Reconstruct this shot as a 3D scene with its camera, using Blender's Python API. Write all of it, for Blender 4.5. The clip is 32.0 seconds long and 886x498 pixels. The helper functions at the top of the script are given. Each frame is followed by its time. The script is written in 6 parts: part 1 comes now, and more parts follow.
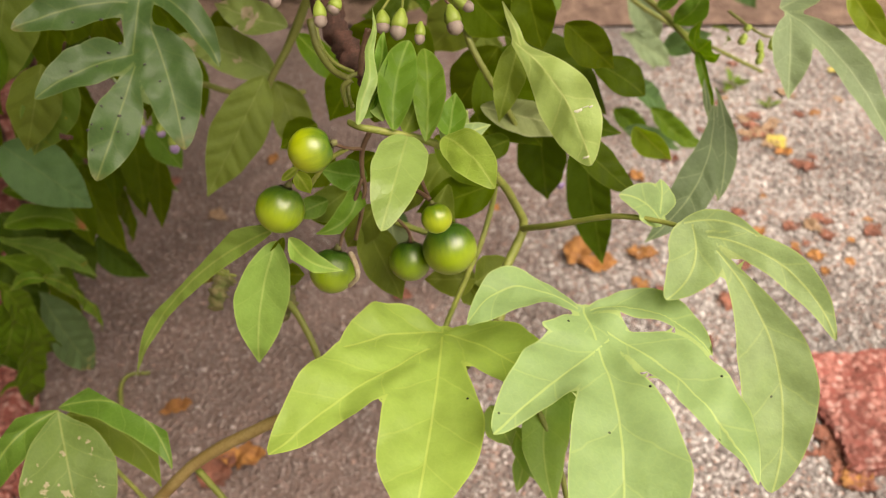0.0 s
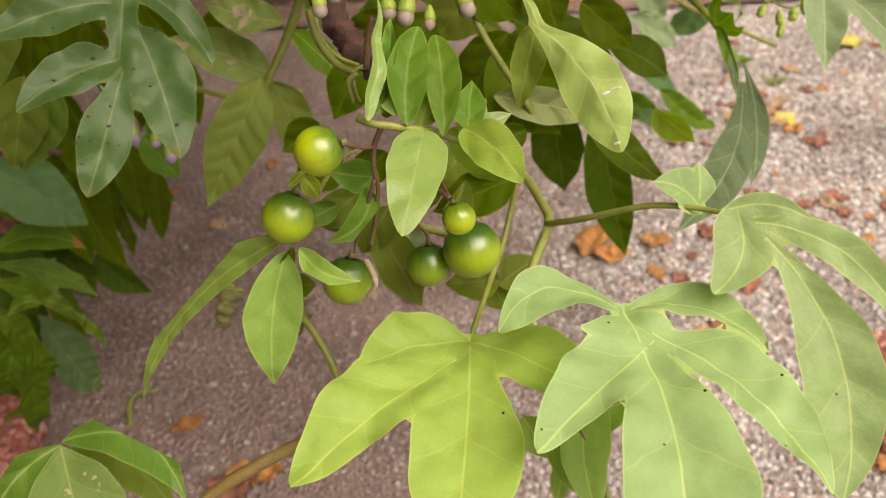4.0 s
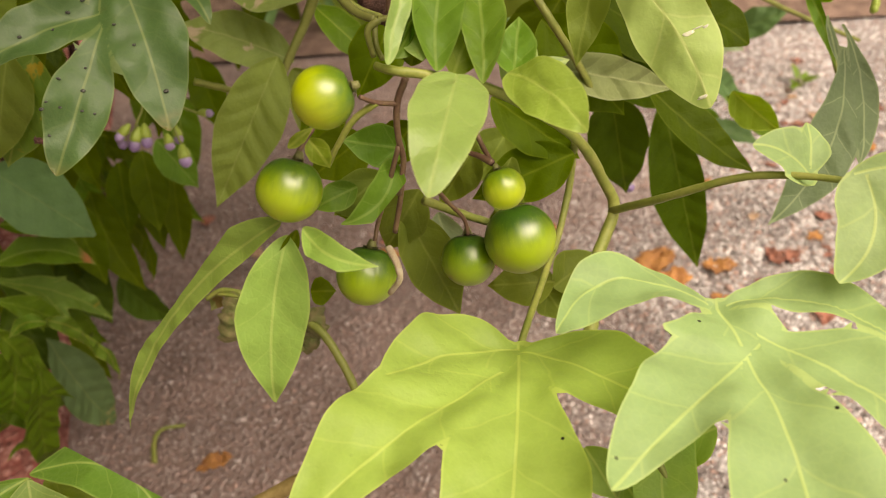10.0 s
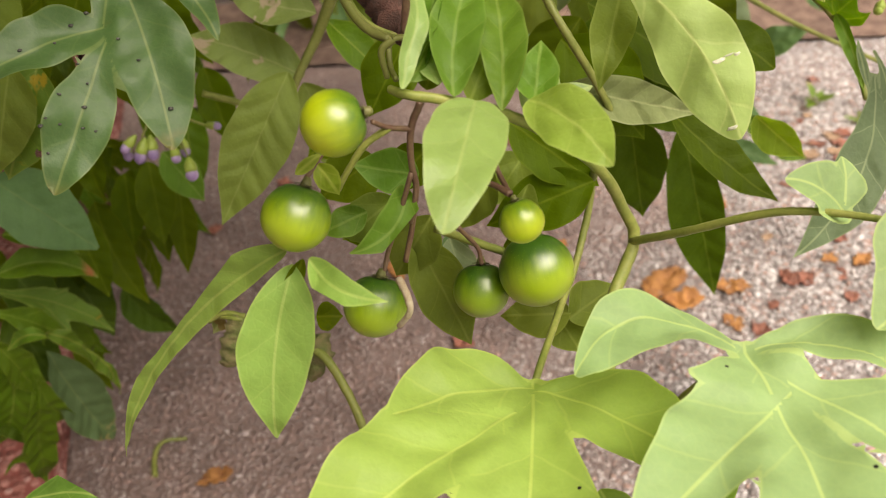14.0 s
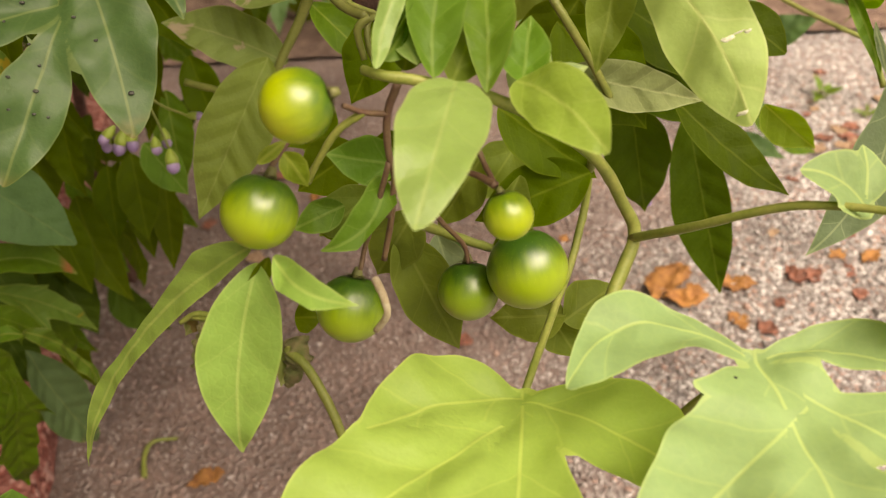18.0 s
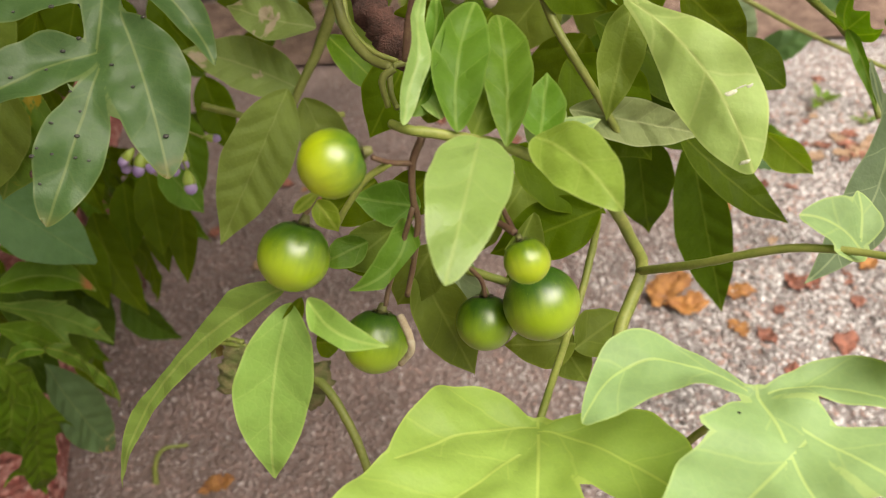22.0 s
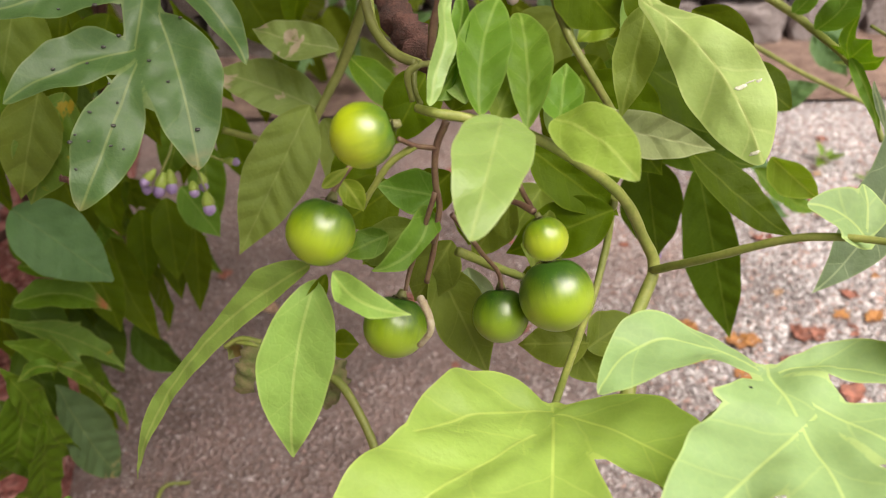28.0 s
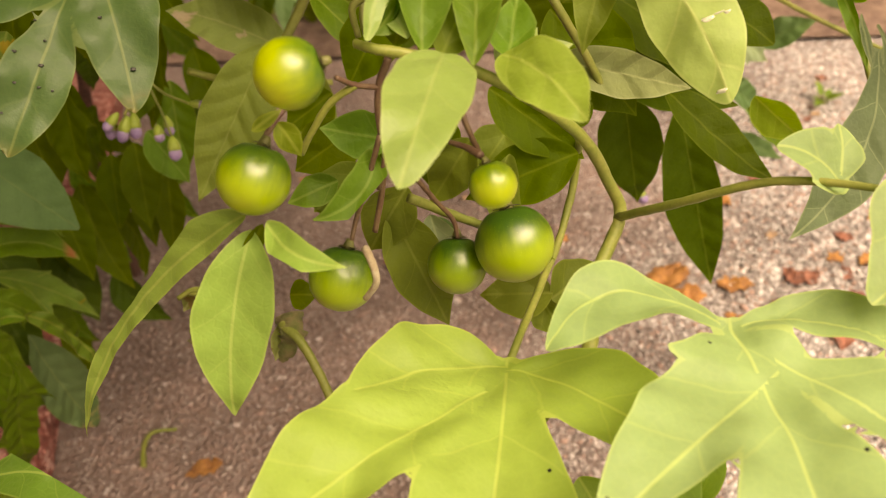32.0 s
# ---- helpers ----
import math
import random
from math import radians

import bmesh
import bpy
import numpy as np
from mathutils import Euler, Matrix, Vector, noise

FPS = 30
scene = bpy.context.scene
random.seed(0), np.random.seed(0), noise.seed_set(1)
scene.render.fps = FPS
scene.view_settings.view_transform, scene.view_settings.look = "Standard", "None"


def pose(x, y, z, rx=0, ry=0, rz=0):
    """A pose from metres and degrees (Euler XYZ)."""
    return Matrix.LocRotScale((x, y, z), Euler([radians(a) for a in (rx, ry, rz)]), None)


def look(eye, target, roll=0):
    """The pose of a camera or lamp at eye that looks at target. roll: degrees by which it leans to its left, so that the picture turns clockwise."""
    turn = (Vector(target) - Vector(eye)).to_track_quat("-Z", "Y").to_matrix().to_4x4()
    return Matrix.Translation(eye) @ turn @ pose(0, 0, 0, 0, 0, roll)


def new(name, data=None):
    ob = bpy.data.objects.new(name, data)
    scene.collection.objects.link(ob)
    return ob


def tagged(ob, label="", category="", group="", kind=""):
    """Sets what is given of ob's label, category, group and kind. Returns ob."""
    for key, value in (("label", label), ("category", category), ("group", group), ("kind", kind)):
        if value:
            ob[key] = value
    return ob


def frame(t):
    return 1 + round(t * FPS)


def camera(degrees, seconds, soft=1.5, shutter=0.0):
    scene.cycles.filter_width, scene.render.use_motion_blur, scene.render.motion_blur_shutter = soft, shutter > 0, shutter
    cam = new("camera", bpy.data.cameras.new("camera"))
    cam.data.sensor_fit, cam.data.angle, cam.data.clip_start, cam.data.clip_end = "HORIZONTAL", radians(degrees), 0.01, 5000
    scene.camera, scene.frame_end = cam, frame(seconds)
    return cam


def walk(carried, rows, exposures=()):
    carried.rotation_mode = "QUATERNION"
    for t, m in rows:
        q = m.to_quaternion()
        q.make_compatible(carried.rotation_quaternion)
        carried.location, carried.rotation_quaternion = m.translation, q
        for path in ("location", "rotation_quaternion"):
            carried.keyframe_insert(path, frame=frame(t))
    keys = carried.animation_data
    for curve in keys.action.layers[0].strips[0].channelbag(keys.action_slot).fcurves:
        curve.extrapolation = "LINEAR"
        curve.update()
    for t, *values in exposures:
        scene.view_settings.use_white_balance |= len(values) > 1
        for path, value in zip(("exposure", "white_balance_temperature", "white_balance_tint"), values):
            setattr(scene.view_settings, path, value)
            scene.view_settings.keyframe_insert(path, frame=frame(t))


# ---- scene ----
# ---- the lens and the way of the camera ----
cam = camera(53.86, 32.0, soft=1.0)
cam.data.dof.use_dof = True
cam.data.dof.focus_distance = 0.165
cam.data.dof.aperture_fstop = 31.0
PATH = [
    (0, -0.0000, 0.0000, 0.4180, 50.00, 0.00, 0.00),
    (0.5, -0.0027, -0.0043, 0.4193, 50.39, 0.20, -0.46),
    (1, -0.0012, -0.0060, 0.4191, 50.17, 0.20, -0.09),
    (1.5, -0.0012, -0.0066, 0.4214, 50.06, 0.44, 0.06),
    (2, -0.0017, -0.0076, 0.4234, 50.15, 0.63, 0.04),
    (2.5, -0.0023, -0.0113, 0.4224, 50.41, 0.93, -0.32),
    (3, -0.0015, -0.0055, 0.4208, 49.97, 1.10, -0.37),
    (3.5, -0.0046, 0.0048, 0.4139, 49.94, 1.85, -1.12),
    (5.5, -0.0042, 0.0231, 0.4039, 48.85, 3.44, -2.17),
    (6, -0.0039, 0.0143, 0.4004, 49.38, 4.39, -1.78),
    (6.5, -0.0021, 0.0183, 0.3959, 50.51, 5.04, -0.81),
    (7, -0.0054, 0.0209, 0.3926, 51.38, 4.96, -0.84),
    (7.5, -0.0053, 0.0255, 0.3872, 51.61, 4.98, -0.74),
    (8, -0.0066, 0.0265, 0.3850, 51.88, 4.96, -0.88),
    (8.5, -0.0072, 0.0268, 0.3844, 52.11, 4.96, -0.88),
    (9, -0.0055, 0.0312, 0.3816, 52.20, 5.13, -0.72),
    (9.5, -0.0045, 0.0316, 0.3779, 52.61, 4.82, -0.65),
    (10, -0.0041, 0.0359, 0.3762, 52.65, 4.54, 0.45),
    (10.5, -0.0053, 0.0348, 0.3778, 52.76, 4.58, 0.50),
    (11, -0.0036, 0.0381, 0.3752, 52.69, 4.58, 1.17),
    (11.5, -0.0053, 0.0373, 0.3747, 52.87, 4.46, 1.19),
    (12, -0.0054, 0.0421, 0.3774, 53.02, 4.48, 1.37),
    (12.5, -0.0067, 0.0426, 0.3766, 53.32, 4.21, 1.19),
    (13, -0.0077, 0.0421, 0.3761, 53.35, 3.94, 1.12),
    (13.5, -0.0050, 0.0456, 0.3747, 53.20, 3.90, 1.77),
    (14, -0.0053, 0.0440, 0.3750, 53.31, 3.90, 1.53),
    (14.5, -0.0046, 0.0447, 0.3749, 53.21, 3.98, 1.57),
    (16.5, -0.0019, 0.0453, 0.3738, 52.98, 4.23, 1.74),
    (17, -0.0008, 0.0497, 0.3714, 53.11, 4.09, 1.50),
    (17.5, -0.0008, 0.0560, 0.3679, 52.95, 4.03, 1.98),
    (18, -0.0026, 0.0547, 0.3673, 53.00, 3.97, 1.77),
    (18.5, -0.0016, 0.0574, 0.3666, 53.01, 3.83, 2.17),
    (19, -0.0022, 0.0582, 0.3663, 52.96, 3.81, 2.24),
    (19.5, -0.0021, 0.0594, 0.3662, 52.89, 3.89, 2.38),
    (20, -0.0030, 0.0583, 0.3667, 52.86, 3.96, 2.14),
    (20.5, -0.0041, 0.0572, 0.3686, 52.90, 4.08, 2.10),
    (21, -0.0064, 0.0543, 0.3722, 52.89, 4.08, 2.07),
    (21.5, -0.0083, 0.0514, 0.3747, 52.91, 3.90, 1.68),
    (22, -0.0053, 0.0517, 0.3780, 52.88, 4.00, 1.67),
    (22.5, -0.0080, 0.0508, 0.3757, 52.88, 3.90, 1.46),
    (23, -0.0057, 0.0533, 0.3755, 52.63, 3.97, 1.66),
    (23.5, -0.0104, 0.0503, 0.3776, 52.78, 3.93, 1.20),
    (24, -0.0089, 0.0512, 0.3769, 52.63, 3.75, 1.61),
    (24.5, -0.0072, 0.0477, 0.3768, 52.46, 3.72, 1.52),
    (25, -0.0063, 0.0466, 0.3785, 52.49, 3.79, 1.74),
    (25.5, -0.0055, 0.0443, 0.3752, 52.80, 3.67, 1.67),
    (27.5, -0.0070, 0.0397, 0.3697, 57.29, 3.20, 2.59),
    (28, -0.0081, 0.0398, 0.3702, 57.17, 3.20, 2.53),
    (28.5, -0.0076, 0.0391, 0.3715, 57.13, 2.98, 2.72),
    (29, -0.0085, 0.0370, 0.3716, 57.12, 2.88, 2.52),
    (29.5, -0.0057, 0.0395, 0.3742, 56.80, 3.11, 3.14),
    (30, -0.0122, 0.0332, 0.3760, 56.84, 2.91, 1.99),
    (30.5, -0.0033, 0.0433, 0.3722, 55.65, 3.33, 2.98),
    (31, -0.0029, 0.0423, 0.3690, 54.82, 3.35, 2.38),
    (31.5, -0.0019, 0.0446, 0.3641, 54.06, 3.33, 2.18),
    (32, 0.0000, 0.0479, 0.3654, 53.44, 3.52, 2.42),
]

EXPOSURES = [(0.0, 0.73, 7900.0, 15.0), (3.5, 0.73, 7800.0, 15.0), (6.0, 0.76, 8300.0, 18.0), (9.0, 0.81, 8400.0, 17.0), (11.0, 0.83, 8300.0, 17.0), (14.0, 0.88, 7500.0, 15.0), (17.0, 0.86, 8300.0, 15.5), (19.0, 0.86, 8700.0, 15.5), (20.5, 0.86, 7900.0, 13.0), (22.5, 0.86, 7000.0, 11.0), (24.0, 0.91, 6600.0, 10.5), (25.0, 0.91, 6900.0, 12.0), (28.0, 1.0, 6900.0, 16.0), (30.0, 1.01, 6600.0, 16.5), (31.0, 0.91, 7900.0, 14.0), (32.0, 0.94, 10500.0, 19.5)]
walk(cam, [(t, pose(*row)) for t, *row in PATH], EXPOSURES)

# ---- daylight ----
world = bpy.data.worlds.new("overcast_sky")
scene.world = world
world.use_nodes = True
wn = world.node_tree.nodes
sky = wn.new("ShaderNodeTexSky")
sky.sky_type = "NISHITA"
sky.sun_disc = False
sky.sun_elevation = radians(58)
sky.sun_rotation = radians(120)
sky.dust_density = 6.0
soften = wn.new("ShaderNodeHueSaturation")
soften.inputs["Saturation"].default_value = 0.2
world.node_tree.links.new(sky.outputs[0], soften.inputs["Color"])
world.node_tree.links.new(soften.outputs[0], wn["Background"].inputs["Color"])
wn["Background"].inputs["Strength"].default_value = 0.075
sun = new("sun", bpy.data.lights.new("sun", "SUN"))
sun.data.energy = 3.4
sun.data.angle = radians(58)
sun.data.color = (1.0, 0.96, 0.9)
sun.matrix_world = look((0.50, -0.22, 1.2), (0.0, 0.15, 0.0))


# ---- materials ----
class Nodes:
    """A short way to write node trees."""

    def __init__(self, name):
        self.mat = bpy.data.materials.new(name)
        self.mat.use_nodes = True
        self.tree = self.mat.node_tree
        self.tree.nodes.clear()

    def node(self, kind, ins=None, **props):
        n = self.tree.nodes.new(kind)
        if "operation" in props:
            n.operation = props["operation"]
        if "use_clamp" in props:
            n.use_clamp = props["use_clamp"]
        if "interpolation_type" in props:
            n.interpolation_type = props["interpolation_type"]
        if "data_type" in props:
            n.data_type = props["data_type"]
        if "blend_type" in props:
            n.blend_type = props["blend_type"]
        if "feature" in props:
            n.feature = props["feature"]
        if "voronoi_dimensions" in props:
            n.voronoi_dimensions = props["voronoi_dimensions"]
        if "uv_map" in props:
            n.uv_map = props["uv_map"]
        for key, value in (ins or {}).items():
            self.put(n.inputs[key], value)
        return n

    def put(self, socket, value):
        if isinstance(value, bpy.types.NodeSocket):
            self.tree.links.new(value, socket)
        elif isinstance(value, tuple) and len(value) == 3 and socket.type == "RGBA":
            socket.default_value = (*value, 1.0)
        else:
            socket.default_value = value

    def math(self, op, a, b=0.0, c=0.0, clamp=False):
        return self.node("ShaderNodeMath", {0: a, 1: b, 2: c}, operation=op, use_clamp=clamp).outputs[0]

    def step(self, x, lo, hi, out_lo=0.0, out_hi=1.0):
        return self.node("ShaderNodeMapRange", {0: x, 1: lo, 2: hi, 3: out_lo, 4: out_hi}, interpolation_type="SMOOTHSTEP").outputs[0]

    def mix(self, fac, a, b, mode="MIX"):
        n = self.node("ShaderNodeMix", data_type="RGBA", blend_type=mode)
        for socket, value in ((n.inputs[0], fac), (n.inputs[6], a), (n.inputs[7], b)):
            self.put(socket, value)
        return n.outputs[2]

    def noise(self, co, scale, detail=3.0, rough=0.55, dist=0.0):
        return self.node("ShaderNodeTexNoise", {"Vector": co, "Scale": scale, "Detail": detail, "Roughness": rough, "Distortion": dist}).outputs[0]

    def end(self, shader):
        out = self.node("ShaderNodeOutputMaterial")
        self.tree.links.new(shader, out.inputs[0])
        return self.mat


def leaf_material(name, blade, rib, rough=0.40, glow=0.3, spots=0.0, patch=None, patch_amount=0.0, edge=None, quilt=0.34, gap=0.0068, patch_scale=60.0, spec=0.24, ribs=1.0, crinkle=0.5, tip=None, tip_at=0.03, net_deep=1.0):
    """A leaf blade with midrib and side veins; blade and rib are base colours, glow the share of light that goes through."""
    k = Nodes(name)
    uv = k.node("ShaderNodeUVMap", uv_map="blade").outputs[0]
    xyz = k.node("ShaderNodeSeparateXYZ", {0: uv})
    along = k.math("MULTIPLY", xyz.outputs[0], 0.1)
    off = k.math("ABSOLUTE", k.math("MULTIPLY", k.math("SUBTRACT", xyz.outputs[1], 0.5), 0.05))
    co = k.node("ShaderNodeTexCoord").outputs["Object"]
    info = k.node("ShaderNodeObjectInfo").outputs["Random"]
    mid = k.step(off, 0.00008, 0.0004, 0.62, 0.0)
    wob = k.math("MULTIPLY", k.noise(co, 90.0), 0.004)
    climb = k.math("POWER", k.math("MAXIMUM", off, 0.0), 0.8)
    phase = k.math("DIVIDE", k.math("ADD", k.math("SUBTRACT", along, k.math("MULTIPLY", climb, 0.34)), wob), gap)
    tri = k.math("ABSOLUTE", k.math("SUBTRACT", k.math("FRACT", phase), 0.5))
    side = k.math("MULTIPLY", k.step(tri, 0.004, 0.04, 1.0, 0.0), 0.26 * ribs)
    puff = k.step(tri, 0.0, 0.42)
    vein = k.math("MAXIMUM", mid, side, clamp=True)
    margin = k.node("ShaderNodeSeparateXYZ", {0: k.node("ShaderNodeUVMap", uv_map="rim").outputs[0]}).outputs[0]
    hem = k.step(margin, 0.01, 0.05, 0.45, 0.0)
    big = k.noise(co, 45.0, 3.0)
    fine = k.noise(co, 900.0, 2.0)
    mottle = k.noise(co, 210.0, 3.0, 0.6)
    net = k.node("ShaderNodeTexVoronoi", {"Vector": co, "Scale": 620.0}, feature="DISTANCE_TO_EDGE").outputs[0]
    mesh = k.step(net, 0.02, 0.16, 1.0, 0.0)
    lift = k.math("ADD", k.math("ADD", k.math("MULTIPLY", big, 0.6), k.math("MULTIPLY", mottle, 0.3)), k.math("ADD", k.math("MULTIPLY", info, 0.24), k.math("MULTIPLY", fine, 0.1)))
    light = k.math("ADD", lift, 0.43)
    col = k.mix(k.math("MAXIMUM", k.math("MAXIMUM", vein, k.math("MULTIPLY", mesh, 0.05)), hem), blade, rib)
    col = k.node("ShaderNodeHueSaturation", {"Color": col, "Value": light, "Hue": k.math("ADD", 0.492, k.math("MULTIPLY", info, 0.016))}).outputs[0]
    if patch:
        m = k.step(k.noise(co, patch_scale, 4.0, 0.6, 0.4), 0.66 - patch_amount, 0.70 - patch_amount)
        col = k.mix(m, col, patch)
    if edge:
        m = k.math("MULTIPLY", k.step(off, 0.003, 0.0065), k.step(k.noise(co, 130.0, 3.0), 0.45, 0.6))
        col = k.mix(m, col, edge)
    if tip:
        m = k.math("MULTIPLY", k.step(along, tip_at, tip_at + 0.006), k.step(k.noise(co, 150.0, 3.0), 0.46, 0.6))
        col = k.mix(m, col, tip)
    if spots:
        flat = k.node("ShaderNodeCombineXYZ", {0: along, 1: k.math("MULTIPLY", xyz.outputs[1], 0.05), 2: 0.0}).outputs[0]
        d = k.node("ShaderNodeTexVoronoi", {"Vector": flat, "Scale": 300.0, "Randomness": 1.0}, voronoi_dimensions="2D").outputs
        some = k.step(k.node("ShaderNodeSeparateXYZ", {0: d[1]}).outputs[0], 0.80 - spots, 0.82 - spots)
        m = k.math("MULTIPLY", k.step(d[0], 0.06, 0.11, 1.0, 0.0), some)
        col = k.mix(m, col, (0.012, 0.011, 0.008))
    relief = k.math("ADD", k.math("SUBTRACT", k.math("MULTIPLY", puff, quilt), k.math("MULTIPLY", mesh, 0.022 * net_deep)), k.math("ADD", k.math("MULTIPLY", mottle, crinkle), k.math("MULTIPLY", fine, 0.10)))
    bump = k.node("ShaderNodeBump", {"Strength": 0.75, "Distance": 0.0012, "Height": relief}).outputs[0]
    front = k.node("ShaderNodeBsdfPrincipled", {"Base Color": col, "Roughness": k.math("ADD", rough, k.math("MULTIPLY", fine, 0.14)), "IOR": 1.42, "Specular IOR Level": spec, "Normal": bump})
    warm = k.mix(1.0, col, (1.0, 1.05, 0.42), "MULTIPLY")
    thru = k.node("ShaderNodeBsdfTranslucent", {"Color": k.node("ShaderNodeHueSaturation", {"Color": warm, "Saturation": 1.15, "Value": 1.5}).outputs[0]})
    both = k.node("ShaderNodeMixShader", {0: glow, 1: front.outputs[0], 2: thru.outputs[0]})
    return k.end(both.outputs[0])


leaf_young = leaf_material("leaf_young", (0.19, 0.29, 0.025), (0.36, 0.43, 0.09), glow=0.38)
leaf_young2 = leaf_material("leaf_young_broad", (0.225, 0.322, 0.070), (0.38, 0.45, 0.12), rough=0.36, glow=0.26, gap=0.012, spots=-0.16, quilt=0.5, crinkle=0.2, ribs=0.9, net_deep=0.35)
leaf_light = leaf_material("leaf_light", (0.19, 0.315, 0.068), (0.33, 0.43, 0.13), glow=0.28, quilt=0.25, gap=0.009, crinkle=0.25, ribs=0.7, spec=0.3)
leaf_light2 = leaf_material("leaf_light_yellow", (0.265, 0.355, 0.11), (0.43, 0.48, 0.19), spec=0.3, rough=0.42, quilt=0.6, glow=0.24, gap=0.012, crinkle=0.08, ribs=1.3, net_deep=0.3)
leaf_soft = leaf_material("leaf_soft", (0.20, 0.30, 0.085), (0.29, 0.37, 0.13), spec=0.5, rough=0.33, glow=0.26, gap=0.008)
leaf_soft2 = leaf_material("leaf_soft_yellow", (0.205, 0.315, 0.055), (0.33, 0.42, 0.12), spec=0.45, rough=0.36, glow=0.32, gap=0.008)
leaf_pale = leaf_material("leaf_pale", (0.202, 0.300, 0.128), (0.37, 0.46, 0.17), rough=0.38, glow=0.24, gap=0.013, spots=-0.15, quilt=0.5, crinkle=0.2, ribs=0.9, net_deep=0.35)
leaf_mid = leaf_material("leaf_mid", (0.095, 0.195, 0.02), (0.20, 0.30, 0.07), glow=0.34)
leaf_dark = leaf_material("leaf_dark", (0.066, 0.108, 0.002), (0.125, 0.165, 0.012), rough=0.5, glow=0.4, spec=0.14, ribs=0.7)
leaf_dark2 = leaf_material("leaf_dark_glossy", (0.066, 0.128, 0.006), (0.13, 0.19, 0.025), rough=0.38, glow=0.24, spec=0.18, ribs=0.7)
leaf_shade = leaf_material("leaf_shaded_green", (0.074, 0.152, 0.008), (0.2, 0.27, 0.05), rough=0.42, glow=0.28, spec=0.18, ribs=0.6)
# little light passes; colour darkened to paint the shaded gaps between shrub leaves
leaf_shade_dark = leaf_material("leaf_thick_shade_dark", (0.042, 0.076, 0.006), (0.08, 0.12, 0.02), glow=0.1, spec=0.12)
leaf_quilt = leaf_material("leaf_quilted", (0.150, 0.212, 0.042), (0.21, 0.265, 0.085), rough=0.5, glow=0.32, quilt=0.5, gap=0.0062)
leaf_back = leaf_material("leaf_underside", (0.125, 0.175, 0.025), (0.20, 0.25, 0.055), rough=0.5, glow=0.34, quilt=0.4, gap=0.008)
leaf_grey = leaf_material("leaf_grey_underside", (0.19, 0.235, 0.095), (0.32, 0.36, 0.18), rough=0.55, glow=0.26, quilt=0.5)
leaf_grey2 = leaf_material("leaf_grey_green", (0.19, 0.26, 0.145), (0.31, 0.385, 0.22), rough=0.45, glow=0.2, quilt=0.3, gap=0.009)
leaf_teal = leaf_material("leaf_bluish", (0.082, 0.162, 0.060), (0.12, 0.19, 0.07), rough=0.42, glow=0.25, spec=0.2, ribs=0.5)
leaf_low = leaf_material("leaf_low_green", (0.075, 0.150, 0.022), (0.22, 0.28, 0.08), rough=0.36, glow=0.22, ribs=0.8)
# olive green with the shadow behind the pale leaf painted into its colour
leaf_olive_shaded = leaf_material("leaf_olive_shaded", (0.050, 0.088, 0.004), (0.11, 0.15, 0.02), rough=0.5, glow=0.36, ribs=0.6, spec=0.12)
leaf_grey3 = leaf_material("leaf_grey_veined", (0.095, 0.142, 0.072), (0.22, 0.28, 0.15), rough=0.5, glow=0.2, quilt=0.4, gap=0.0085, ribs=1.6)
leaf_spotted = leaf_material("leaf_spotted", (0.050, 0.106, 0.030), (0.15, 0.20, 0.068), rough=0.38, glow=0.16, quilt=0.3, gap=0.014, spec=0.42, ribs=0.55, crinkle=0.06, net_deep=0.15, tip=(0.16, 0.13, 0.035), tip_at=0.027)
leaf_spotted2 = leaf_material("leaf_dusty", (0.12, 0.20, 0.055), (0.26, 0.33, 0.12), rough=0.45, glow=0.28, patch=(0.34, 0.31, 0.20), patch_amount=0.035, patch_scale=330.0)
leaf_blotch = leaf_material("leaf_blotched", (0.18, 0.255, 0.080), (0.29, 0.34, 0.16), rough=0.5, glow=0.3, patch=(0.38, 0.32, 0.24), patch_amount=0.07)
leaf_yellowing = leaf_material("leaf_yellowing", (0.10, 0.17, 0.025), (0.2, 0.25, 0.06), glow=0.3, patch=(0.35, 0.27, 0.03), patch_amount=0.08)
leaf_browned = leaf_material("leaf_browned", (0.085, 0.165, 0.015), (0.24, 0.27, 0.06), glow=0.3, edge=(0.36, 0.25, 0.10))
leaf_redtip = leaf_material("leaf_red_tipped", (0.080, 0.160, 0.012), (0.2, 0.26, 0.06), rough=0.45, glow=0.25, spec=0.18, ribs=0.5, tip=(0.42, 0.13, 0.07), tip_at=0.025)
leaf_bluerim = leaf_material("leaf_dry_tipped", (0.085, 0.150, 0.060), (0.15, 0.21, 0.08), rough=0.45, glow=0.22, spec=0.2, ribs=0.4, tip=(0.48, 0.34, 0.16), tip_at=0.044)
leaf_curled = leaf_material("leaf_curled", (0.14, 0.17, 0.05), (0.25, 0.26, 0.12), rough=0.6, glow=0.25, patch=(0.17, 0.13, 0.05), patch_amount=0.10, patch_scale=200.0)


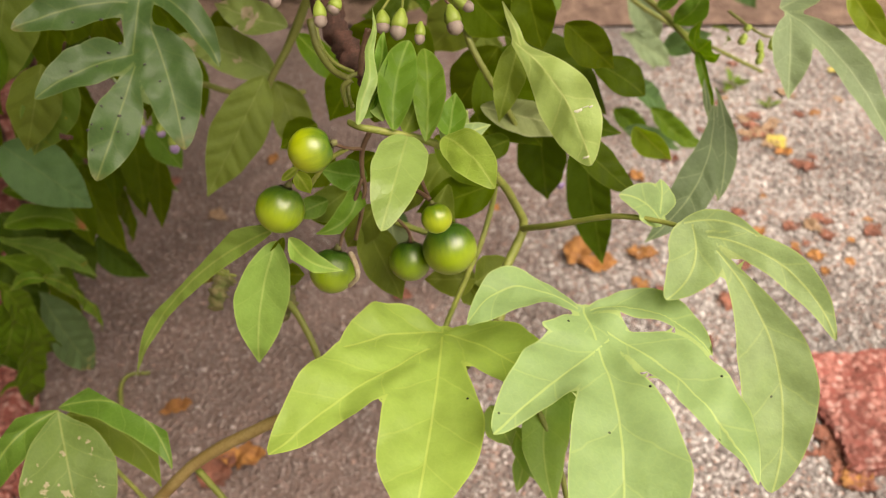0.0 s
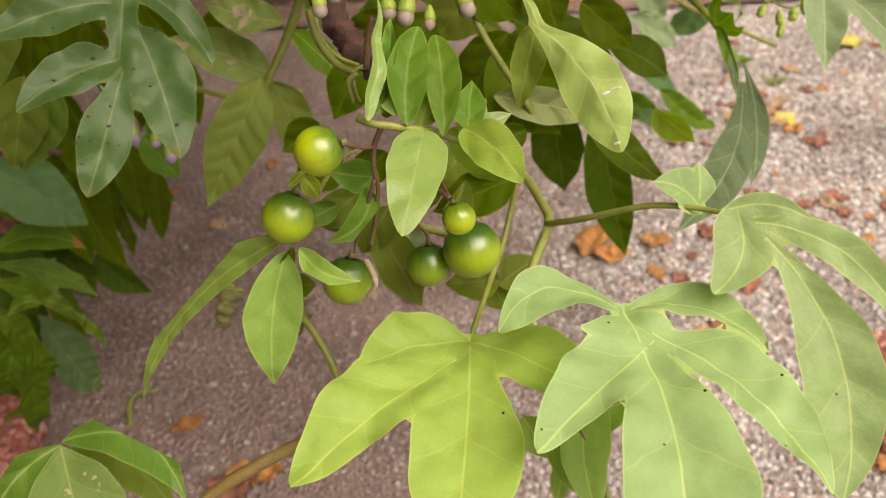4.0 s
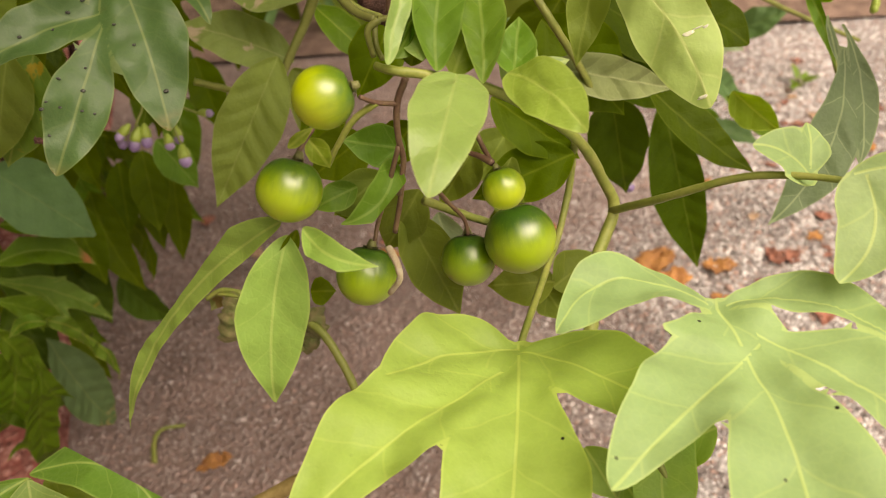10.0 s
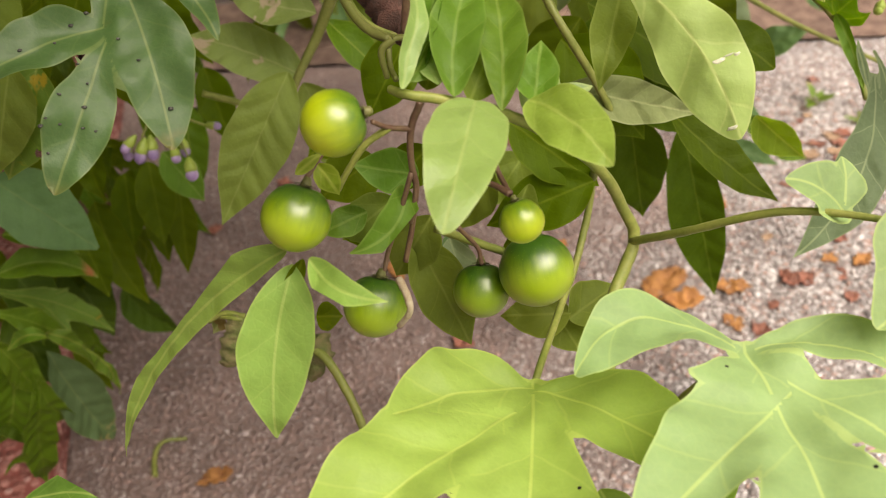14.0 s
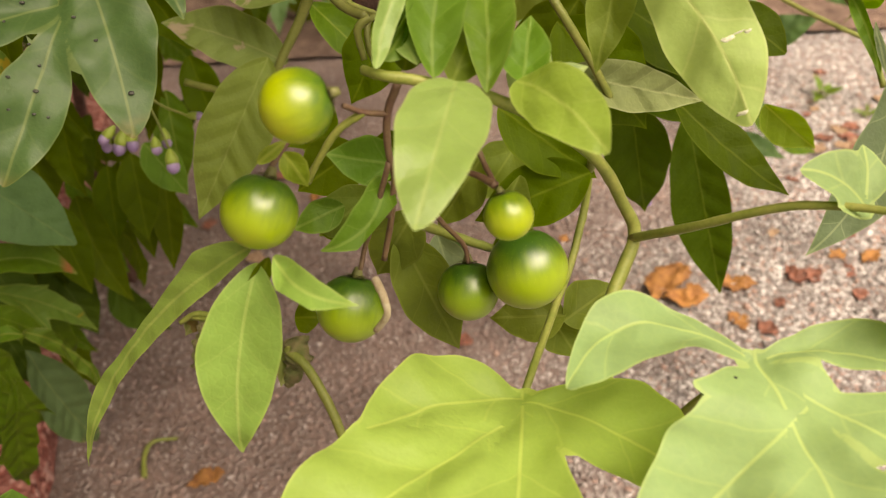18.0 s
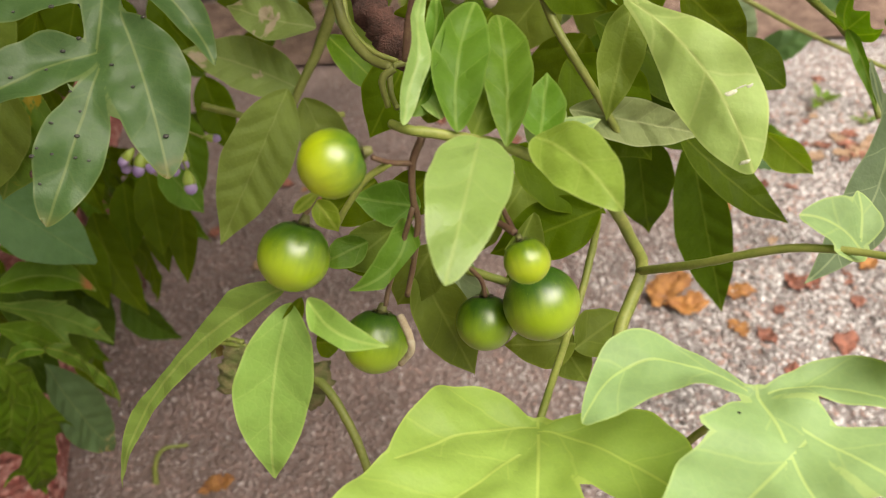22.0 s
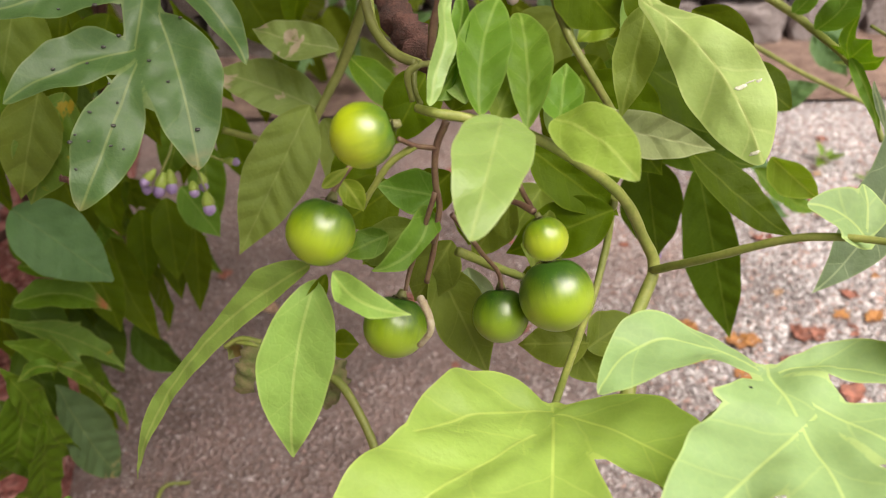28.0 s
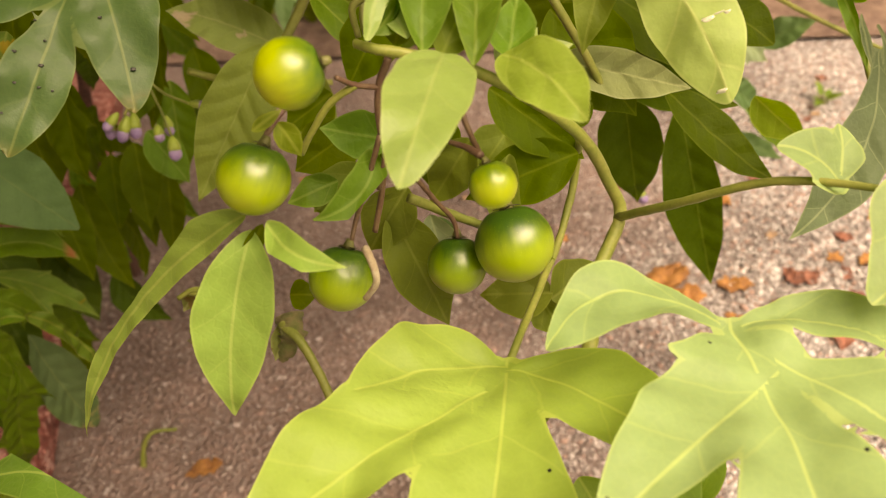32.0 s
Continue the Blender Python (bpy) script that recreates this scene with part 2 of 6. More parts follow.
def plain_material(name, a, b, scale, rough=0.5, bump=0.3, deep=0.0005, speck=None, spec=0.4):
    """Two tones mixed by noise at two scales, with relief."""
    k = Nodes(name)
    co = k.node("ShaderNodeTexCoord").outputs["Object"]
    n1 = k.noise(co, scale, 4.0, 0.6)
    n2 = k.noise(co, scale * 9.0, 3.0, 0.6)
    info = k.node("ShaderNodeObjectInfo").outputs["Random"]
    f = k.step(k.math("ADD", k.math("MULTIPLY", n1, 0.65), k.math("MULTIPLY", n2, 0.35)), 0.33, 0.68)
    col = k.mix(f, a, b)
    if speck:
        col = k.mix(k.step(k.noise(co, scale * 22.0, 1.0), 0.66, 0.70), col, speck)
    col = k.node("ShaderNodeHueSaturation", {"Color": col, "Value": k.math("ADD", 0.85, k.math("MULTIPLY", info, 0.3))}).outputs[0]
    bp = k.node("ShaderNodeBump", {"Strength": bump, "Distance": deep, "Height": k.math("ADD", n1, k.math("MULTIPLY", n2, 0.6))}).outputs[0]
    s = k.node("ShaderNodeBsdfPrincipled", {"Base Color": col, "Roughness": rough, "Normal": bp, "Specular IOR Level": spec})
    return k.end(s.outputs[0])


stem_green = plain_material("stem_green", (0.14, 0.18, 0.03), (0.23, 0.245, 0.06), 160.0, 0.5, 0.3, 0.0003)
stem_brown = plain_material("stem_brown", (0.17, 0.115, 0.035), (0.25, 0.19, 0.075), 160.0, 0.55, 0.4, 0.0004)
stem_olive = plain_material("stem_olive", (0.10, 0.12, 0.02), (0.15, 0.16, 0.04), 160.0, 0.5, 0.3, 0.0003)
stalk_red = plain_material("stalk_reddish", (0.10, 0.048, 0.035), (0.17, 0.11, 0.06), 220.0, 0.5, 0.3, 0.0003)
bark_brown = plain_material("bark_brown", (0.05, 0.028, 0.022), (0.17, 0.08, 0.06), 260.0, 0.8, 0.9, 0.0012)
calyx_green = plain_material("calyx_green", (0.12, 0.12, 0.04), (0.16, 0.17, 0.05), 300.0)
scar_white = plain_material("scar_white", (0.60, 0.60, 0.46), (0.44, 0.44, 0.30), 900.0, 0.7, 0.4, 0.0002)
gall_black = plain_material("gall_black", (0.012, 0.011, 0.009), (0.10, 0.10, 0.085), 1500.0, 0.45, 0.5, 0.0002)
bud_green = plain_material("bud_green", (0.22, 0.32, 0.04), (0.30, 0.38, 0.08), 250.0, 0.45, 0.2, 0.0002)
bud_pale = plain_material("bud_pale", (0.30, 0.25, 0.21), (0.20, 0.14, 0.13), 260.0, 0.6, 0.2, 0.0002)
bud_violet = plain_material("bud_violet", (0.22, 0.15, 0.33), (0.38, 0.30, 0.46), 200.0, 0.55, 0.2, 0.0002)
dry_petal = plain_material("dry_petal", (0.52, 0.46, 0.34), (0.36, 0.28, 0.17), 300.0, 0.8, 0.6, 0.0004)
curl_dry = plain_material("curled_dry_leaf", (0.15, 0.20, 0.05), (0.30, 0.24, 0.12), 420.0, 0.7, 1.0, 0.0012)
dead_orange = plain_material("dead_leaf_orange", (0.50, 0.24, 0.07), (0.20, 0.08, 0.03), 160.0, 0.7, 0.9, 0.001)
dead_red = plain_material("dead_leaf_red", (0.33, 0.13, 0.085), (0.13, 0.055, 0.04), 160.0, 0.7, 0.9, 0.001)
dead_tan = plain_material("dead_leaf_tan", (0.38, 0.26, 0.17), (0.24, 0.15, 0.09), 90.0, 0.75, 0.5, 0.0006)
dead_yellow = plain_material("dead_leaf_yellow", (0.50, 0.42, 0.10), (0.36, 0.30, 0.06), 90.0, 0.6, 0.4, 0.0005)
soil_brown = plain_material("soil_brown", (0.12, 0.075, 0.06), (0.29, 0.20, 0.155), 60.0, 0.95, 1.0, 0.004)
wall_stone = plain_material("wall_stone", (0.16, 0.13, 0.12), (0.34, 0.30, 0.29), 28.0, 0.9, 1.0, 0.006, speck=(0.42, 0.38, 0.37))


def grain_material(name, dark, pale, odd, bright, bed, scale, dirt_shade=None):
    """Small stones set in a bed, as in washed concrete or a coarse brick; the optional last colour is brown dirt with
    painted shade, ragged at its border.
    """
    k = Nodes(name)
    co = k.node("ShaderNodeTexCoord").outputs["Object"]
    v = k.node("ShaderNodeTexVoronoi", {"Vector": co, "Scale": scale}).outputs
    w = k.node("ShaderNodeTexVoronoi", {"Vector": co, "Scale": scale * 2.3}).outputs
    pick = k.node("ShaderNodeSeparateXYZ", {0: v[1]}).outputs
    tone = k.mix(k.step(pick[0], 0.1, 0.9), dark, pale)
    tone = k.mix(k.step(pick[1], 0.72, 0.8), tone, odd)
    tone = k.mix(k.step(pick[2], 0.84, 0.88), tone, bright)
    gap = k.step(v[0], 0.45, 0.75)
    tone = k.mix(gap, tone, bed)
    if dirt_shade:
        # brown dirt that also paints the shrub's shade on the left ground
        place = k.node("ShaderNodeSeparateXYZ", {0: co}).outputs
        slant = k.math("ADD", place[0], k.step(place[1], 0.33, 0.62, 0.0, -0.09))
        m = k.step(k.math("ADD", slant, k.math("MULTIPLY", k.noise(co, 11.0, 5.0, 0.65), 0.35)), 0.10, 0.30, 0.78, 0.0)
        tone = k.mix(m, tone, dirt_shade)
    grit = k.math("SUBTRACT", 1.0, w[0])
    tone = k.node("ShaderNodeHueSaturation", {"Color": tone, "Value": k.math("ADD", 0.75, k.math("MULTIPLY", grit, 0.35))}).outputs[0]
    stain = k.step(k.noise(co, 9.0, 5.0, 0.6), 0.3, 0.7, 0.66, 1.16)
    tone = k.node("ShaderNodeHueSaturation", {"Color": tone, "Value": stain}).outputs[0]
    h = k.math("ADD", k.math("MULTIPLY", k.step(v[0], 0.0, 0.8, 1.0, 0.0), 1.0), k.math("MULTIPLY", grit, 0.35))
    bp = k.node("ShaderNodeBump", {"Strength": 0.9, "Distance": 0.0016, "Height": h}).outputs[0]
    s = k.node("ShaderNodeBsdfPrincipled", {"Base Color": tone, "Roughness": 0.82, "Normal": bp, "Specular IOR Level": 0.35})
    return k.end(s.outputs[0])


def pebble_material():
    k = Nodes("pebbles")
    r = k.node("ShaderNodeNewGeometry").outputs["Random Per Island"]
    co = k.node("ShaderNodeTexCoord").outputs["Object"]
    col = k.mix(k.step(r, 0.0, 1.0), (0.20, 0.178, 0.172), (0.62, 0.60, 0.595))
    col = k.mix(k.step(k.math("FRACT", k.math("MULTIPLY", r, 7.3)), 0.80, 0.84), col, (0.40, 0.27, 0.23))
    col = k.mix(k.step(k.math("FRACT", k.math("MULTIPLY", r, 31.7)), 0.88, 0.9), col, (0.13, 0.115, 0.11))
    # same mask on the stones: dirt plus the shade at left, put into colour
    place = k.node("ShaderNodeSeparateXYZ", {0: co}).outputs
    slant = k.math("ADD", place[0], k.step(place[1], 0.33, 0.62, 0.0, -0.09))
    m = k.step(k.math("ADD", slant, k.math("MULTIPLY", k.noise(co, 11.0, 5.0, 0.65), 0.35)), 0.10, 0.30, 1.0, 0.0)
    dirt_shade_share = k.step(k.noise(co, 70.0, 4.0, 0.6), 0.30, 0.62, 0.35, 0.9)
    col = k.mix(k.math("MULTIPLY", m, dirt_shade_share), col, (0.272, 0.192, 0.172))
    col = k.node("ShaderNodeHueSaturation", {"Color": col, "Value": k.math("MULTIPLY", k.step(k.noise(co, 9.0, 5.0, 0.6), 0.3, 0.7, 0.72, 1.14), k.math("ADD", 0.8, k.math("MULTIPLY", k.noise(co, 900.0), 0.4)))}).outputs[0]
    s = k.node("ShaderNodeBsdfPrincipled", {"Base Color": col, "Roughness": 0.75, "Specular IOR Level": 0.35})
    return k.end(s.outputs[0])


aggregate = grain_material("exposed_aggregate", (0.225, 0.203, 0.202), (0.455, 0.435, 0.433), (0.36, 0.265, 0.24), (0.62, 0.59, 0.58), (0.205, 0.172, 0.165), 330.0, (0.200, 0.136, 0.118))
brick_red = grain_material("brick_red", (0.20, 0.065, 0.052), (0.40, 0.165, 0.14), (0.47, 0.22, 0.19), (0.53, 0.31, 0.28), (0.27, 0.08, 0.065), 230.0)
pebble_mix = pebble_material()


def berry_material(tone):
    """Unripe fruit: dark green round the stalk, paler to yellow-green below, with faint streaks and pores."""
    k = Nodes("berry_skin")
    co = k.node("ShaderNodeTexCoord").outputs["Object"]
    xyz = k.node("ShaderNodeSeparateXYZ", {0: co}).outputs
    h = k.math("DIVIDE", xyz[2], 0.006)
    streak = k.noise(k.node("ShaderNodeMapping", {0: co, 3: (900.0, 900.0, 130.0)}).outputs[0], 1.0, 2.0)
    n = k.noise(co, 260.0, 3.0)
    g = k.math("ADD", k.math("ADD", h, k.math("MULTIPLY", k.math("SUBTRACT", streak, 0.5), 0.7)), k.math("MULTIPLY", k.math("SUBTRACT", n, 0.5), 0.5))
    top = tuple(a + (b - a) * tone for a, b in zip((0.014, 0.06, 0.003), (0.07, 0.17, 0.006)))
    low = tuple(a + (b - a) * tone for a, b in zip((0.19, 0.31, 0.004), (0.47, 0.52, 0.010)))
    col = k.mix(k.step(g, -0.5, 0.85), low, top)
    pore = k.node("ShaderNodeTexVoronoi", {"Vector": co, "Scale": 1500.0}).outputs[0]
    col = k.mix(k.math("MULTIPLY", k.step(pore, 0.08, 0.16, 1.0, 0.0), 0.25), col, (0.42, 0.48, 0.14))
    s = k.node("ShaderNodeBsdfPrincipled", {"Base Color": col, "Roughness": 0.33, "Specular IOR Level": 0.85, "Subsurface Weight": 0.06, "Subsurface Scale": 0.002, "Subsurface Radius": (0.6, 1.0, 0.2), "Coat Weight": 0.0})
    return k.end(s.outputs[0])


# ---- shapes ----
def hang(ob, parent):
    """Puts ob under parent; under an Empty it keeps its place in the world."""
    if parent:
        ob.parent = parent
        if parent.type == "EMPTY":
            ob.matrix_parent_inverse = Matrix.Translation(-parent.location)


def link_mesh(name, verts, faces, material, parent=None, label="", smooth=True, uv=None):
    me = bpy.data.meshes.new(name)
    me.from_pydata([tuple(p) for p in verts], [], [tuple(q) for q in faces])
    if uv is not None:
        layer = me.uv_layers.new(name="blade")
        layer.data.foreach_set("uv", np.asarray(uv, np.float32).ravel())
    if smooth:
        me.polygons.foreach_set("use_smooth", [True] * len(me.polygons))
    me.materials.append(material)
    me.update()
    ob = new(name, me)
    hang(ob, parent)
    if label:
        tagged(ob, label)
    return ob


def part(name, bm, material, parent, label="", smooth=True):
    me = bpy.data.meshes.new(name)
    bm.to_mesh(me)
    bm.free()
    if smooth:
        me.polygons.foreach_set("use_smooth", [True] * len(me.polygons))
    me.materials.append(material)
    ob = new(name, me)
    hang(ob, parent)
    if label:
        tagged(ob, label)
    return ob


def thing(name, label, category, at=(0, 0, 0), group="", kind=""):
    ob = tagged(new(name), label, category, group, kind)
    ob.location = at
    return ob


def curve_points(points, count):
    """Points along a smooth line through the given ones."""
    p = np.array(points, float)
    p = np.vstack([2 * p[0] - p[1], p, 2 * p[-1] - p[-2]])
    out = []
    for i in range(1, len(p) - 2):
        a, b, c, d = p[i - 1], p[i], p[i + 1], p[i + 2]
        for s in np.arange(count) / count:
            out.append(0.5 * (2 * b + (c - a) * s + (2 * a - 5 * b + 4 * c - d) * s * s + (3 * b - a - 3 * c + d) * s ** 3))
    out.append(p[-2])
    return np.array(out)


def tube(points, r0, r1, sides=10, count=7, rough=0.06, seed=0):
    """Vertices and faces of a tapered, slightly knobbly round stalk."""
    rng = np.random.default_rng(seed)
    c = curve_points(points, count)
    n = len(c)
    side = np.array([0.31, 0.52, 0.79])
    verts, faces = [], []
    for i in range(n):
        d = c[min(i + 1, n - 1)] - c[max(i - 1, 0)]
        d /= np.linalg.norm(d) + 1e-12
        u = side - d * (side @ d)
        u /= np.linalg.norm(u)
        side = u
        w = np.cross(d, u)
        r = r0 + (r1 - r0) * i / (n - 1)
        for j in range(sides):
            a = 2 * math.pi * j / sides
            verts.append(c[i] + (u * math.cos(a) + w * math.sin(a)) * r * (1 + rough * rng.normal()))
    for i in range(n - 1):
        for j in range(sides):
            k = (j + 1) % sides
            faces.append((i * sides + j, i * sides + k, (i + 1) * sides + k, (i + 1) * sides + j))
    faces.append(tuple(range(sides))[::-1])
    faces.append(tuple((n - 1) * sides + j for j in range(sides)))
    return verts, faces


def stalk(name, points, r0, r1, material, parent):
    rough = 0.22 if material in (bark_brown, curl_dry) else 0.05
    v, f = tube(points, r0, r1, rough=rough, seed=len(bpy.data.objects))
    return link_mesh(name, v, f, material, parent)


def blade(lobes, peak, blunt=False):
    """The flat outline of a leaf: pointed lobes (root x, y, tip x, y, half width in mm, sickle, and where they differ the other half's width and the lobe's peak)
    run together with round bays between; a negative width is a web with no rib.
    Returns points, faces, and for each point the distance to the midribs and the place along them."""
    lob = np.array([(*q[:6], abs(q[4]), peak) if len(q) == 6 else q for q in lobes], float)
    lob[:, :5] *= 0.001
    lob[:, 6] *= 0.001
    web = lob[:, 4] < 0
    lob[:, 4] = np.abs(lob[:, 4])
    many = len(lob) > 1
    most = max(lob[:, 4].max(), lob[:, 6].max()) * 1.3
    lo = np.minimum(lob[:, 0:2], lob[:, 2:4]).min(0) - most
    hi = np.maximum(lob[:, 0:2], lob[:, 2:4]).max(0) + most
    cell = max((hi - lo).max() / (110 if many else 44), 0.0004)
    if not many:
        cell = min(cell, lob[0, 4] / 7)
    nx, ny = (np.ceil((hi - lo) / cell)).astype(int) + 1

    def field(p):
        g, al, of = [], [], []
        for rx, ry, tx, ty, w, sick, w2, peak in lob:
            a, b = np.array((rx, ry)), np.array((tx, ty))
            ax = b - a
            length = np.linalg.norm(ax)
            ax = ax / length
            q = p - a
            s = q @ ax / length
            d = q @ np.array((ax[1], -ax[0])) - sick * length * 4 * s * (1 - s) * ((s > 0) & (s < 1))
            sc = np.clip(s, 0.0, 1.0)
            top = 0.5 ** (1 / peak)
            hgt = np.clip(np.sin(math.pi * sc ** peak), 0, 1)
            if many:
                hgt = np.where(sc < top, 0.13 + 0.87 * hgt ** 1.1, hgt ** (0.62 if blunt else 0.72 + 0.4 * np.clip((sc - top) / (1 - top), 0, 1)))
            else:
                hgt = hgt ** (0.66 if blunt else 0.82 + 0.25 * np.clip((sc - top) / (1 - top), 0, 1))
            turn = np.sign(d) * 1.3 + tx * 900
            hgt = np.where(d > 0, w, w2) * hgt * (1 + 0.022 * np.sin(11 * sc + turn) + 0.018 * np.sin(23 * sc + 2.1 * turn))
            over = np.where(s < 0, -s, np.where(s > 1, s - 1, 0)) * length
            g.append(np.where(over > 0, np.hypot(over, d) - hgt, np.abs(d) - hgt))
            al.append(s * length)
            of.append(d)
        g, al, of = np.array(g), np.array(al), np.array(of)
        soft = 0.0006
        total = -soft * np.log(np.exp(-np.clip(g, -0.05, 0.05) / soft).sum(0)) if many else g[0]
        return total, g, al, of

    jx, jy = np.meshgrid(np.arange(nx), np.arange(ny), indexing="ij")
    p = np.stack([lo[0] + jx * cell, lo[1] + jy * cell], -1).reshape(-1, 2)
    g = field(p)[0]
    inside = (g < 0).reshape(nx, ny)
    use = inside[:-1, :-1] | inside[1:, :-1] | inside[:-1, 1:] | inside[1:, 1:]
    ids = np.arange(nx * ny).reshape(nx, ny)
    quads = np.stack([ids[:-1, :-1][use], ids[1:, :-1][use], ids[1:, 1:][use], ids[:-1, 1:][use]], -1)
    kept, inv = np.unique(quads, return_inverse=True)
    quads = inv.reshape(-1, 4)
    p = p[kept].copy()
    out = g[kept] > 0
    e = cell * 0.05
    for _ in range(9):
        q = p[out]
        f0 = field(q)[0]
        fx = (field(q + (e, 0))[0] - f0) / e
        fy = (field(q + (0, e))[0] - f0) / e
        m = fx * fx + fy * fy + 1e-6
        p[out] = q - 0.8 * np.clip((f0 / m)[:, None] * np.stack([fx, fy], -1), -cell, cell)
    total, gg, al, of = field(p)
    quads = quads[(total[quads] < cell * 0.12).all(1)]
    rim = -gg.min(0)
    gg[web] = 1.0
    return p, quads, gg, al, of, rim


LEAVES = [0]
LOOKS = {leaf_spotted: "dark green lobed leaf with black specks", leaf_blotch: "dull green leaf with tan blotches", leaf_yellowing: "leaf turning yellow at the tip",
         leaf_browned: "green leaf with a dry brown rim", leaf_redtip: "green leaf with a reddish tip", leaf_bluerim: "bluish leaf with a dry tan tip", leaf_curled: "crinkled green-brown leaf", leaf_teal: "bluish-green leaf", leaf_light2: "pale yellowish leaf with a white scar",
         leaf_young2: "broad bright yellow-green lobed leaf", leaf_spotted2: "dusty leaf with small pale specks"}


def leaf(base, axis, face, lobes, material, bend=0.1, fold=0.25, wave=0.6, peak=0.75, stalk=None, parent=None, blunt=False):
    """One leaf as a part: base, the way to its tip, the way that it faces, its lobes in mm, and how it bends, folds and waves."""
    parent = parent or vine
    LEAVES[0] += 1
    p, quads, g, al, of, rim = blade(lobes, peak, blunt)
    size = max(np.abs(p).max(), 0.004)
    wts = np.exp(-(g - g.min(0)) / 0.0022)
    wts /= wts.sum(0)
    ribs = (np.sqrt(of ** 2 + 0.0009 ** 2) * wts).sum(0)
    reach = np.hypot(p[:, 0], p[:, 1])
    z = fold * ribs + bend * 2.0 * (reach - reach ** 2 / size)
    edge = np.clip(1 - rim / 0.006, 0, 1)
    rng = LEAVES[0] * 7.31
    for i in range(len(z)):
        q = Vector((p[i, 0] * 55, p[i, 1] * 55, rng))
        z[i] += wave * (0.0018 * noise.noise(q) + 0.0018 * edge[i] * noise.noise(q * 2.6) + 0.0006 * noise.noise(q * 3.1) + 0.0002 * noise.noise(q * 6.0))
    y = Vector(axis).normalized()
    n = Vector(face)
    n = (n - y * n.dot(y)).normalized()
    x = y.cross(n)
    verts = np.outer(p[:, 0], x) + np.outer(p[:, 1], y) + np.outer(z, n)
    own = np.argmin(g, 0)[quads]
    first = np.array([np.bincount(o).argmax() for o in own]) if len(lobes) > 1 else np.zeros(len(quads), int)
    uv = np.stack([al[first[:, None], quads] * 10, of[first[:, None], quads] * 20 + 0.5], -1)
    ob = link_mesh("leaf", verts, quads, material, parent, uv=uv)
    layer = ob.data.uv_layers.new(name="rim")
    layer.data.foreach_set("uv", np.stack([rim[quads] * 100, rim[quads] * 0], -1).astype(np.float32).ravel())
    ob.location = base
    if material in LOOKS:
        tagged(ob, LOOKS[material])
    if stalk is not None:
        d = Vector(stalk) - Vector(base)
        v, f = tube([(0, 0, 0), d * 0.3 + n * 0.002, d * 0.7 + n * 0.002, d], 0.0006, 0.0007, 8, 6)
        link_mesh("petiole", v, f, stem_green, ob)
    return ob


def on_blade(ob, axis, face, across, along):
    """The place on a leaf's surface at so many mm across and along it, and the way that the surface faces there."""
    y = Vector(axis).normalized()
    n = Vector(face)
    n = (n - y * n.dot(y)).normalized()
    x = y.cross(n)
    near = min(ob.data.vertices, key=lambda v: (v.co.dot(x) * 1000 - across) ** 2 + (v.co.dot(y) * 1000 - along) ** 2)
    up = near.normal if near.normal.dot(n) > 0 else -near.normal
    return near.co.copy(), up.copy()


def specks(on, axis, face, spots):
    """Small dark galls that sit on a leaf, at places along and across it in mm."""
    rng = random.Random(31)
    for px, py in spots:
        co, up = on_blade(on, axis, face, px, py)
        bm = bmesh.new()
        bmesh.ops.create_icosphere(bm, subdivisions=2, radius=rng.uniform(0.00026, 0.0005))
        for v in bm.verts:
            v.co *= 1 + 0.35 * noise.noise(v.co * 2600 + Vector((px, py, 0)))
        ob = part("gall", bm, gall_black, on)
        ob.location = co + up * 0.0002
        ob.scale = (1.15, 0.9, 0.7)


def berry(centre, radius, up, tone):
    """An unripe fruit with its calyx, hung by the end that up points to."""
    bm = bmesh.new()
    bmesh.ops.create_uvsphere(bm, u_segments=40, v_segments=24, radius=radius)
    for v in bm.verts:
        r = v.co.normalized()
        v.co *= 1 + 0.012 * noise.noise(r * 1.7 + Vector(centre) * 80)
        if r.z > 0.9:
            v.co.z -= radius * (r.z - 0.9) * 0.9
        v.co.z *= 0.98
    ob = part("berry", bm, berry_material(tone), vine)
    ob.rotation_mode = "QUATERNION"
    ob.rotation_quaternion = Vector(up).to_track_quat("Z", "Y")
    ob.location = centre
    bm = bmesh.new()
    top = radius * 0.93
    mid = bm.verts.new((0, 0, top + 0.0004))
    ring = []
    for i in range(20):
        a = 2 * math.pi * i / 20
        r = radius * (0.42 if i % 4 == 0 else 0.30 if i % 2 else 0.20)
        ring.append(bm.verts.new((r * math.cos(a), r * math.sin(a), math.sqrt(max(radius ** 2 - r * r, 0)) * 0.985 + 0.0001)))
    for i in range(20):
        bm.faces.new((mid, ring[i], ring[(i + 1) % 20]))
    bmesh.ops.solidify(bm, geom=bm.faces[:], thickness=0.0002)
    bmesh.ops.create_cone(bm, segments=10, radius1=radius * 0.2, radius2=radius * 0.1, depth=radius * 0.3, matrix=Matrix.Translation((0, 0, top + radius * 0.12)), cap_ends=True)
    part("calyx", bm, calyx_green, ob)
    return ob


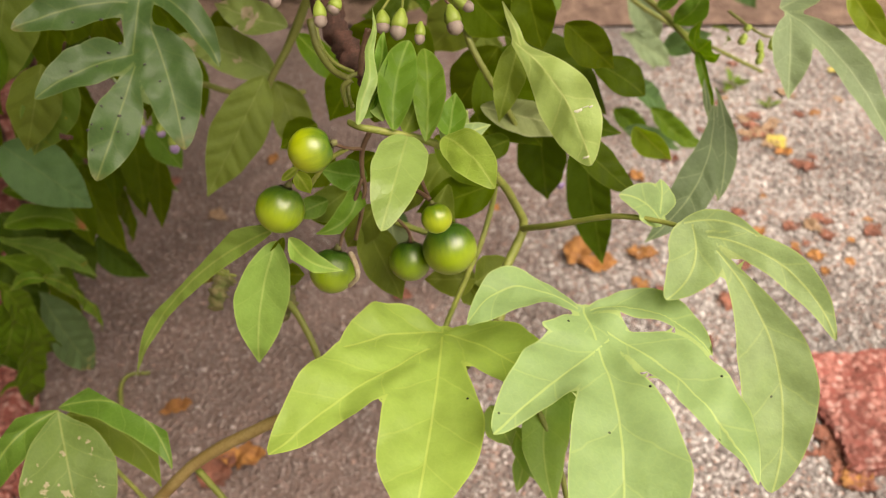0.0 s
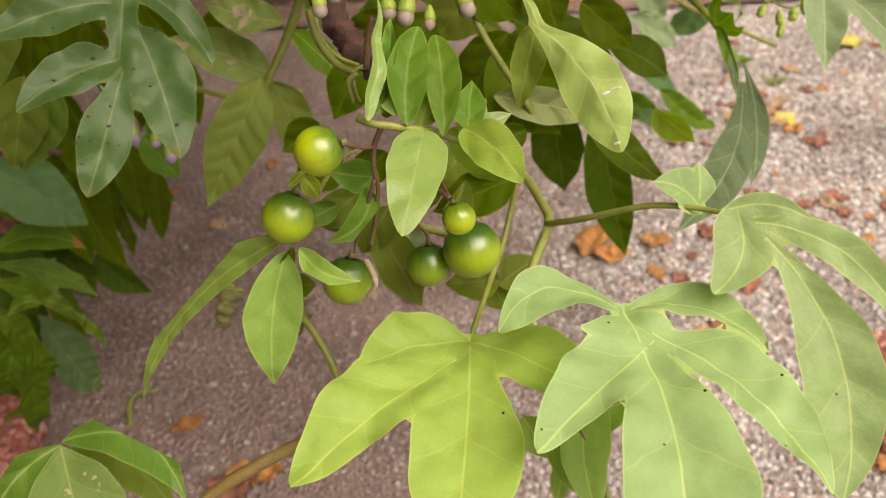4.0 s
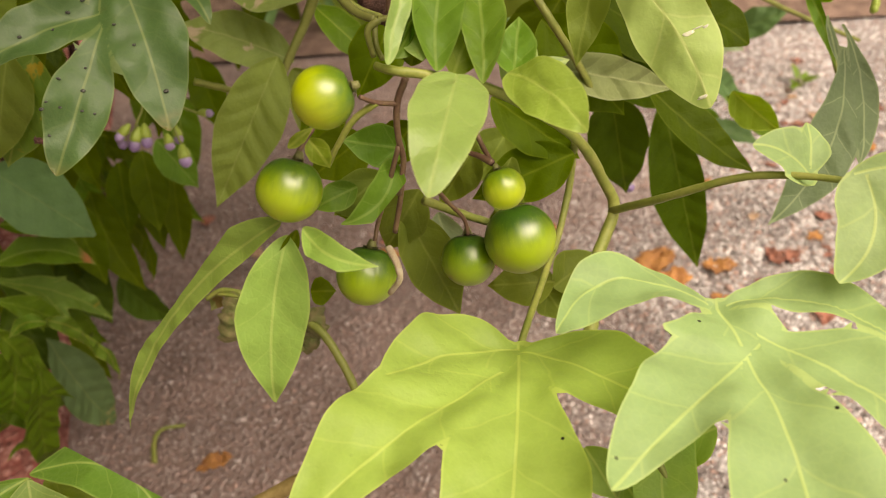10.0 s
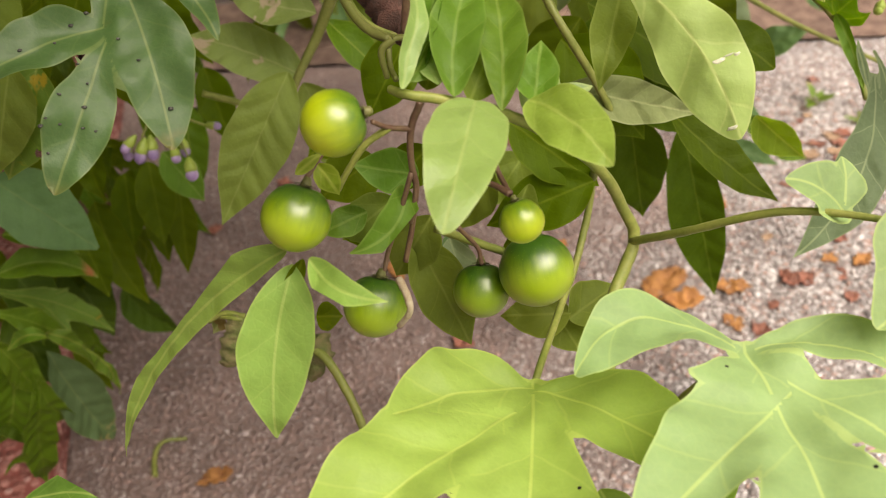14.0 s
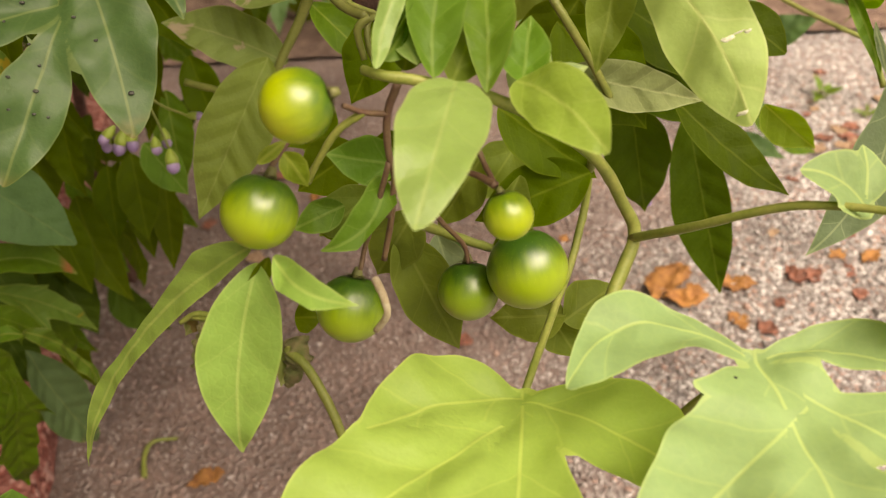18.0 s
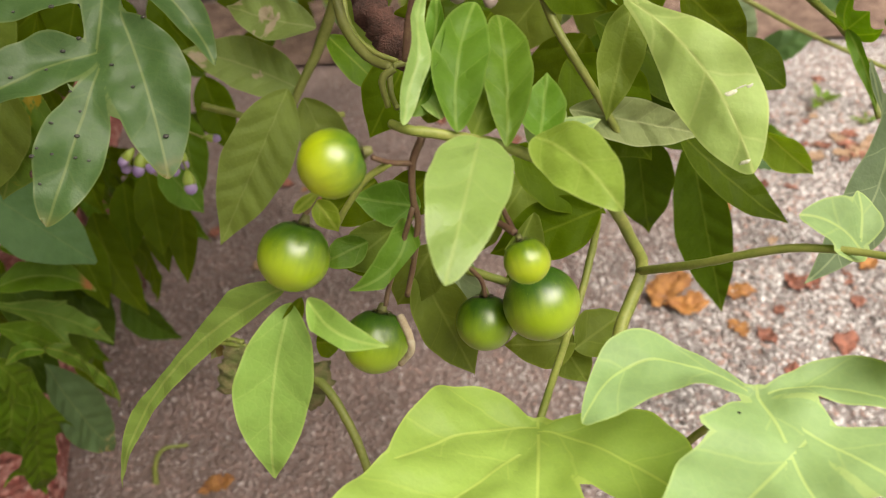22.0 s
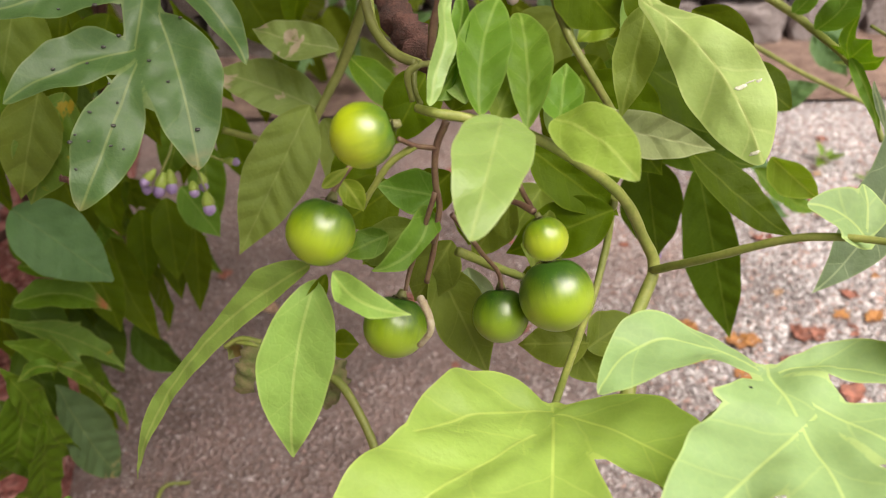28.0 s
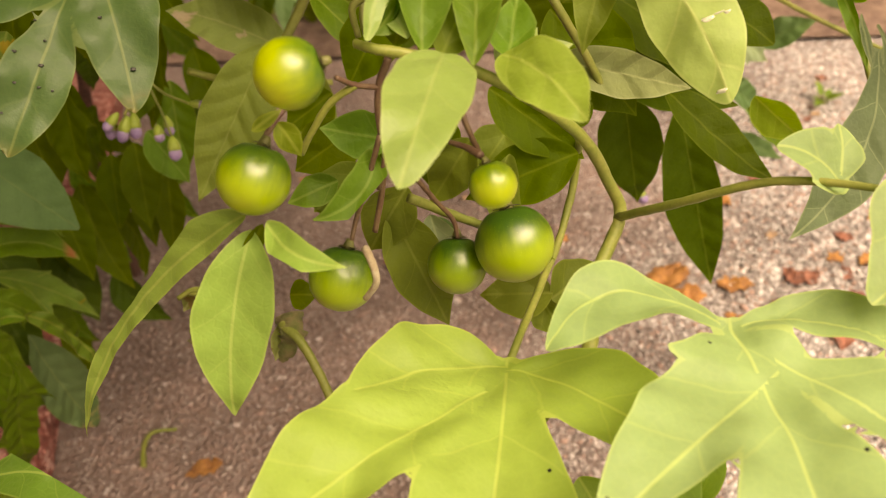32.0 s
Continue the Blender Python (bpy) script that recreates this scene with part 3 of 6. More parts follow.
def bud(base, tip, radius, petals, parent):
    """A closed flower: green cup, and the folded petals as a part of their own."""
    d = Vector(tip) - Vector(base)
    length = d.length
    spots = []
    for name, mat, rows in (("flower_bud", bud_green, ((0.0, 0.28), (0.12, 0.55), (0.3, 0.9), (0.5, 1.0), (0.62, 0.86), (0.64, 0.6))),
                            ("petals", petals, ((0.5, 0.6), (0.62, 0.92), (0.78, 0.98), (0.92, 0.7), (1.0, 0.15)))):
        verts, faces = [], []
        for s, r in rows:
            for j in range(12):
                a = 2 * math.pi * j / 12
                q = r * radius * (1 + 0.10 * math.cos(5 * a))
                verts.append((q * math.cos(a), q * math.sin(a), s * length))
        for i in range(len(rows) - 1):
            for j in range(12):
                k = (j + 1) % 12
                faces.append((i * 12 + j, i * 12 + k, i * 12 + 12 + k, i * 12 + 12 + j))
        faces.append(tuple(range(len(verts) - 12, len(verts))))
        ob = link_mesh(name, verts, faces, mat, spots[0] if spots else parent)
        if not spots:
            ob.rotation_mode = "QUATERNION"
            ob.rotation_quaternion = d.to_track_quat("Z", "Y")
            ob.location = base
        spots.append(ob)
    return spots[0]


# ---- ground, wall and paving ----
ground = tagged(new("ground", bpy.data.meshes.new("ground")), "grey washed concrete ground of small stones", "ground", kind="structure")
ground.data.from_pydata([(-60, -60, 0), (60, -60, 0), (60, 60, 0), (-60, 60, 0)], [], [(0, 1, 2, 3)])
ground.data.materials.append(aggregate)


def box(bm, lo, hi, chamfer=0.0, turn=None):
    r = bmesh.ops.create_cube(bm, size=1.0)
    size, mid = Vector(hi) - Vector(lo), (Vector(hi) + Vector(lo)) / 2
    for v in r["verts"]:
        v.co = Vector((v.co.x * size.x, v.co.y * size.y, v.co.z * size.z)) + mid
    if chamfer:
        edges = list({e for v in r["verts"] for e in v.link_edges})
        bmesh.ops.bevel(bm, geom=edges, offset=chamfer, segments=2, affect="EDGES", profile=0.6)


def worn_block(name, size, material, parent, chamfer=0.004, rough=0.0025, seed=1, cuts=7, grit=0.0):
    """A brick or stone with rounded edges and a lumpy skin."""
    bm = bmesh.new()
    box(bm, (-size[0] / 2, -size[1] / 2, 0), (size[0] / 2, size[1] / 2, size[2]), chamfer)
    bmesh.ops.subdivide_edges(bm, edges=bm.edges[:], cuts=cuts, use_grid_fill=True)
    for v in bm.verts:
        q = v.co * 60 + Vector((seed * 9.1, 0, 0))
        v.co += noise.noise_vector(q) * rough + noise.noise_vector(q * 4.0) * rough * 0.45 + noise.noise_vector(q * 9.0) * grit
    return part(name, bm, material, parent)


# pebbles that stand proud of the concrete, densest in front of the vine
def pebble_bed():
    rng = np.random.default_rng(5)
    bm = bmesh.new()
    bmesh.ops.create_icosphere(bm, subdivisions=1, radius=1.0)
    bv = np.array([v.co for v in bm.verts])
    bf = np.array([[v.index for v in f.verts] for f in bm.faces])
    bm.free()
    step = 0.0031
    gx, gy = np.meshgrid(np.arange(-0.36, 0.5, step), np.arange(0.24, 0.78, step), indexing="ij")
    x = (gx + rng.uniform(-0.5, 0.5, gx.shape) * step).ravel()
    y = (gy + rng.uniform(-0.5, 0.5, gy.shape) * step).ravel()
    wide = np.abs(x - 0.05) < 0.14 + 0.42 * y
    sparse = rng.uniform(size=len(x)) < np.clip(1.25 - 0.9 * np.clip(y - 0.35, 0, 1) - 0.6 * (x < -0.06), 0.3, 1)
    x, y = x[wide & sparse], y[wide & sparse]
    many = len(x)
    r = rng.lognormal(math.log(0.0015), 0.3, many) * np.where(x < 0.02, 0.86, 1.0)
    ang = rng.uniform(0, 2 * math.pi, (many, 3))
    lump = bv[None] * (1 + 0.2 * rng.normal(size=(many, len(bv), 1))) * r[:, None, None] * np.array((1.0, 0.82, 0.6))
    c, q = np.cos(ang), np.sin(ang)
    lump[:, :, 1:] = np.stack([lump[:, :, 1] * c[:, None, 0] * 0.9 - lump[:, :, 2] * q[:, None, 0] * 0.4, lump[:, :, 2] + 0.3 * lump[:, :, 1] * q[:, None, 0]], -1)
    lump[:, :, :2] = np.stack([lump[:, :, 0] * c[:, None, 1] - lump[:, :, 1] * q[:, None, 1], lump[:, :, 0] * q[:, None, 1] + lump[:, :, 1] * c[:, None, 1]], -1)
    verts = lump + np.stack([x, y, r * rng.uniform(-0.1, 0.3, many)], -1)[:, None]
    faces = bf[None] + (np.arange(many) * len(bv))[:, None, None]
    return link_mesh("pebbles", verts.reshape(-1, 3), faces.reshape(-1, 3), pebble_mix, None)


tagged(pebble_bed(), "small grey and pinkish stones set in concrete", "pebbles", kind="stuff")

# low wall behind, rough grey stones over a strip of soil
wall = thing("wall_back", "rough grey stone wall behind the paving", "wall", (0.1, 1.0, 0), kind="structure")
bm = bmesh.new()
box(bm, (-6.0, 1.06, -0.05), (6.0, 1.30, 1.6))
part("wall_core", bm, wall_stone, wall, smooth=False)
rng = random.Random(11)
z = 0.0
while z < 0.5:
    h = rng.uniform(0.05, 0.09)
    x = -0.9 + rng.uniform(0, 0.1)
    while x < 1.3:
        w = rng.uniform(0.08, 0.2)
        ob = worn_block("stone", (w - 0.008, 0.09, h - 0.008), wall_stone, wall, 0.008, 0.006, rng.random() * 50)
        ob.location = (x + w / 2, 1.05 + rng.uniform(-0.012, 0.012), z)
        x += w
    z += h
strip = new("soil_strip", bpy.data.meshes.new("soil_strip"))
tagged(strip, "strip of brown soil along the wall", "soil", kind="structure")
bm = bmesh.new()
bmesh.ops.create_grid(bm, x_segments=120, y_segments=14, size=0.5)
for v in bm.verts:
    v.co.x, v.co.y = v.co.x * 4.0 + 0.2, v.co.y * 0.2 + 0.965
    v.co.z = 0.004 + 0.018 * max(0.0, (v.co.y - 0.865) / 0.2) + 0.008 * noise.noise(v.co * 30) + 0.004 * noise.noise(v.co * 90)
bm.to_mesh(strip.data)
bm.free()
strip.data.materials.append(soil_brown)

# wall out of view, added to keep skylight off the left side
side = new("wall_side", bpy.data.meshes.new("wall_side"))
tagged(side, "unseen plain grey wall added beside the shrub to block skylight", "wall", kind="structure")
bm = bmesh.new()
box(bm, (-0.75, -1.2, -0.05), (-0.55, 1.055, 2.2))
bm.to_mesh(side.data)
bm.free()
side.data.materials.append(wall_stone)

# red brick edging
edging = thing("brick_edging", "row of worn red bricks sunk beside the shrub", "brick edging", (-0.3, 0.42, 0), kind="structure")
line = Vector((-0.046, 0.182, 0)).normalized()
across = Vector((-line.y, line.x, 0))
for i in range(7):
    ob = worn_block("brick", (0.1, 0.192, 0.05), brick_red, edging, 0.006, 0.002, i * 3.0, 20, 0.0012)
    ob.location = Vector((-0.247, 0.348, -0.028)) + across * 0.052 + line * (0.2 * (i - 2) + 0.03)
    ob.rotation_euler.z = math.atan2(line.y, line.x) - math.pi / 2 + 0.02 * (i % 3 - 1)
paver = thing("brick", "worn red brick lying on the concrete", "brick", (0.3, 0.33, 0))
ob = worn_block("brick_body", (0.22, 0.09, 0.012), brick_red, paver, 0.004, 0.004, 77, 40, 0.0022)
ob.location = (0.337, 0.348, -0.005)
ob.rotation_euler.z = radians(4)


# fallen leaves
def crumpled(name, at, size, material, seed, label, long=1.6):
    rng = random.Random(seed)
    bm = bmesh.new()
    bmesh.ops.create_grid(bm, x_segments=22, y_segments=22, size=0.5)
    for v in bm.verts:
        s = v.co.y + 0.5
        w = math.sin(math.pi * min(max(s, 0.03), 0.97) ** 0.8)
        e = 1 + 0.6 * noise.noise(Vector((v.co.x * 3, v.co.y * 3, seed))) + 0.6 * noise.noise(Vector((v.co.y * 11, seed, v.co.x * 2)))
        v.co.x *= w * e
        v.co.y *= long
        v.co.z = 0.30 * abs(v.co.x) + 0.34 * noise.noise(Vector((v.co.x * 2.6, v.co.y * 2.6, seed * 3.7))) + 0.12 * noise.noise(Vector((v.co.x * 7, v.co.y * 7, seed))) + 0.16 * v.co.y ** 2 + 0.14
        v.co.z += 0.10 * noise.noise(Vector((v.co.x * 14, v.co.y * 14, seed)))
        v.co.z *= 0.62
        v.co *= size
    low = min(v.co.z for v in bm.verts)
    for v in bm.verts:
        v.co.z -= low + 0.0004
    bmesh.ops.solidify(bm, geom=bm.faces[:], thickness=0.0003)
    ob = part(name, bm, material, None)
    ob.location = at
    ob.rotation_euler = (0, 0, rng.uniform(0, 6.3))
    tagged(ob, label, "dead leaf", "fallen leaves")
    return ob


YELLOW, ORANGE, RED, TAN = "fallen yellow leaf on the concrete", "curled orange dead leaf on the concrete", "crumpled reddish-brown dead leaf on the concrete", "dry tan dead leaf on the concrete"
for x, y, size, mat, label in (
        (0.103, 0.492, 0.026, dead_orange, ORANGE), (0.112, 0.478, 0.018, dead_orange, ORANGE), (0.148, 0.492, 0.015, dead_orange, ORANGE),
        (-0.163, 0.345, 0.013, dead_orange, ORANGE), (-0.118, 0.309, 0.02, dead_orange, ORANGE), (-0.128, 0.300, 0.018, dead_red, RED),
        (0.14, 0.457, 0.011, dead_orange, ORANGE), (0.155, 0.45, 0.010, dead_red, RED), (0.20, 0.44, 0.014, dead_red, RED), (0.290, 0.640, 0.014, dead_yellow, YELLOW), (0.395, 0.770, 0.022, dead_yellow, YELLOW)):
    crumpled("fallen_leaf", (x, y, 0.0006), size, mat, x * 991 + y * 77, label)
rng = random.Random(4)
for cx, cy, spread, many, mats in ((0.27, 0.665, 0.024, 22, (dead_red, dead_red, dead_tan)), (0.255, 0.515, 0.036, 26, (dead_red, dead_red, dead_orange)),
                                   (0.34, 0.60, 0.06, 9, (dead_red, dead_orange, dead_tan)), (0.236, 0.297, 0.008, 8, (dead_red, dead_red, dead_orange)),
                                   (0.36, 0.74, 0.09, 10, (dead_tan, dead_red)), (-0.12, 0.58, 0.08, 9, (dead_red, dead_tan, dead_orange)),
                                   (0.02, 0.62, 0.08, 8, (dead_red, dead_tan)), (-0.05, 0.45, 0.06, 3, (dead_red,)), (0.17, 0.40, 0.03, 5, (dead_red, dead_tan)), (0.228, 0.318, 0.009, 14, (dead_red, dead_red, dead_red, dead_tan))):
    for i in range(many):
        m = rng.choice(mats)
        size = rng.uniform(0.005, 0.013)
        crumpled("fallen_leaf", (cx + rng.gauss(0, spread), cy + rng.gauss(0, spread * 0.7), 0.0006), size, m, rng.random() * 900, {dead_red: RED, dead_orange: ORANGE}.get(m, TAN), rng.uniform(1.2, 1.9))

def weed(at, size, seed):
    """A small sprig with narrow leaves growing from a crack."""
    rng = random.Random(seed)
    ob = thing("weed", "small yellow-green weed sprouting from the concrete", "weed", at)
    for i in range(9):
        a = rng.uniform(0, 6.28)
        h = rng.uniform(0.3, 1.0) * size
        d = Vector((math.cos(a), math.sin(a), 1.2)).normalized()
        base = Vector(at) + d * h * 0.25
        leaf(tuple(base), tuple(Vector((math.cos(a), math.sin(a), rng.uniform(0.0, 0.8)))), (0, -0.3, 1), [(0, 0, 0, h * 600, h * 110, 0.05)], leaf_yellowing, wave=0.3, parent=ob)
        v, f = tube([tuple(at), tuple(Vector(at) + d * h * 0.12), tuple(base)], 0.0005, 0.0003, 6, 4)
        link_mesh("stalk", v, f, stem_green, ob)


# ---- the vine ----
vine = thing("nightshade_vine", "green climbing nightshade with lobed leaves and unripe berries", "plant", (-0.17, 0.12, 0.0))
bush = thing("shrub", "dark leafy shrub with violet buds beside the bricks", "plant", (-0.25, 0.45, 0.0))

# the main stem and its side shoots
stalk("main_stem", [(-0.1353, 0.1364, 0.1248), (-0.1074, 0.1402, 0.1756), (-0.0766, 0.1314, 0.2193), (-0.0616, 0.1330, 0.2366), (-0.0444, 0.1356, 0.2472), (-0.0296, 0.1371, 0.2534), (-0.0183, 0.1401, 0.2569), (-0.0071, 0.1454, 0.2569), (0.0039, 0.1512, 0.2559), (0.0107, 0.1561, 0.2554), (0.0143, 0.1614, 0.2578)], 0.0016, 0.0013, stem_brown, vine)
stalk("main_stem", [(0.0107, 0.1561, 0.2554), (0.0143, 0.1613, 0.2577), (0.0156, 0.1688, 0.2611), (0.0169, 0.1747, 0.2651), (0.0217, 0.1838, 0.2713), (0.0192, 0.1841, 0.2787), (0.0142, 0.1796, 0.2900), (0.0071, 0.1755, 0.2986), (-0.0026, 0.1692, 0.3080), (-0.0114, 0.1658, 0.3127), (-0.0182, 0.1653, 0.3145), (-0.0210, 0.1676, 0.3144)], 0.0015, 0.0007, stem_green, vine)
stalk("side_shoot", [(0.0212, 0.1836, 0.2711), (0.0286, 0.1726, 0.2811), (0.0408, 0.1638, 0.2907), (0.0524, 0.1570, 0.2938), (0.0590, 0.1512, 0.2942)], 0.0009, 0.0005, stem_green, vine)
stalk("side_shoot", [(-0.0468, 0.1827, 0.2469), (-0.0426, 0.1794, 0.2452), (-0.0388, 0.1751, 0.2408), (-0.0358, 0.1705, 0.2360), (-0.0340, 0.1666, 0.2306), (-0.0337, 0.1636, 0.2231)], 0.001, 0.0009, stem_green, vine)
stalk("side_shoot", [(0.0039, 0.2309, 0.3137), (0.0073, 0.2257, 0.3052), (0.0120, 0.2212, 0.2977), (0.0174, 0.2214, 0.2881), (0.0218, 0.2220, 0.2792)], 0.001, 0.0009, stem_green, vine)
stalk("woody_stem", [(-0.0328, 0.2250, 0.3260), (-0.0288, 0.2130, 0.3160), (-0.0244, 0.2060, 0.3121), (-0.0190, 0.2000, 0.3080)], 0.0036, 0.0030, bark_brown, vine)
stalk("side_shoot", [(-0.0326, 0.2000, 0.3236), (-0.0307, 0.1950, 0.3187), (-0.0268, 0.1900, 0.3154), (-0.0225, 0.1870, 0.3144)], 0.0010, 0.0008, stem_olive, vine)
stalk("tendril", [(-0.0220, 0.1870, 0.3143), (-0.0241, 0.1860, 0.3126), (-0.0235, 0.1850, 0.3080)], 0.0008, 0.0005, stem_olive, vine)
stalk("side_shoot", [(-0.0175, 0.1900, 0.3260), (-0.0190, 0.1890, 0.3210), (-0.0200, 0.1880, 0.3150)], 0.0008, 0.0007, stalk_red, vine)
stalk("tendril", [(-0.0326, 0.2086, 0.3206), (-0.0313, 0.2031, 0.3157), (-0.0274, 0.1990, 0.3125), (-0.0225, 0.1971, 0.3108)], 0.0006, 0.0005, stem_green, vine)
stalk("tendril", [(-0.0210, 0.1971, 0.3105), (-0.0234, 0.1946, 0.3107), (-0.0235, 0.1913, 0.3075), (-0.0223, 0.1881, 0.3061)], 0.0006, 0.0005, stem_olive, vine)
stalk("berry_stalk", [(-0.0165, 0.1683, 0.3116), (-0.0184, 0.1677, 0.3072), (-0.0189, 0.1674, 0.3013), (-0.0185, 0.1675, 0.2958), (-0.0200, 0.1660, 0.2900)], 0.00065, 0.0005, stalk_red, vine)
stalk("berry_stalk", [(-0.0190, 0.1673, 0.2993), (-0.0219, 0.1664, 0.2909), (-0.0242, 0.1648, 0.2850), (-0.0250, 0.1629, 0.2822)], 0.00048, 0.0004, stalk_red, vine)
stalk("berry_stalk", [(-0.0185, 0.1675, 0.2958), (-0.0199, 0.1671, 0.2881), (-0.0216, 0.1663, 0.2815)], 0.0005, 0.0005, stalk_red, vine)
stalk("berry_stalk", [(-0.0184, 0.1677, 0.3072), (-0.0216, 0.1659, 0.3086), (-0.0239, 0.1637, 0.3110)], 0.00048, 0.0004, stalk_red, vine)
stalk("berry_stalk", [(-0.0216, 0.1659, 0.3086), (-0.0260, 0.1659, 0.3055), (-0.0297, 0.1659, 0.3003), (-0.0315, 0.1660, 0.2971)], 0.0006, 0.0005, stem_green, vine)
stalk("berry_stalk", [(-0.0302, 0.1650, 0.3082), (-0.0324, 0.1614, 0.3066), (-0.0347, 0.1584, 0.3042)], 0.00055, 0.0004, stalk_red, vine)
stalk("berry_stalk", [(-0.0165, 0.1688, 0.2939), (-0.0120, 0.1723, 0.2840), (-0.0090, 0.1738, 0.2785), (-0.0083, 0.1736, 0.2745)], 0.00048, 0.0004, stalk_red, vine)
stalk("side_shoot", [(-0.0162, 0.1738, 0.2831), (-0.0101, 0.1768, 0.2778), (-0.0042, 0.1783, 0.2739)], 0.0009, 0.0008, stem_green, vine)
stalk("berry_stalk", [(-0.0063, 0.1650, 0.3053), (-0.0046, 0.1609, 0.3024), (-0.0030, 0.1558, 0.3017)], 0.00048, 0.0004, stalk_red, vine)
stalk("berry_stalk", [(-0.0030, 0.1558, 0.3017), (-0.0051, 0.1581, 0.3018), (-0.0077, 0.1602, 0.3016)], 0.0006, 0.0004, stalk_red, vine)
stalk("petiole", [(-0.0015, 0.1486, 0.2608), (0.0013, 0.1565, 0.2635), (0.0041, 0.1660, 0.2630), (0.0071, 0.1751, 0.2638), (0.0104, 0.1845, 0.2651), (0.0133, 0.1922, 0.2710), (0.0144, 0.1943, 0.2778), (0.0144, 0.1910, 0.2839)], 0.0007, 0.0008, stem_green, vine)

# berries
berry((-0.0275, 0.1520, 0.3173), 0.0048, (0.9535, 0.2137, 0.2123), 0.5)
berry((-0.0364, 0.1552, 0.2994), 0.0055, (0.3372, 0.5297, 0.7783), 0.22)
berry((-0.0014, 0.1532, 0.2984), 0.0035, (-0.2937, 0.5019, 0.8136), 0.5)
berry((0.0017, 0.1702, 0.2754), 0.0069, (-0.1940, 0.5212, 0.8311), 0.18)
berry((-0.0086, 0.1725, 0.2692), 0.0054, (0.0229, 0.5437, 0.8390), 0.0)
berry((-0.0273, 0.1618, 0.2752), 0.0057, (0.2181, 0.5418, 0.8117), 0.1)

# young shoot over the berries
leaf((-0.0196, 0.1632, 0.3171), (0.1793, 0.8376, 0.5160), (0.6435, -0.4966, 0.5825), [(0.9, -0.4, -1.7, 28.8, 1.6, 0.0, 1.9, 0.62)], leaf_soft, bend=0.12, fold=0.5, wave=0.8, peak=0.7)
leaf((-0.0168, 0.1690, 0.3165), (0.1900, 0.8300, 0.5240), (-0.3500, -0.5600, 0.7500), [(0, 0, 0, 20.0, 2.6, 0.05)], leaf_mid, bend=0.1, fold=0.5, wave=0.8, peak=0.75)
leaf((-0.0125, 0.1651, 0.3146), (0.2458, 0.8277, 0.5046), (0.1747, -0.5498, 0.8168), [(1.6, -0.3, -0.8, 22.1, 4.5, -0.06, 4.2, 0.97)], leaf_mid, bend=0.1, fold=0.55, wave=0.9, peak=0.72, blunt=True)
leaf((-0.0045, 0.1631, 0.3121), (0.1238, 0.8799, 0.4587), (0.0869, -0.4701, 0.8783), [(0.8, -0.2, -2.9, 24.9, 4.0, 0.02, 3.6, 1.05)], leaf_mid, bend=0.1, fold=0.5, wave=0.9, peak=0.72, blunt=True)
leaf((0.0012, 0.1645, 0.3122), (0.1416, 0.8229, 0.5503), (0.0474, -0.5609, 0.8265), [(0.0, 0.0, 0.0, 10.9, 3.4, 0)], leaf_mid, bend=0.12, fold=0.4, wave=0.8, peak=0.7)
leaf((0.0012, 0.1669, 0.3104), (0.8656, 0.5004, 0.0193), (0.3889, -0.6959, 0.6037), [(0.0, 0.0, 0.0, 11.0, 2.1, 0)], leaf_pale, bend=0.12, fold=0.34, wave=0.8, peak=0.75)
leaf((-0.0077, 0.1595, 0.3157), (-0.1564, -0.9764, -0.1492), (0.2182, -0.1814, 0.9589), [(0.0, 0.0, 0.0, 27.7, 5.6, 0)], leaf_soft, bend=0.14, fold=0.16, wave=0.6, peak=0.76, blunt=True)
leaf((0.0006, 0.1620, 0.3139), (0.5184, -0.8510, -0.0840), (-0.4778, -0.3697, 0.7969), [(0.0, 0.0, 0.0, 20.0, 4.6, -0.06)], leaf_soft2, bend=0.12, fold=0.22, wave=0.8, peak=0.85, blunt=True)
leaf((-0.0191, 0.1674, 0.3159), (0.4943, 0.7833, 0.3770), (0.7703, -0.5956, 0.2275), [(0.0, 0.0, 0.0, 17.0, 2.9, 0)], leaf_mid, bend=0.12, fold=0.8, wave=0.8, peak=0.75)
leaf((-0.0133, 0.1666, 0.3148), (-0.4181, 0.8462, 0.3303), (0.0951, -0.3208, 0.9424), [(0.0, 0.0, 0.0, 9.1, 1.8, 0)], leaf_soft, bend=0.12, fold=0.34, wave=0.8, peak=0.75)

# leaves round the berries
leaf((-0.0383, 0.1564, 0.2912), (-0.6356, 0.1011, -0.7653), (-0.4200, -0.8200, 0.3800), [(1.5, 0.2, -0.6, 75.0, 4.7, 0.085, 2.6, 0.58)], leaf_light, bend=0.04, fold=0.2, wave=0.6, peak=0.6)
leaf((-0.0389, 0.1554, 0.2899), (-0.1552, -0.3691, -0.9163), (0.1963, -0.9206, 0.3376), [(-0.3, -0.6, 0.6, 31.6, 6.2, 0.05, 6.2, 0.83)], leaf_light, bend=0.1, fold=0.25, wave=0.8, peak=0.8)
leaf((-0.0365, 0.1555, 0.2915), (-0.4630, -0.1143, -0.8789), (-0.0295, -0.9891, 0.1442), [(0.0, 0.0, 0.0, 10.8, 1.5, 0)], leaf_dark, bend=0.12, fold=0.6, wave=0.8, peak=0.75)
leaf((-0.0343, 0.1506, 0.2946), (0.8199, -0.5621, -0.1091), (-0.2835, -0.5641, 0.7755), [(0.0, 0.0, 0.0, 16.1, 2.6, 0.12)], leaf_light, bend=0.12, fold=0.34, wave=0.8, peak=0.75)
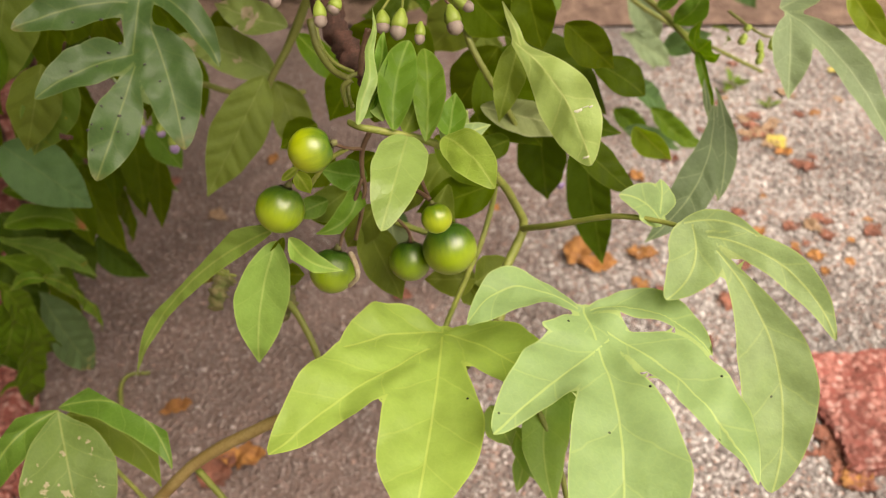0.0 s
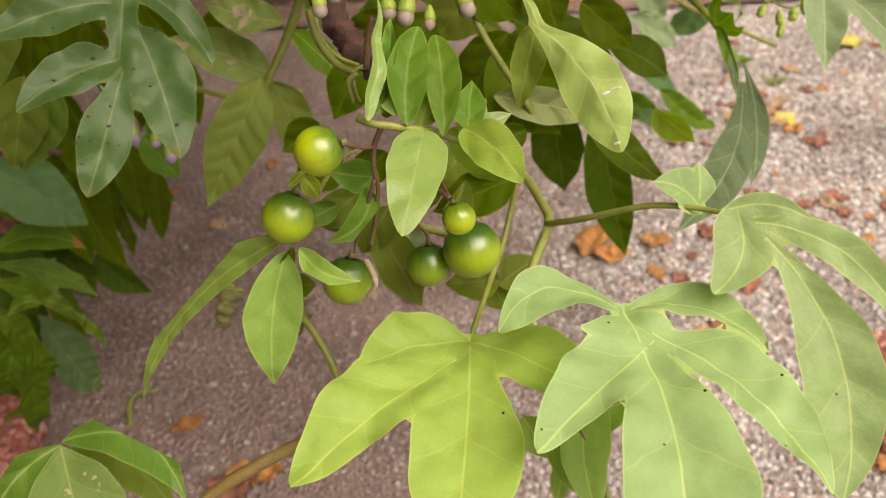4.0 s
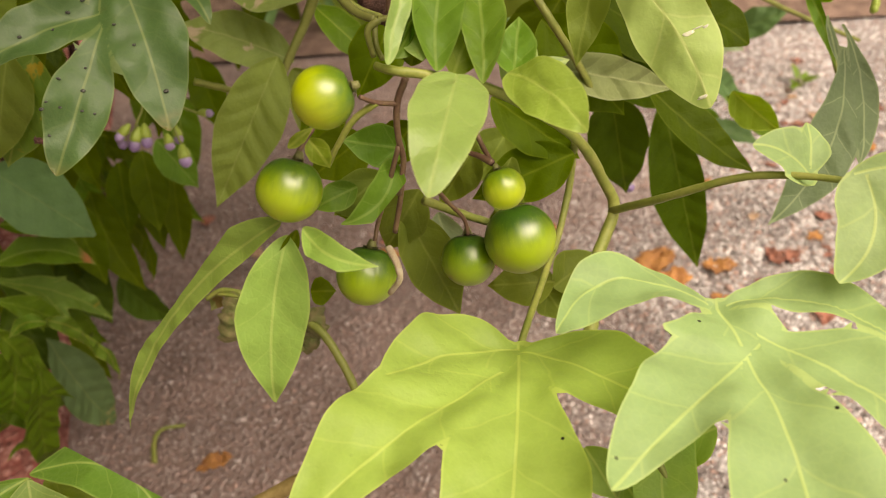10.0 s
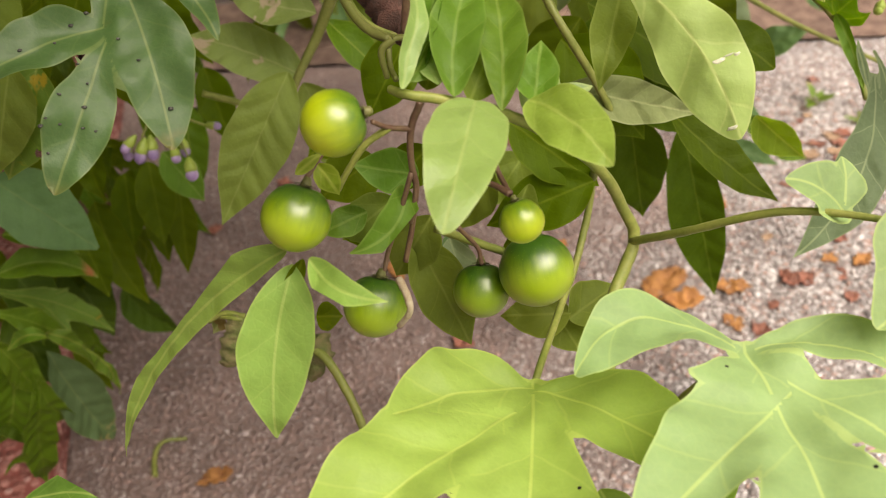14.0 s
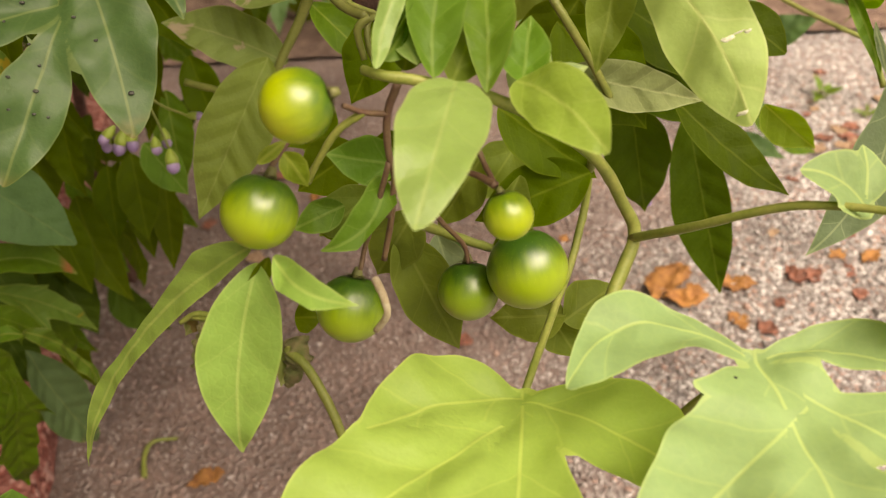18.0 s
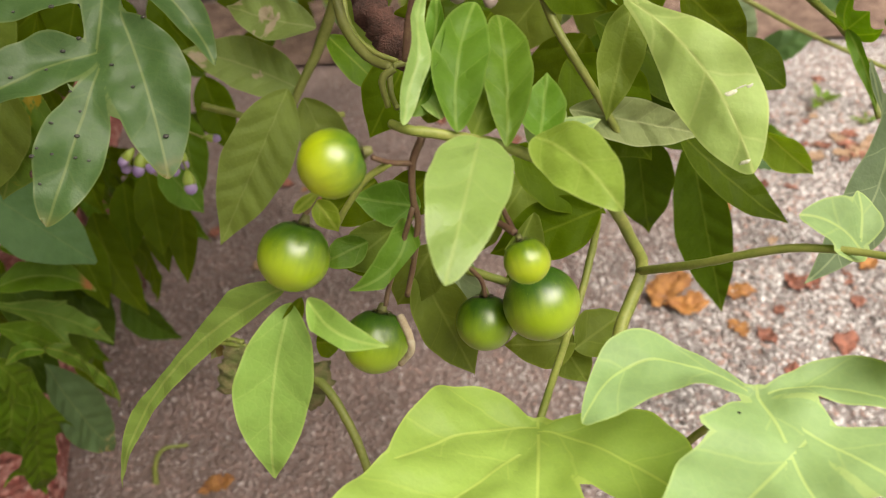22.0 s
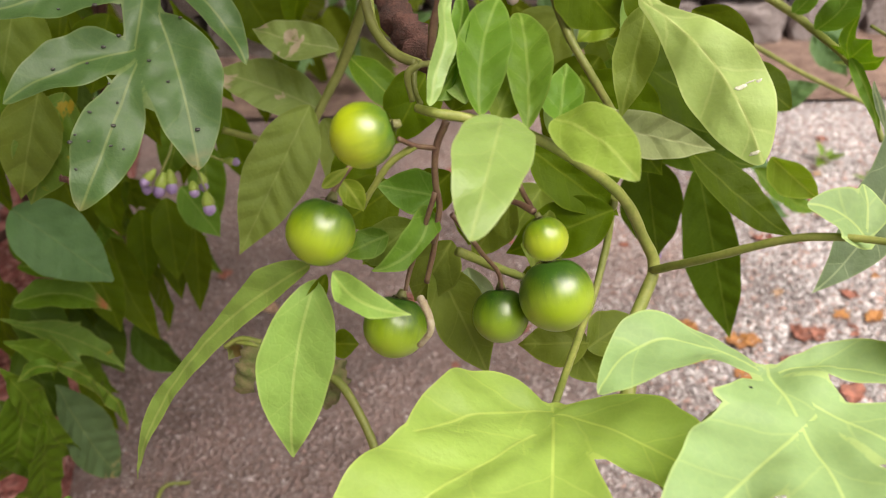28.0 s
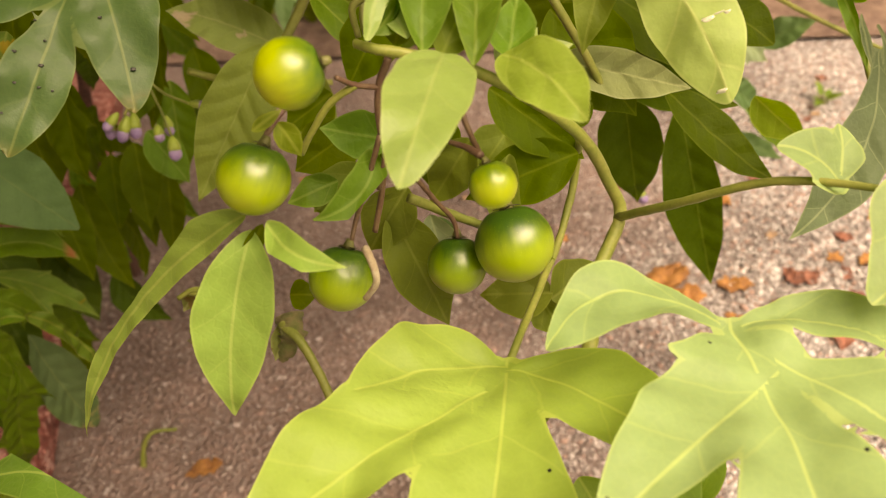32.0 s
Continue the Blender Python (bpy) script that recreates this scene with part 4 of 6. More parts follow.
leaf((-0.0407, 0.1598, 0.2892), (-0.8860, 0.2520, -0.3893), (-0.4163, -0.8020, 0.4284), [(0.0, 0.0, 0.0, 12.3, 1.5, 0.2)], leaf_mid, bend=0.12, fold=0.6, wave=0.8, peak=0.75)
leaf((-0.0208, 0.1704, 0.2947), (-0.6006, -0.7109, -0.3660), (0.3266, -0.6359, 0.6992), [(0.0, 0.0, 0.0, 15.9, 3.4, -0.2)], leaf_mid, bend=0.12, fold=0.5, wave=0.8, peak=0.75)
leaf((-0.0188, 0.1759, 0.2934), (-0.9371, -0.1498, 0.3152), (0.2909, -0.8343, 0.4683), [(0.0, 0.0, 0.0, 12.0, 4.0, 0)], leaf_mid, bend=0.12, fold=0.34, wave=0.8, peak=0.8)
leaf((-0.0333, 0.1621, 0.3049), (0.4892, -0.1911, -0.8510), (0.2857, -0.8868, 0.3634), [(0.0, 0.0, 0.0, 6.2, 2.0, 0)], leaf_young, bend=0.12, fold=0.34, wave=0.8, peak=0.75)
leaf((-0.0355, 0.1558, 0.3068), (0.6944, 0.6742, 0.2514), (0.4345, -0.6714, 0.6004), [(0.0, 0.0, 0.0, 5.8, 1.0, 0)], leaf_young, bend=0.12, fold=0.34, wave=0.8, peak=0.75)
leaf((-0.0216, 0.1854, 0.2730), (0.3677, -0.1953, -0.9092), (0.2310, -0.9279, 0.2927), [(0.0, 0.0, 0.0, 27.6, 5.8, 0)], leaf_back, bend=0.12, fold=0.4, wave=0.8, peak=0.75)
leaf((-0.0265, 0.1870, 0.2756), (-0.9823, 0.1485, -0.1141), (-0.1871, -0.8081, 0.5586), [(0.0, 0.0, 0.0, 12.1, 4.6, 0)], leaf_dark, bend=0.12, fold=0.34, wave=0.8, peak=0.75)
leaf((0.0012, 0.1865, 0.2838), (0.4031, -0.3658, -0.8389), (0.0264, -0.9116, 0.4102), [(0.0, 0.0, 0.0, 22.0, 5.5, 0.35)], leaf_back, bend=0.12, fold=0.5, wave=0.8, peak=0.75)
leaf((0.0142, 0.1906, 0.2812), (-0.9193, -0.0425, -0.3912), (-0.1775, -0.8424, 0.5088), [(0.0, 0.0, 0.0, 23.4, 5.9, 0)], leaf_dark, bend=0.12, fold=0.3, wave=0.8, peak=0.75)
leaf((-0.0021, 0.1954, 0.2927), (0.7695, -0.0875, -0.6326), (0.1709, -0.9263, 0.3359), [(0.0, 0.0, 0.0, 23.1, 5.6, 0)], leaf_dark, bend=0.12, fold=0.34, wave=0.8, peak=0.75)
leaf((0.0093, 0.1809, 0.2553), (-0.9971, 0.0530, -0.0547), (-0.0760, -0.7504, 0.6566), [(0.0, 0.0, 0.0, 14.6, 4.9, 0)], leaf_back, bend=0.12, fold=0.34, wave=1.2, peak=0.75)
leaf((0.0087, 0.1801, 0.2544), (0.8031, 0.5691, 0.1767), (0.2367, -0.5768, 0.7818), [(0.0, 0.0, 0.0, 13.3, 5.0, 0)], leaf_back, bend=0.12, fold=0.34, wave=1.2, peak=0.75)
leaf((0.0067, 0.1835, 0.2523), (0.5360, -0.4771, -0.6965), (0.0088, -0.8218, 0.5697), [(0.0, 0.0, 0.0, 9.4, 4.3, 0)], leaf_back, bend=0.12, fold=0.34, wave=1.2, peak=0.75)
leaf((-0.0161, 0.2058, 0.2579), (0.2163, -0.3488, -0.9119), (0.1096, -0.9194, 0.3776), [(0.0, 0.0, 0.0, 19.9, 4.7, 0)], leaf_grey2, bend=0.12, fold=0.34, wave=0.8, peak=0.75)
stalk("curled_leaf", [(-0.0642, 0.1935, 0.2457), (-0.0658, 0.1911, 0.2441), (-0.0669, 0.1892, 0.2413), (-0.0681, 0.1877, 0.2372)], 0.003, 0.002, curl_dry, vine)
stalk("petiole", [(-0.0720, 0.1930, 0.2459), (-0.0681, 0.1934, 0.2479), (-0.0631, 0.1924, 0.2476)], 0.0006, 0.0007, stem_green, vine)
leaf((-0.0687, 0.1946, 0.2462), (-0.5791, -0.3265, -0.7470), (0.0828, -0.9351, 0.3445), [(0.0, 0.0, 0.0, 5.9, 2.1, 0)], leaf_curled, bend=0.12, fold=0.7, wave=3, peak=0.75)
stalk("curled_leaf", [(-0.0457, 0.1853, 0.2468), (-0.0446, 0.1826, 0.2447), (-0.0460, 0.1814, 0.2416), (-0.0480, 0.1815, 0.2385)], 0.003, 0.0012, curl_dry, vine)
leaf((-0.0457, 0.1874, 0.2446), (-0.3718, -0.5728, -0.7305), (0.1530, -0.8140, 0.5604), [(0.0, 0.0, 0.0, 9.4, 2.5, 0)], leaf_curled, bend=0.12, fold=0.34, wave=3, peak=0.75)
leaf((-0.0472, 0.1941, 0.2454), (0.9973, 0.0266, -0.0680), (0.0648, -0.7521, 0.6558), [(0.0, 0.0, 0.0, 6.2, 3.4, 0)], leaf_dark, bend=0.12, fold=0.34, wave=0.8, peak=0.75)
stalk("petiole", [(-0.0692, 0.1935, 0.2469), (-0.0647, 0.1918, 0.2474), (-0.0615, 0.1931, 0.2456)], 0.0006, 0.0005, stem_green, vine)

# pale leaf and the leaves behind it
pale = leaf((0.0164, 0.1916, 0.3251), (0.4778, -0.6187, -0.6237), (-0.3337, -0.7845, 0.5226), [(0.7, 3.3, -0.4, 37.3, 7.0, -0.09, 6.6, 1.18), (-1.4, -6.5, 0.7, 10.0, 1.2, 0.0)], leaf_light2, bend=0.1, fold=-0.28, wave=0.8, peak=1.0, blunt=True)
leaf((0.0186, 0.1948, 0.3206), (-0.2322, -0.4127, -0.8808), (-0.1263, -0.8850, 0.4480), [(0.0, 0.0, 0.0, 20.5, 3.9, 0)], leaf_back, bend=0.12, fold=0.34, wave=0.8, peak=0.75)
leaf((0.0109, 0.2247, 0.2847), (0.9551, 0.0751, -0.2865), (0.1779, -0.9188, 0.3522), [(0.0, 0.0, 0.0, 32.5, 5.2, 0)], leaf_grey, bend=0.12, fold=0.34, wave=0.8, peak=0.8)
# the olive leaves here have their shading in the base colour
leaf((0.0193, 0.2560, 0.2917), (0.7996, -0.1375, -0.5846), (0.3007, -0.7510, 0.5879), [(0, 0, 0, 43.6, 9.9, 0.0)], leaf_olive_shaded, bend=0.14, fold=0.30, wave=0.8, peak=0.80)
leaf((0.0217, 0.2600, 0.2694), (0.9367, -0.0934, -0.3375), (0.1853, -0.6854, 0.7042), [(0, 0, 0, 42.8, 7.7, 0.05)], leaf_olive_shaded, bend=0.14, fold=0.30, wave=0.8, peak=0.80)
leaf((0.0145, 0.2625, 0.2781), (0.8616, -0.0884, -0.4998), (0.0711, -0.9540, 0.2913), [(0.0, 0.0, 0.0, 36.1, 9.2, 0)], leaf_olive_shaded, bend=0.12, fold=0.34, wave=0.8, peak=0.75)
leaf((0.0415, 0.2717, 0.2799), (-0.9719, -0.1777, -0.1543), (0.0981, -0.9018, 0.4208), [(0.0, 0.0, 0.0, 31.3, 6.5, 0)], leaf_olive_shaded, bend=0.12, fold=0.34, wave=0.8, peak=0.75)
leaf((0.0461, 0.2500, 0.2870), (0.8263, -0.3881, -0.4082), (0.0440, -0.6780, 0.7338), [(0, 0, 0, 21.6, 6.3, 0.0)], leaf_olive_shaded, bend=0.14, fold=0.25, wave=0.8, peak=1.15)
leaf((0.0345, 0.2717, 0.2522), (0.1532, -0.1613, -0.9749), (-0.1424, -0.9799, 0.1398), [(0.0, 0.0, 0.0, 34.0, 9.2, 0)], leaf_olive_shaded, bend=0.12, fold=0.34, wave=1, peak=0.75)
leaf((0.0512, 0.2767, 0.2456), (0.1966, -0.3604, -0.9118), (-0.1898, -0.9264, 0.3253), [(0.0, 0.0, 0.0, 56.1, 9.0, 0.0, 7.4, 0.9)], leaf_olive_shaded, bend=0.12, fold=0.2, wave=0.8, peak=0.9)
leaf((0.0379, 0.2350, 0.2712), (0.7412, -0.3859, -0.5493), (0.1713, -0.6825, 0.7106), [(0, 0, 0, 33.7, 5.5, 0.06)], leaf_olive_shaded, bend=0.14, fold=0.25, wave=0.8, peak=0.80)
leaf((0.0665, 0.2589, 0.2569), (0.7457, -0.0664, -0.6629), (-0.2867, -0.9302, -0.2293), [(0.0, 0.0, 0.0, 19.8, 5.3, 0)], leaf_young, bend=0.12, fold=0.34, wave=0.8, peak=0.75)
leaf((0.0290, 0.2949, 0.2803), (0.6798, 0.4356, 0.5900), (0.0753, -0.8417, 0.5347), [(0.0, 0.0, 0.0, 20.3, 7.6, 0)], leaf_light, bend=0.12, fold=0.34, wave=0.8, peak=0.75)
leaf((0.0197, 0.2198, 0.2761), (-0.9208, -0.2611, -0.2897), (0.0697, -0.8411, 0.5364), [(0.0, 0.0, 0.0, 12.8, 3.9, 0)], leaf_olive_shaded, bend=0.12, fold=0.34, wave=0.8, peak=0.75)

for across, along, long, wide in ((-4.4, 24.8, 0.0010, 0.00036), (-5.9, 25.2, 0.0008, 0.00014), (-7.0, 25.6, 0.0005, 0.00024), (-0.4, 35.0, 0.0008, 0.0003)):
    at, up = on_blade(pale, (0.4778, -0.6187, -0.6237), (-0.3337, -0.7845, 0.5226), across, along)
    way = Vector((0.9, -0.05, 0.45))
    way = (way - up * way.dot(up)).normalized()
    bm = bmesh.new()
    bmesh.ops.create_icosphere(bm, subdivisions=3, radius=1.0)
    for v in bm.verts:
        v.co *= 1 + 0.55 * noise.noise(v.co * 2.3 + at * 900)
        v.co = Vector((v.co.x * long, v.co.y * wide + 0.3 * v.co.x ** 2 * wide, v.co.z * 0.00006))
    ob = part("leaf_scar", bm, scar_white, pale, "whitish torn scar")
    ob.rotation_mode = "QUATERNION"
    ob.rotation_quaternion = Matrix((way, up.cross(way), up)).transposed().to_quaternion()
    ob.location = at + up * 0.00003

# the leaf over the lower middle
leaf((0.0003, 0.1510, 0.2655), (-0.0598, -0.9981, -0.0174), (0.1259, -0.0248, 0.9917), [(0.4, 0.8, 3.0, 54.7, 11.3, -0.01, 11.2, 1.4), (2.4, 7.0, 34.2, 42.5, 11.8, 0.0, 6.7, 0.74), (0.1, 1.0, 23.5, 15.3, 9.0, 0.08, 9.2, 0.74), (1.1, 2.1, -23.6, 18.3, 9.7, -0.09, 9.5, 0.95), (0.0, 0.0, 0.1, 21.5, -4.8, 0)], leaf_young2, bend=0.13, fold=0.2, wave=1, peak=1.05, blunt=True)

# the big leaf beside it
leaf((0.0316, 0.1437, 0.2777), (0.0446, -0.9933, -0.1067), (0.0622, -0.1038, 0.9927), [(-0.4, 0.6, 3.9, 66.0, 11.6, -0.06, 12.2, 1.5), (-4.4, 7.4, -27.5, 45.0, 4.6, -0.075, 9.2, 0.72), (-4.2, 9.5, 23.6, 34.5, 9.5, 0.01, 4.7, 0.62), (-0.2, 0.4, 27.0, 6.6, 5.1, 0.32, 7.2, 1.08), (-0.6, 0.6, -25.4, 15.7, 3.0, -0.22, 6.4, 0.75), (10.0, 7.0, -9.0, 6.0, -5.0, 0), (-1.5, 3.0, 0.0, 20.0, -6.0, 0)], leaf_pale, bend=0.13, fold=0.2, wave=1, peak=1.05, blunt=True, stalk=(0.0192, 0.1514, 0.2497))

# the leaf at the end of the side shoot
leaf((0.0591, 0.1507, 0.2950), (0.1359, -0.7760, -0.6159), (-0.1356, -0.6303, 0.7644), [(-1.0, 3.2, -2.5, 55.9, 9.0, -0.13, 7.4, 1.3), (2.1, -0.8, -21.4, 26.6, 3.8, -0.16, 4.1, 0.97), (3.0, -3.2, 11.7, 12.6, 6.4, -0.18, 6.2, 0.62), (5.4, -3.8, -10.8, 2.3, 2.5, -0.13, 2.5, 0.65), (4.5, -3.0, -2.0, 8.0, -1.6, 0)], leaf_pale, bend=0.06, fold=0.22, wave=0.6, peak=0.95, blunt=True)
leaf((0.0508, 0.1629, 0.2906), (-0.8589, 0.1812, 0.4790), (0.3186, -0.5433, 0.7768), [(0.2, -0.8, -0.3, 11.6, 4.8, 0.1), (0.8, -0.2, 8.9, 3.4, 3.2, 0), (0.3, -1.2, -4.0, 5.2, 2.0, 0)], leaf_pale, bend=0.15, fold=0.4, wave=0.6, peak=0.72, blunt=True)
leaf((0.0798, 0.2420, 0.2916), (-0.3286, -0.7220, -0.6089), (0.1358, -0.6742, 0.7260), [(-7.2, 15.5, 0.6, 61.5, 6.6, -0.12, 6.0, 1.08), (-6.2, 8.6, -16.4, 42.5, 3.4, -0.08, 3.6, 1.2), (-2.0, 7.0, -7.0, 20.0, 1.1, 0.03, 1.1, 0.9)], leaf_grey3, bend=0.05, fold=0.3, wave=0.7, peak=0.95)

# shoot at the far end of the vine
leaf((0.0953, 0.2302, 0.3116), (0.4892, -0.6876, -0.5365), (-0.0397, -0.6320, 0.7739), [(-0.2, 1.1, -0.2, 55.0, 4.8, -0.08), (-0.4, 2.3, 15.2, 23.1, 5.4, 0), (0.2, -1.1, -16.5, -0.1, 4.1, 0)], leaf_grey2, bend=0.12, fold=0.4, wave=0.6, peak=0.72)
leaf((0.1095, 0.2247, 0.3204), (0.5848, -0.5183, -0.6240), (-0.3867, -0.8543, 0.3472), [(0.0, 0.0, 0.0, 19.4, 3.7, 0)], leaf_young, bend=0.12, fold=0.34, wave=0.8, peak=0.75)
stalk("side_shoot", [(0.0644, 0.2920, 0.2936), (0.0743, 0.2850, 0.2881), (0.0795, 0.2790, 0.2846), (0.0844, 0.2680, 0.2812), (0.0859, 0.2620, 0.2786), (0.0876, 0.2540, 0.2741), (0.0883, 0.2440, 0.2676)], 0.0013, 0.0007, stem_green, vine)
leaf((0.0748, 0.2846, 0.2882), (0.4390, -0.2244, 0.8700), (-0.3714, -0.9270, -0.0517), [(0, 0, 0, 11.6, 2.7, 0.06)], leaf_mid, bend=0.14, fold=0.35, wave=0.9, peak=0.75)
leaf((0.0795, 0.2788, 0.2850), (0.3909, -0.2088, 0.8964), (-0.3558, -0.9325, -0.0621), [(0, 0, 0, 18.2, 4.8, 0.1)], leaf_mid, bend=0.14, fold=0.35, wave=0.9, peak=0.90)
leaf((0.0851, 0.2660, 0.2803), (0.1018, -0.6044, 0.7901), (-0.7127, -0.5985, -0.3660), [(-0.2, 1.2, -5.4, 17.3, 2.1, -0.08, 2.2, 0.8), (-0.2, 1.2, 6.0, 12.1, 2.1, 0.12, 2.4, 0.8), (-1.4, 2.9, -6.7, 1.4, 1.0, 0.05, 0.9, 0.7), (-0.3, 3.0, 0.7, 13.0, 3.5, 0.0, 3.5, 0.9)], leaf_mid, bend=0.08, fold=0.30, wave=0.8, peak=0.80)
leaf((0.0851, 0.2640, 0.2817), (0.1272, -0.8185, -0.5603), (-0.6322, -0.5021, 0.5901), [(0, 0, 0, 24.4, 1.9, -0.05)], leaf_mid, bend=0.14, fold=0.70, wave=0.6, peak=0.70)
leaf((0.1363, 0.3850, 0.2217), (-0.6410, -0.2668, 0.7197), (0.6242, -0.7268, 0.2865), [(0, 0, 0, 18.7, 2.4, 0.2)], leaf_yellowing, bend=0.14, fold=0.90, wave=2.0, peak=0.75)
stalk("side_shoot", [(0.0870, 0.3852, 0.2467), (0.0982, 0.3820, 0.2404), (0.1219, 0.3864, 0.2257), (0.1586, 0.3890, 0.2067)], 0.0011, 0.0009, stem_green, vine)

# dark spotted leaf
spotted = leaf((-0.0775, 0.2226, 0.3318), (-0.1970, -0.7900, -0.5807), (0.3141, -0.6119, 0.7259), [(-0.2, 0.0, -5.4, 31.0, 3.6, 0.0, 3.6, 1.0), (-6.5, 31.5, -5.3, 61.8, 5.6, -0.01, 6.0, 1.1), (-7.4, 20.6, -23.3, 48.3, 7.1, -0.02, 8.1, 0.70), (-6.0, 28.0, 13.0, 46.9, 6.0, 0.06, 4.8, 0.74), (-3.5, 14.8, 22.7, 32.0, 5.6, 0.065, 5.5, 0.92), (-2.1, 9.0, -26.0, 25.3, 3.7, -0.1, 4.7, 0.65), (-0.4, 1.6, 23.3, 8.9, 5.1, 0), (-0.7, 1.5, -24.6, 3.1, 5.3, 0)], leaf_spotted, bend=0.08, fold=0.3, wave=1.1, peak=1.05, blunt=True)
specks(spotted, (-0.1970, -0.7900, -0.5807), (0.3141, -0.6119, 0.7259), ((-3.2, 38), (-5.6, 41), (-2.2, 44.5), (-6.5, 45), (-7.2, 49), (-1.2, 49.5), (-3.6, 50), (1.0, 51.5), (-9.5, 49), (-1.6, 27), (0.4, 30.5), (2.2, 34.5), (7.5, 38), (-12, 19), (-13.5, 34), (-21, 41), (-3, 55), (10, 26), (3.0, 24.5), (-9, 31)))

# leaves behind the left berries
leaf((-0.0579, 0.2526, 0.2792), (-0.4499, -0.4905, -0.7463), (0.2213, -0.8708, 0.4390), [(0.0, 0.0, 0.0, 44.1, 8.7, 0)], leaf_quilt, bend=0.12, fold=0.15, wave=0.8, peak=0.8)
stalk("side_shoot", [(-0.1028, 0.3102, 0.2464), (-0.0941, 0.3093, 0.2440), (-0.0825, 0.3084, 0.2412), (-0.0554, 0.3101, 0.2405)], 0.0012, 0.001, stem_green, vine)

leaf((-0.0591, 0.2760, 0.2661), (-0.9172, 0.3356, 0.2146), (-0.0556, -0.6413, 0.7653), [(0, 0, 0, 41.7, 7.9, 0.03)], leaf_blotch, bend=0.1, fold=0.25, wave=0.8, peak=0.75)
leaf((-0.0521, 0.2720, 0.2870), (-0.8979, 0.4309, 0.0905), (-0.2289, -0.6324, 0.7400), [(0, 0, 0, 30.2, 6.1, -0.04)], leaf_blotch, bend=0.1, fold=0.25, wave=0.8, peak=0.75)
leaf((-0.0484, 0.2680, 0.2867), (0.6971, -0.2445, -0.6740), (0.3134, -0.7416, 0.5931), [(0, 0, 0, 26.5, 4.8, 0.04)], leaf_shade, bend=0.1, fold=0.25, wave=0.8, peak=0.75)
leaf((-0.0589, 0.2720, 0.2666), (0.3205, -0.3080, -0.8958), (0.4170, -0.8032, 0.4254), [(0, 0, 0, 32.5, 7.1, 0.00)], leaf_quilt, bend=0.1, fold=0.25, wave=0.8, peak=0.75)
stalk("side_shoot", [(-0.0416, 0.2680, 0.3035), (-0.0505, 0.2670, 0.2848), (-0.0583, 0.2615, 0.2724), (-0.0684, 0.2540, 0.2535)], 0.0017, 0.0009, stem_olive, vine)

# low leaf
leaf((-0.1024, 0.1498, 0.2356), (0.3209, -0.8159, -0.4809), (0.3055, -0.3914, 0.8680), [(0.0, 0.0, 0.0, 37.4, 11.6, 0)], leaf_spotted2, bend=0.12, fold=0.3, wave=1.2, peak=1.05, stalk=(-0.0814, 0.1435, 0.1965))
leaf((-0.1025, 0.1509, 0.2353), (-0.5375, -0.7022, -0.4670), (0.3191, -0.6819, 0.6581), [(0.0, 0.0, 0.0, 29.7, 5.3, 0.16)], leaf_low, bend=0.12, fold=0.8, wave=0.8, peak=0.9)
leaf((-0.1026, 0.1518, 0.2347), (0.8878, -0.3993, -0.2288), (0.0130, -0.4751, 0.8798), [(0.0, 0.0, 0.0, 36.0, 6.2, -0.24)], leaf_low, bend=0.12, fold=0.7, wave=0.8, peak=0.9)
leaf((-0.1034, 0.1547, 0.2290), (0.7347, -0.3022, -0.6074), (0.3573, -0.5887, 0.7251), [(0.0, 0.0, 0.0, 33.0, 5.9, -0.15)], leaf_back, bend=0.12, fold=0.34, wave=0.8, peak=0.75)
stalk("side_shoot", [(-0.0745, 0.1599, 0.1962), (-0.0661, 0.1526, 0.1922), (-0.0597, 0.1463, 0.1878)], 0.0011, 0.0009, stem_green, vine)
leaf((0.0186, 0.1487, 0.2310), (0.5561, -0.6002, -0.5749), (-0.0191, -0.7008, 0.7131), [(0.0, 0.0, 0.0, 21.3, 4.0, 0)], leaf_light, bend=0.12, fold=0.34, wave=0.8, peak=0.75)
leaf((0.0237, 0.1494, 0.2239), (-0.2353, -0.6264, -0.7432), (-0.1426, -0.7341, 0.6639), [(0.0, 0.0, 0.0, 14.6, 2.9, 0)], leaf_light, bend=0.12, fold=0.34, wave=0.8, peak=0.75)
leaf((0.0381, 0.1508, 0.2410), (-0.8723, -0.0338, -0.4878), (-0.3437, -0.6671, 0.6609), [(0.0, 0.0, 0.0, 17.0, 5.2, 0)], leaf_light, bend=0.12, fold=0.34, wave=0.8, peak=0.75)
leaf((0.0122, 0.1490, 0.2391), (0.4797, -0.5616, -0.6742), (0.0281, -0.7582, 0.6515), [(0.0, 0.0, 0.0, 12.3, 4.3, 0)], leaf_light, bend=0.12, fold=0.34, wave=0.8, peak=0.75)
leaf((0.0063, 0.1549, 0.2463), (-0.2983, 0.6121, 0.7324), (0.0076, -0.7657, 0.6431), [(0.0, 0.0, 0.0, 4.8, 1.8, 0)], leaf_curled, bend=0.12, fold=0.34, wave=0.8, peak=0.75)

leaf((0.0300, 0.1560, 0.2420), (-0.0500, -0.8600, -0.5080), (0.1000, -0.5000, 0.8600), [(0, 0, 0, 34.0, 6.5, 0.1)], leaf_light, bend=0.1, fold=0.3, wave=0.9)
stalk("side_shoot", [(0.0110, 0.1560, 0.2550), (0.0220, 0.1500, 0.2440), (0.0300, 0.1380, 0.2300), (0.0330, 0.1280, 0.2180)], 0.0009, 0.0007, stem_green, vine)

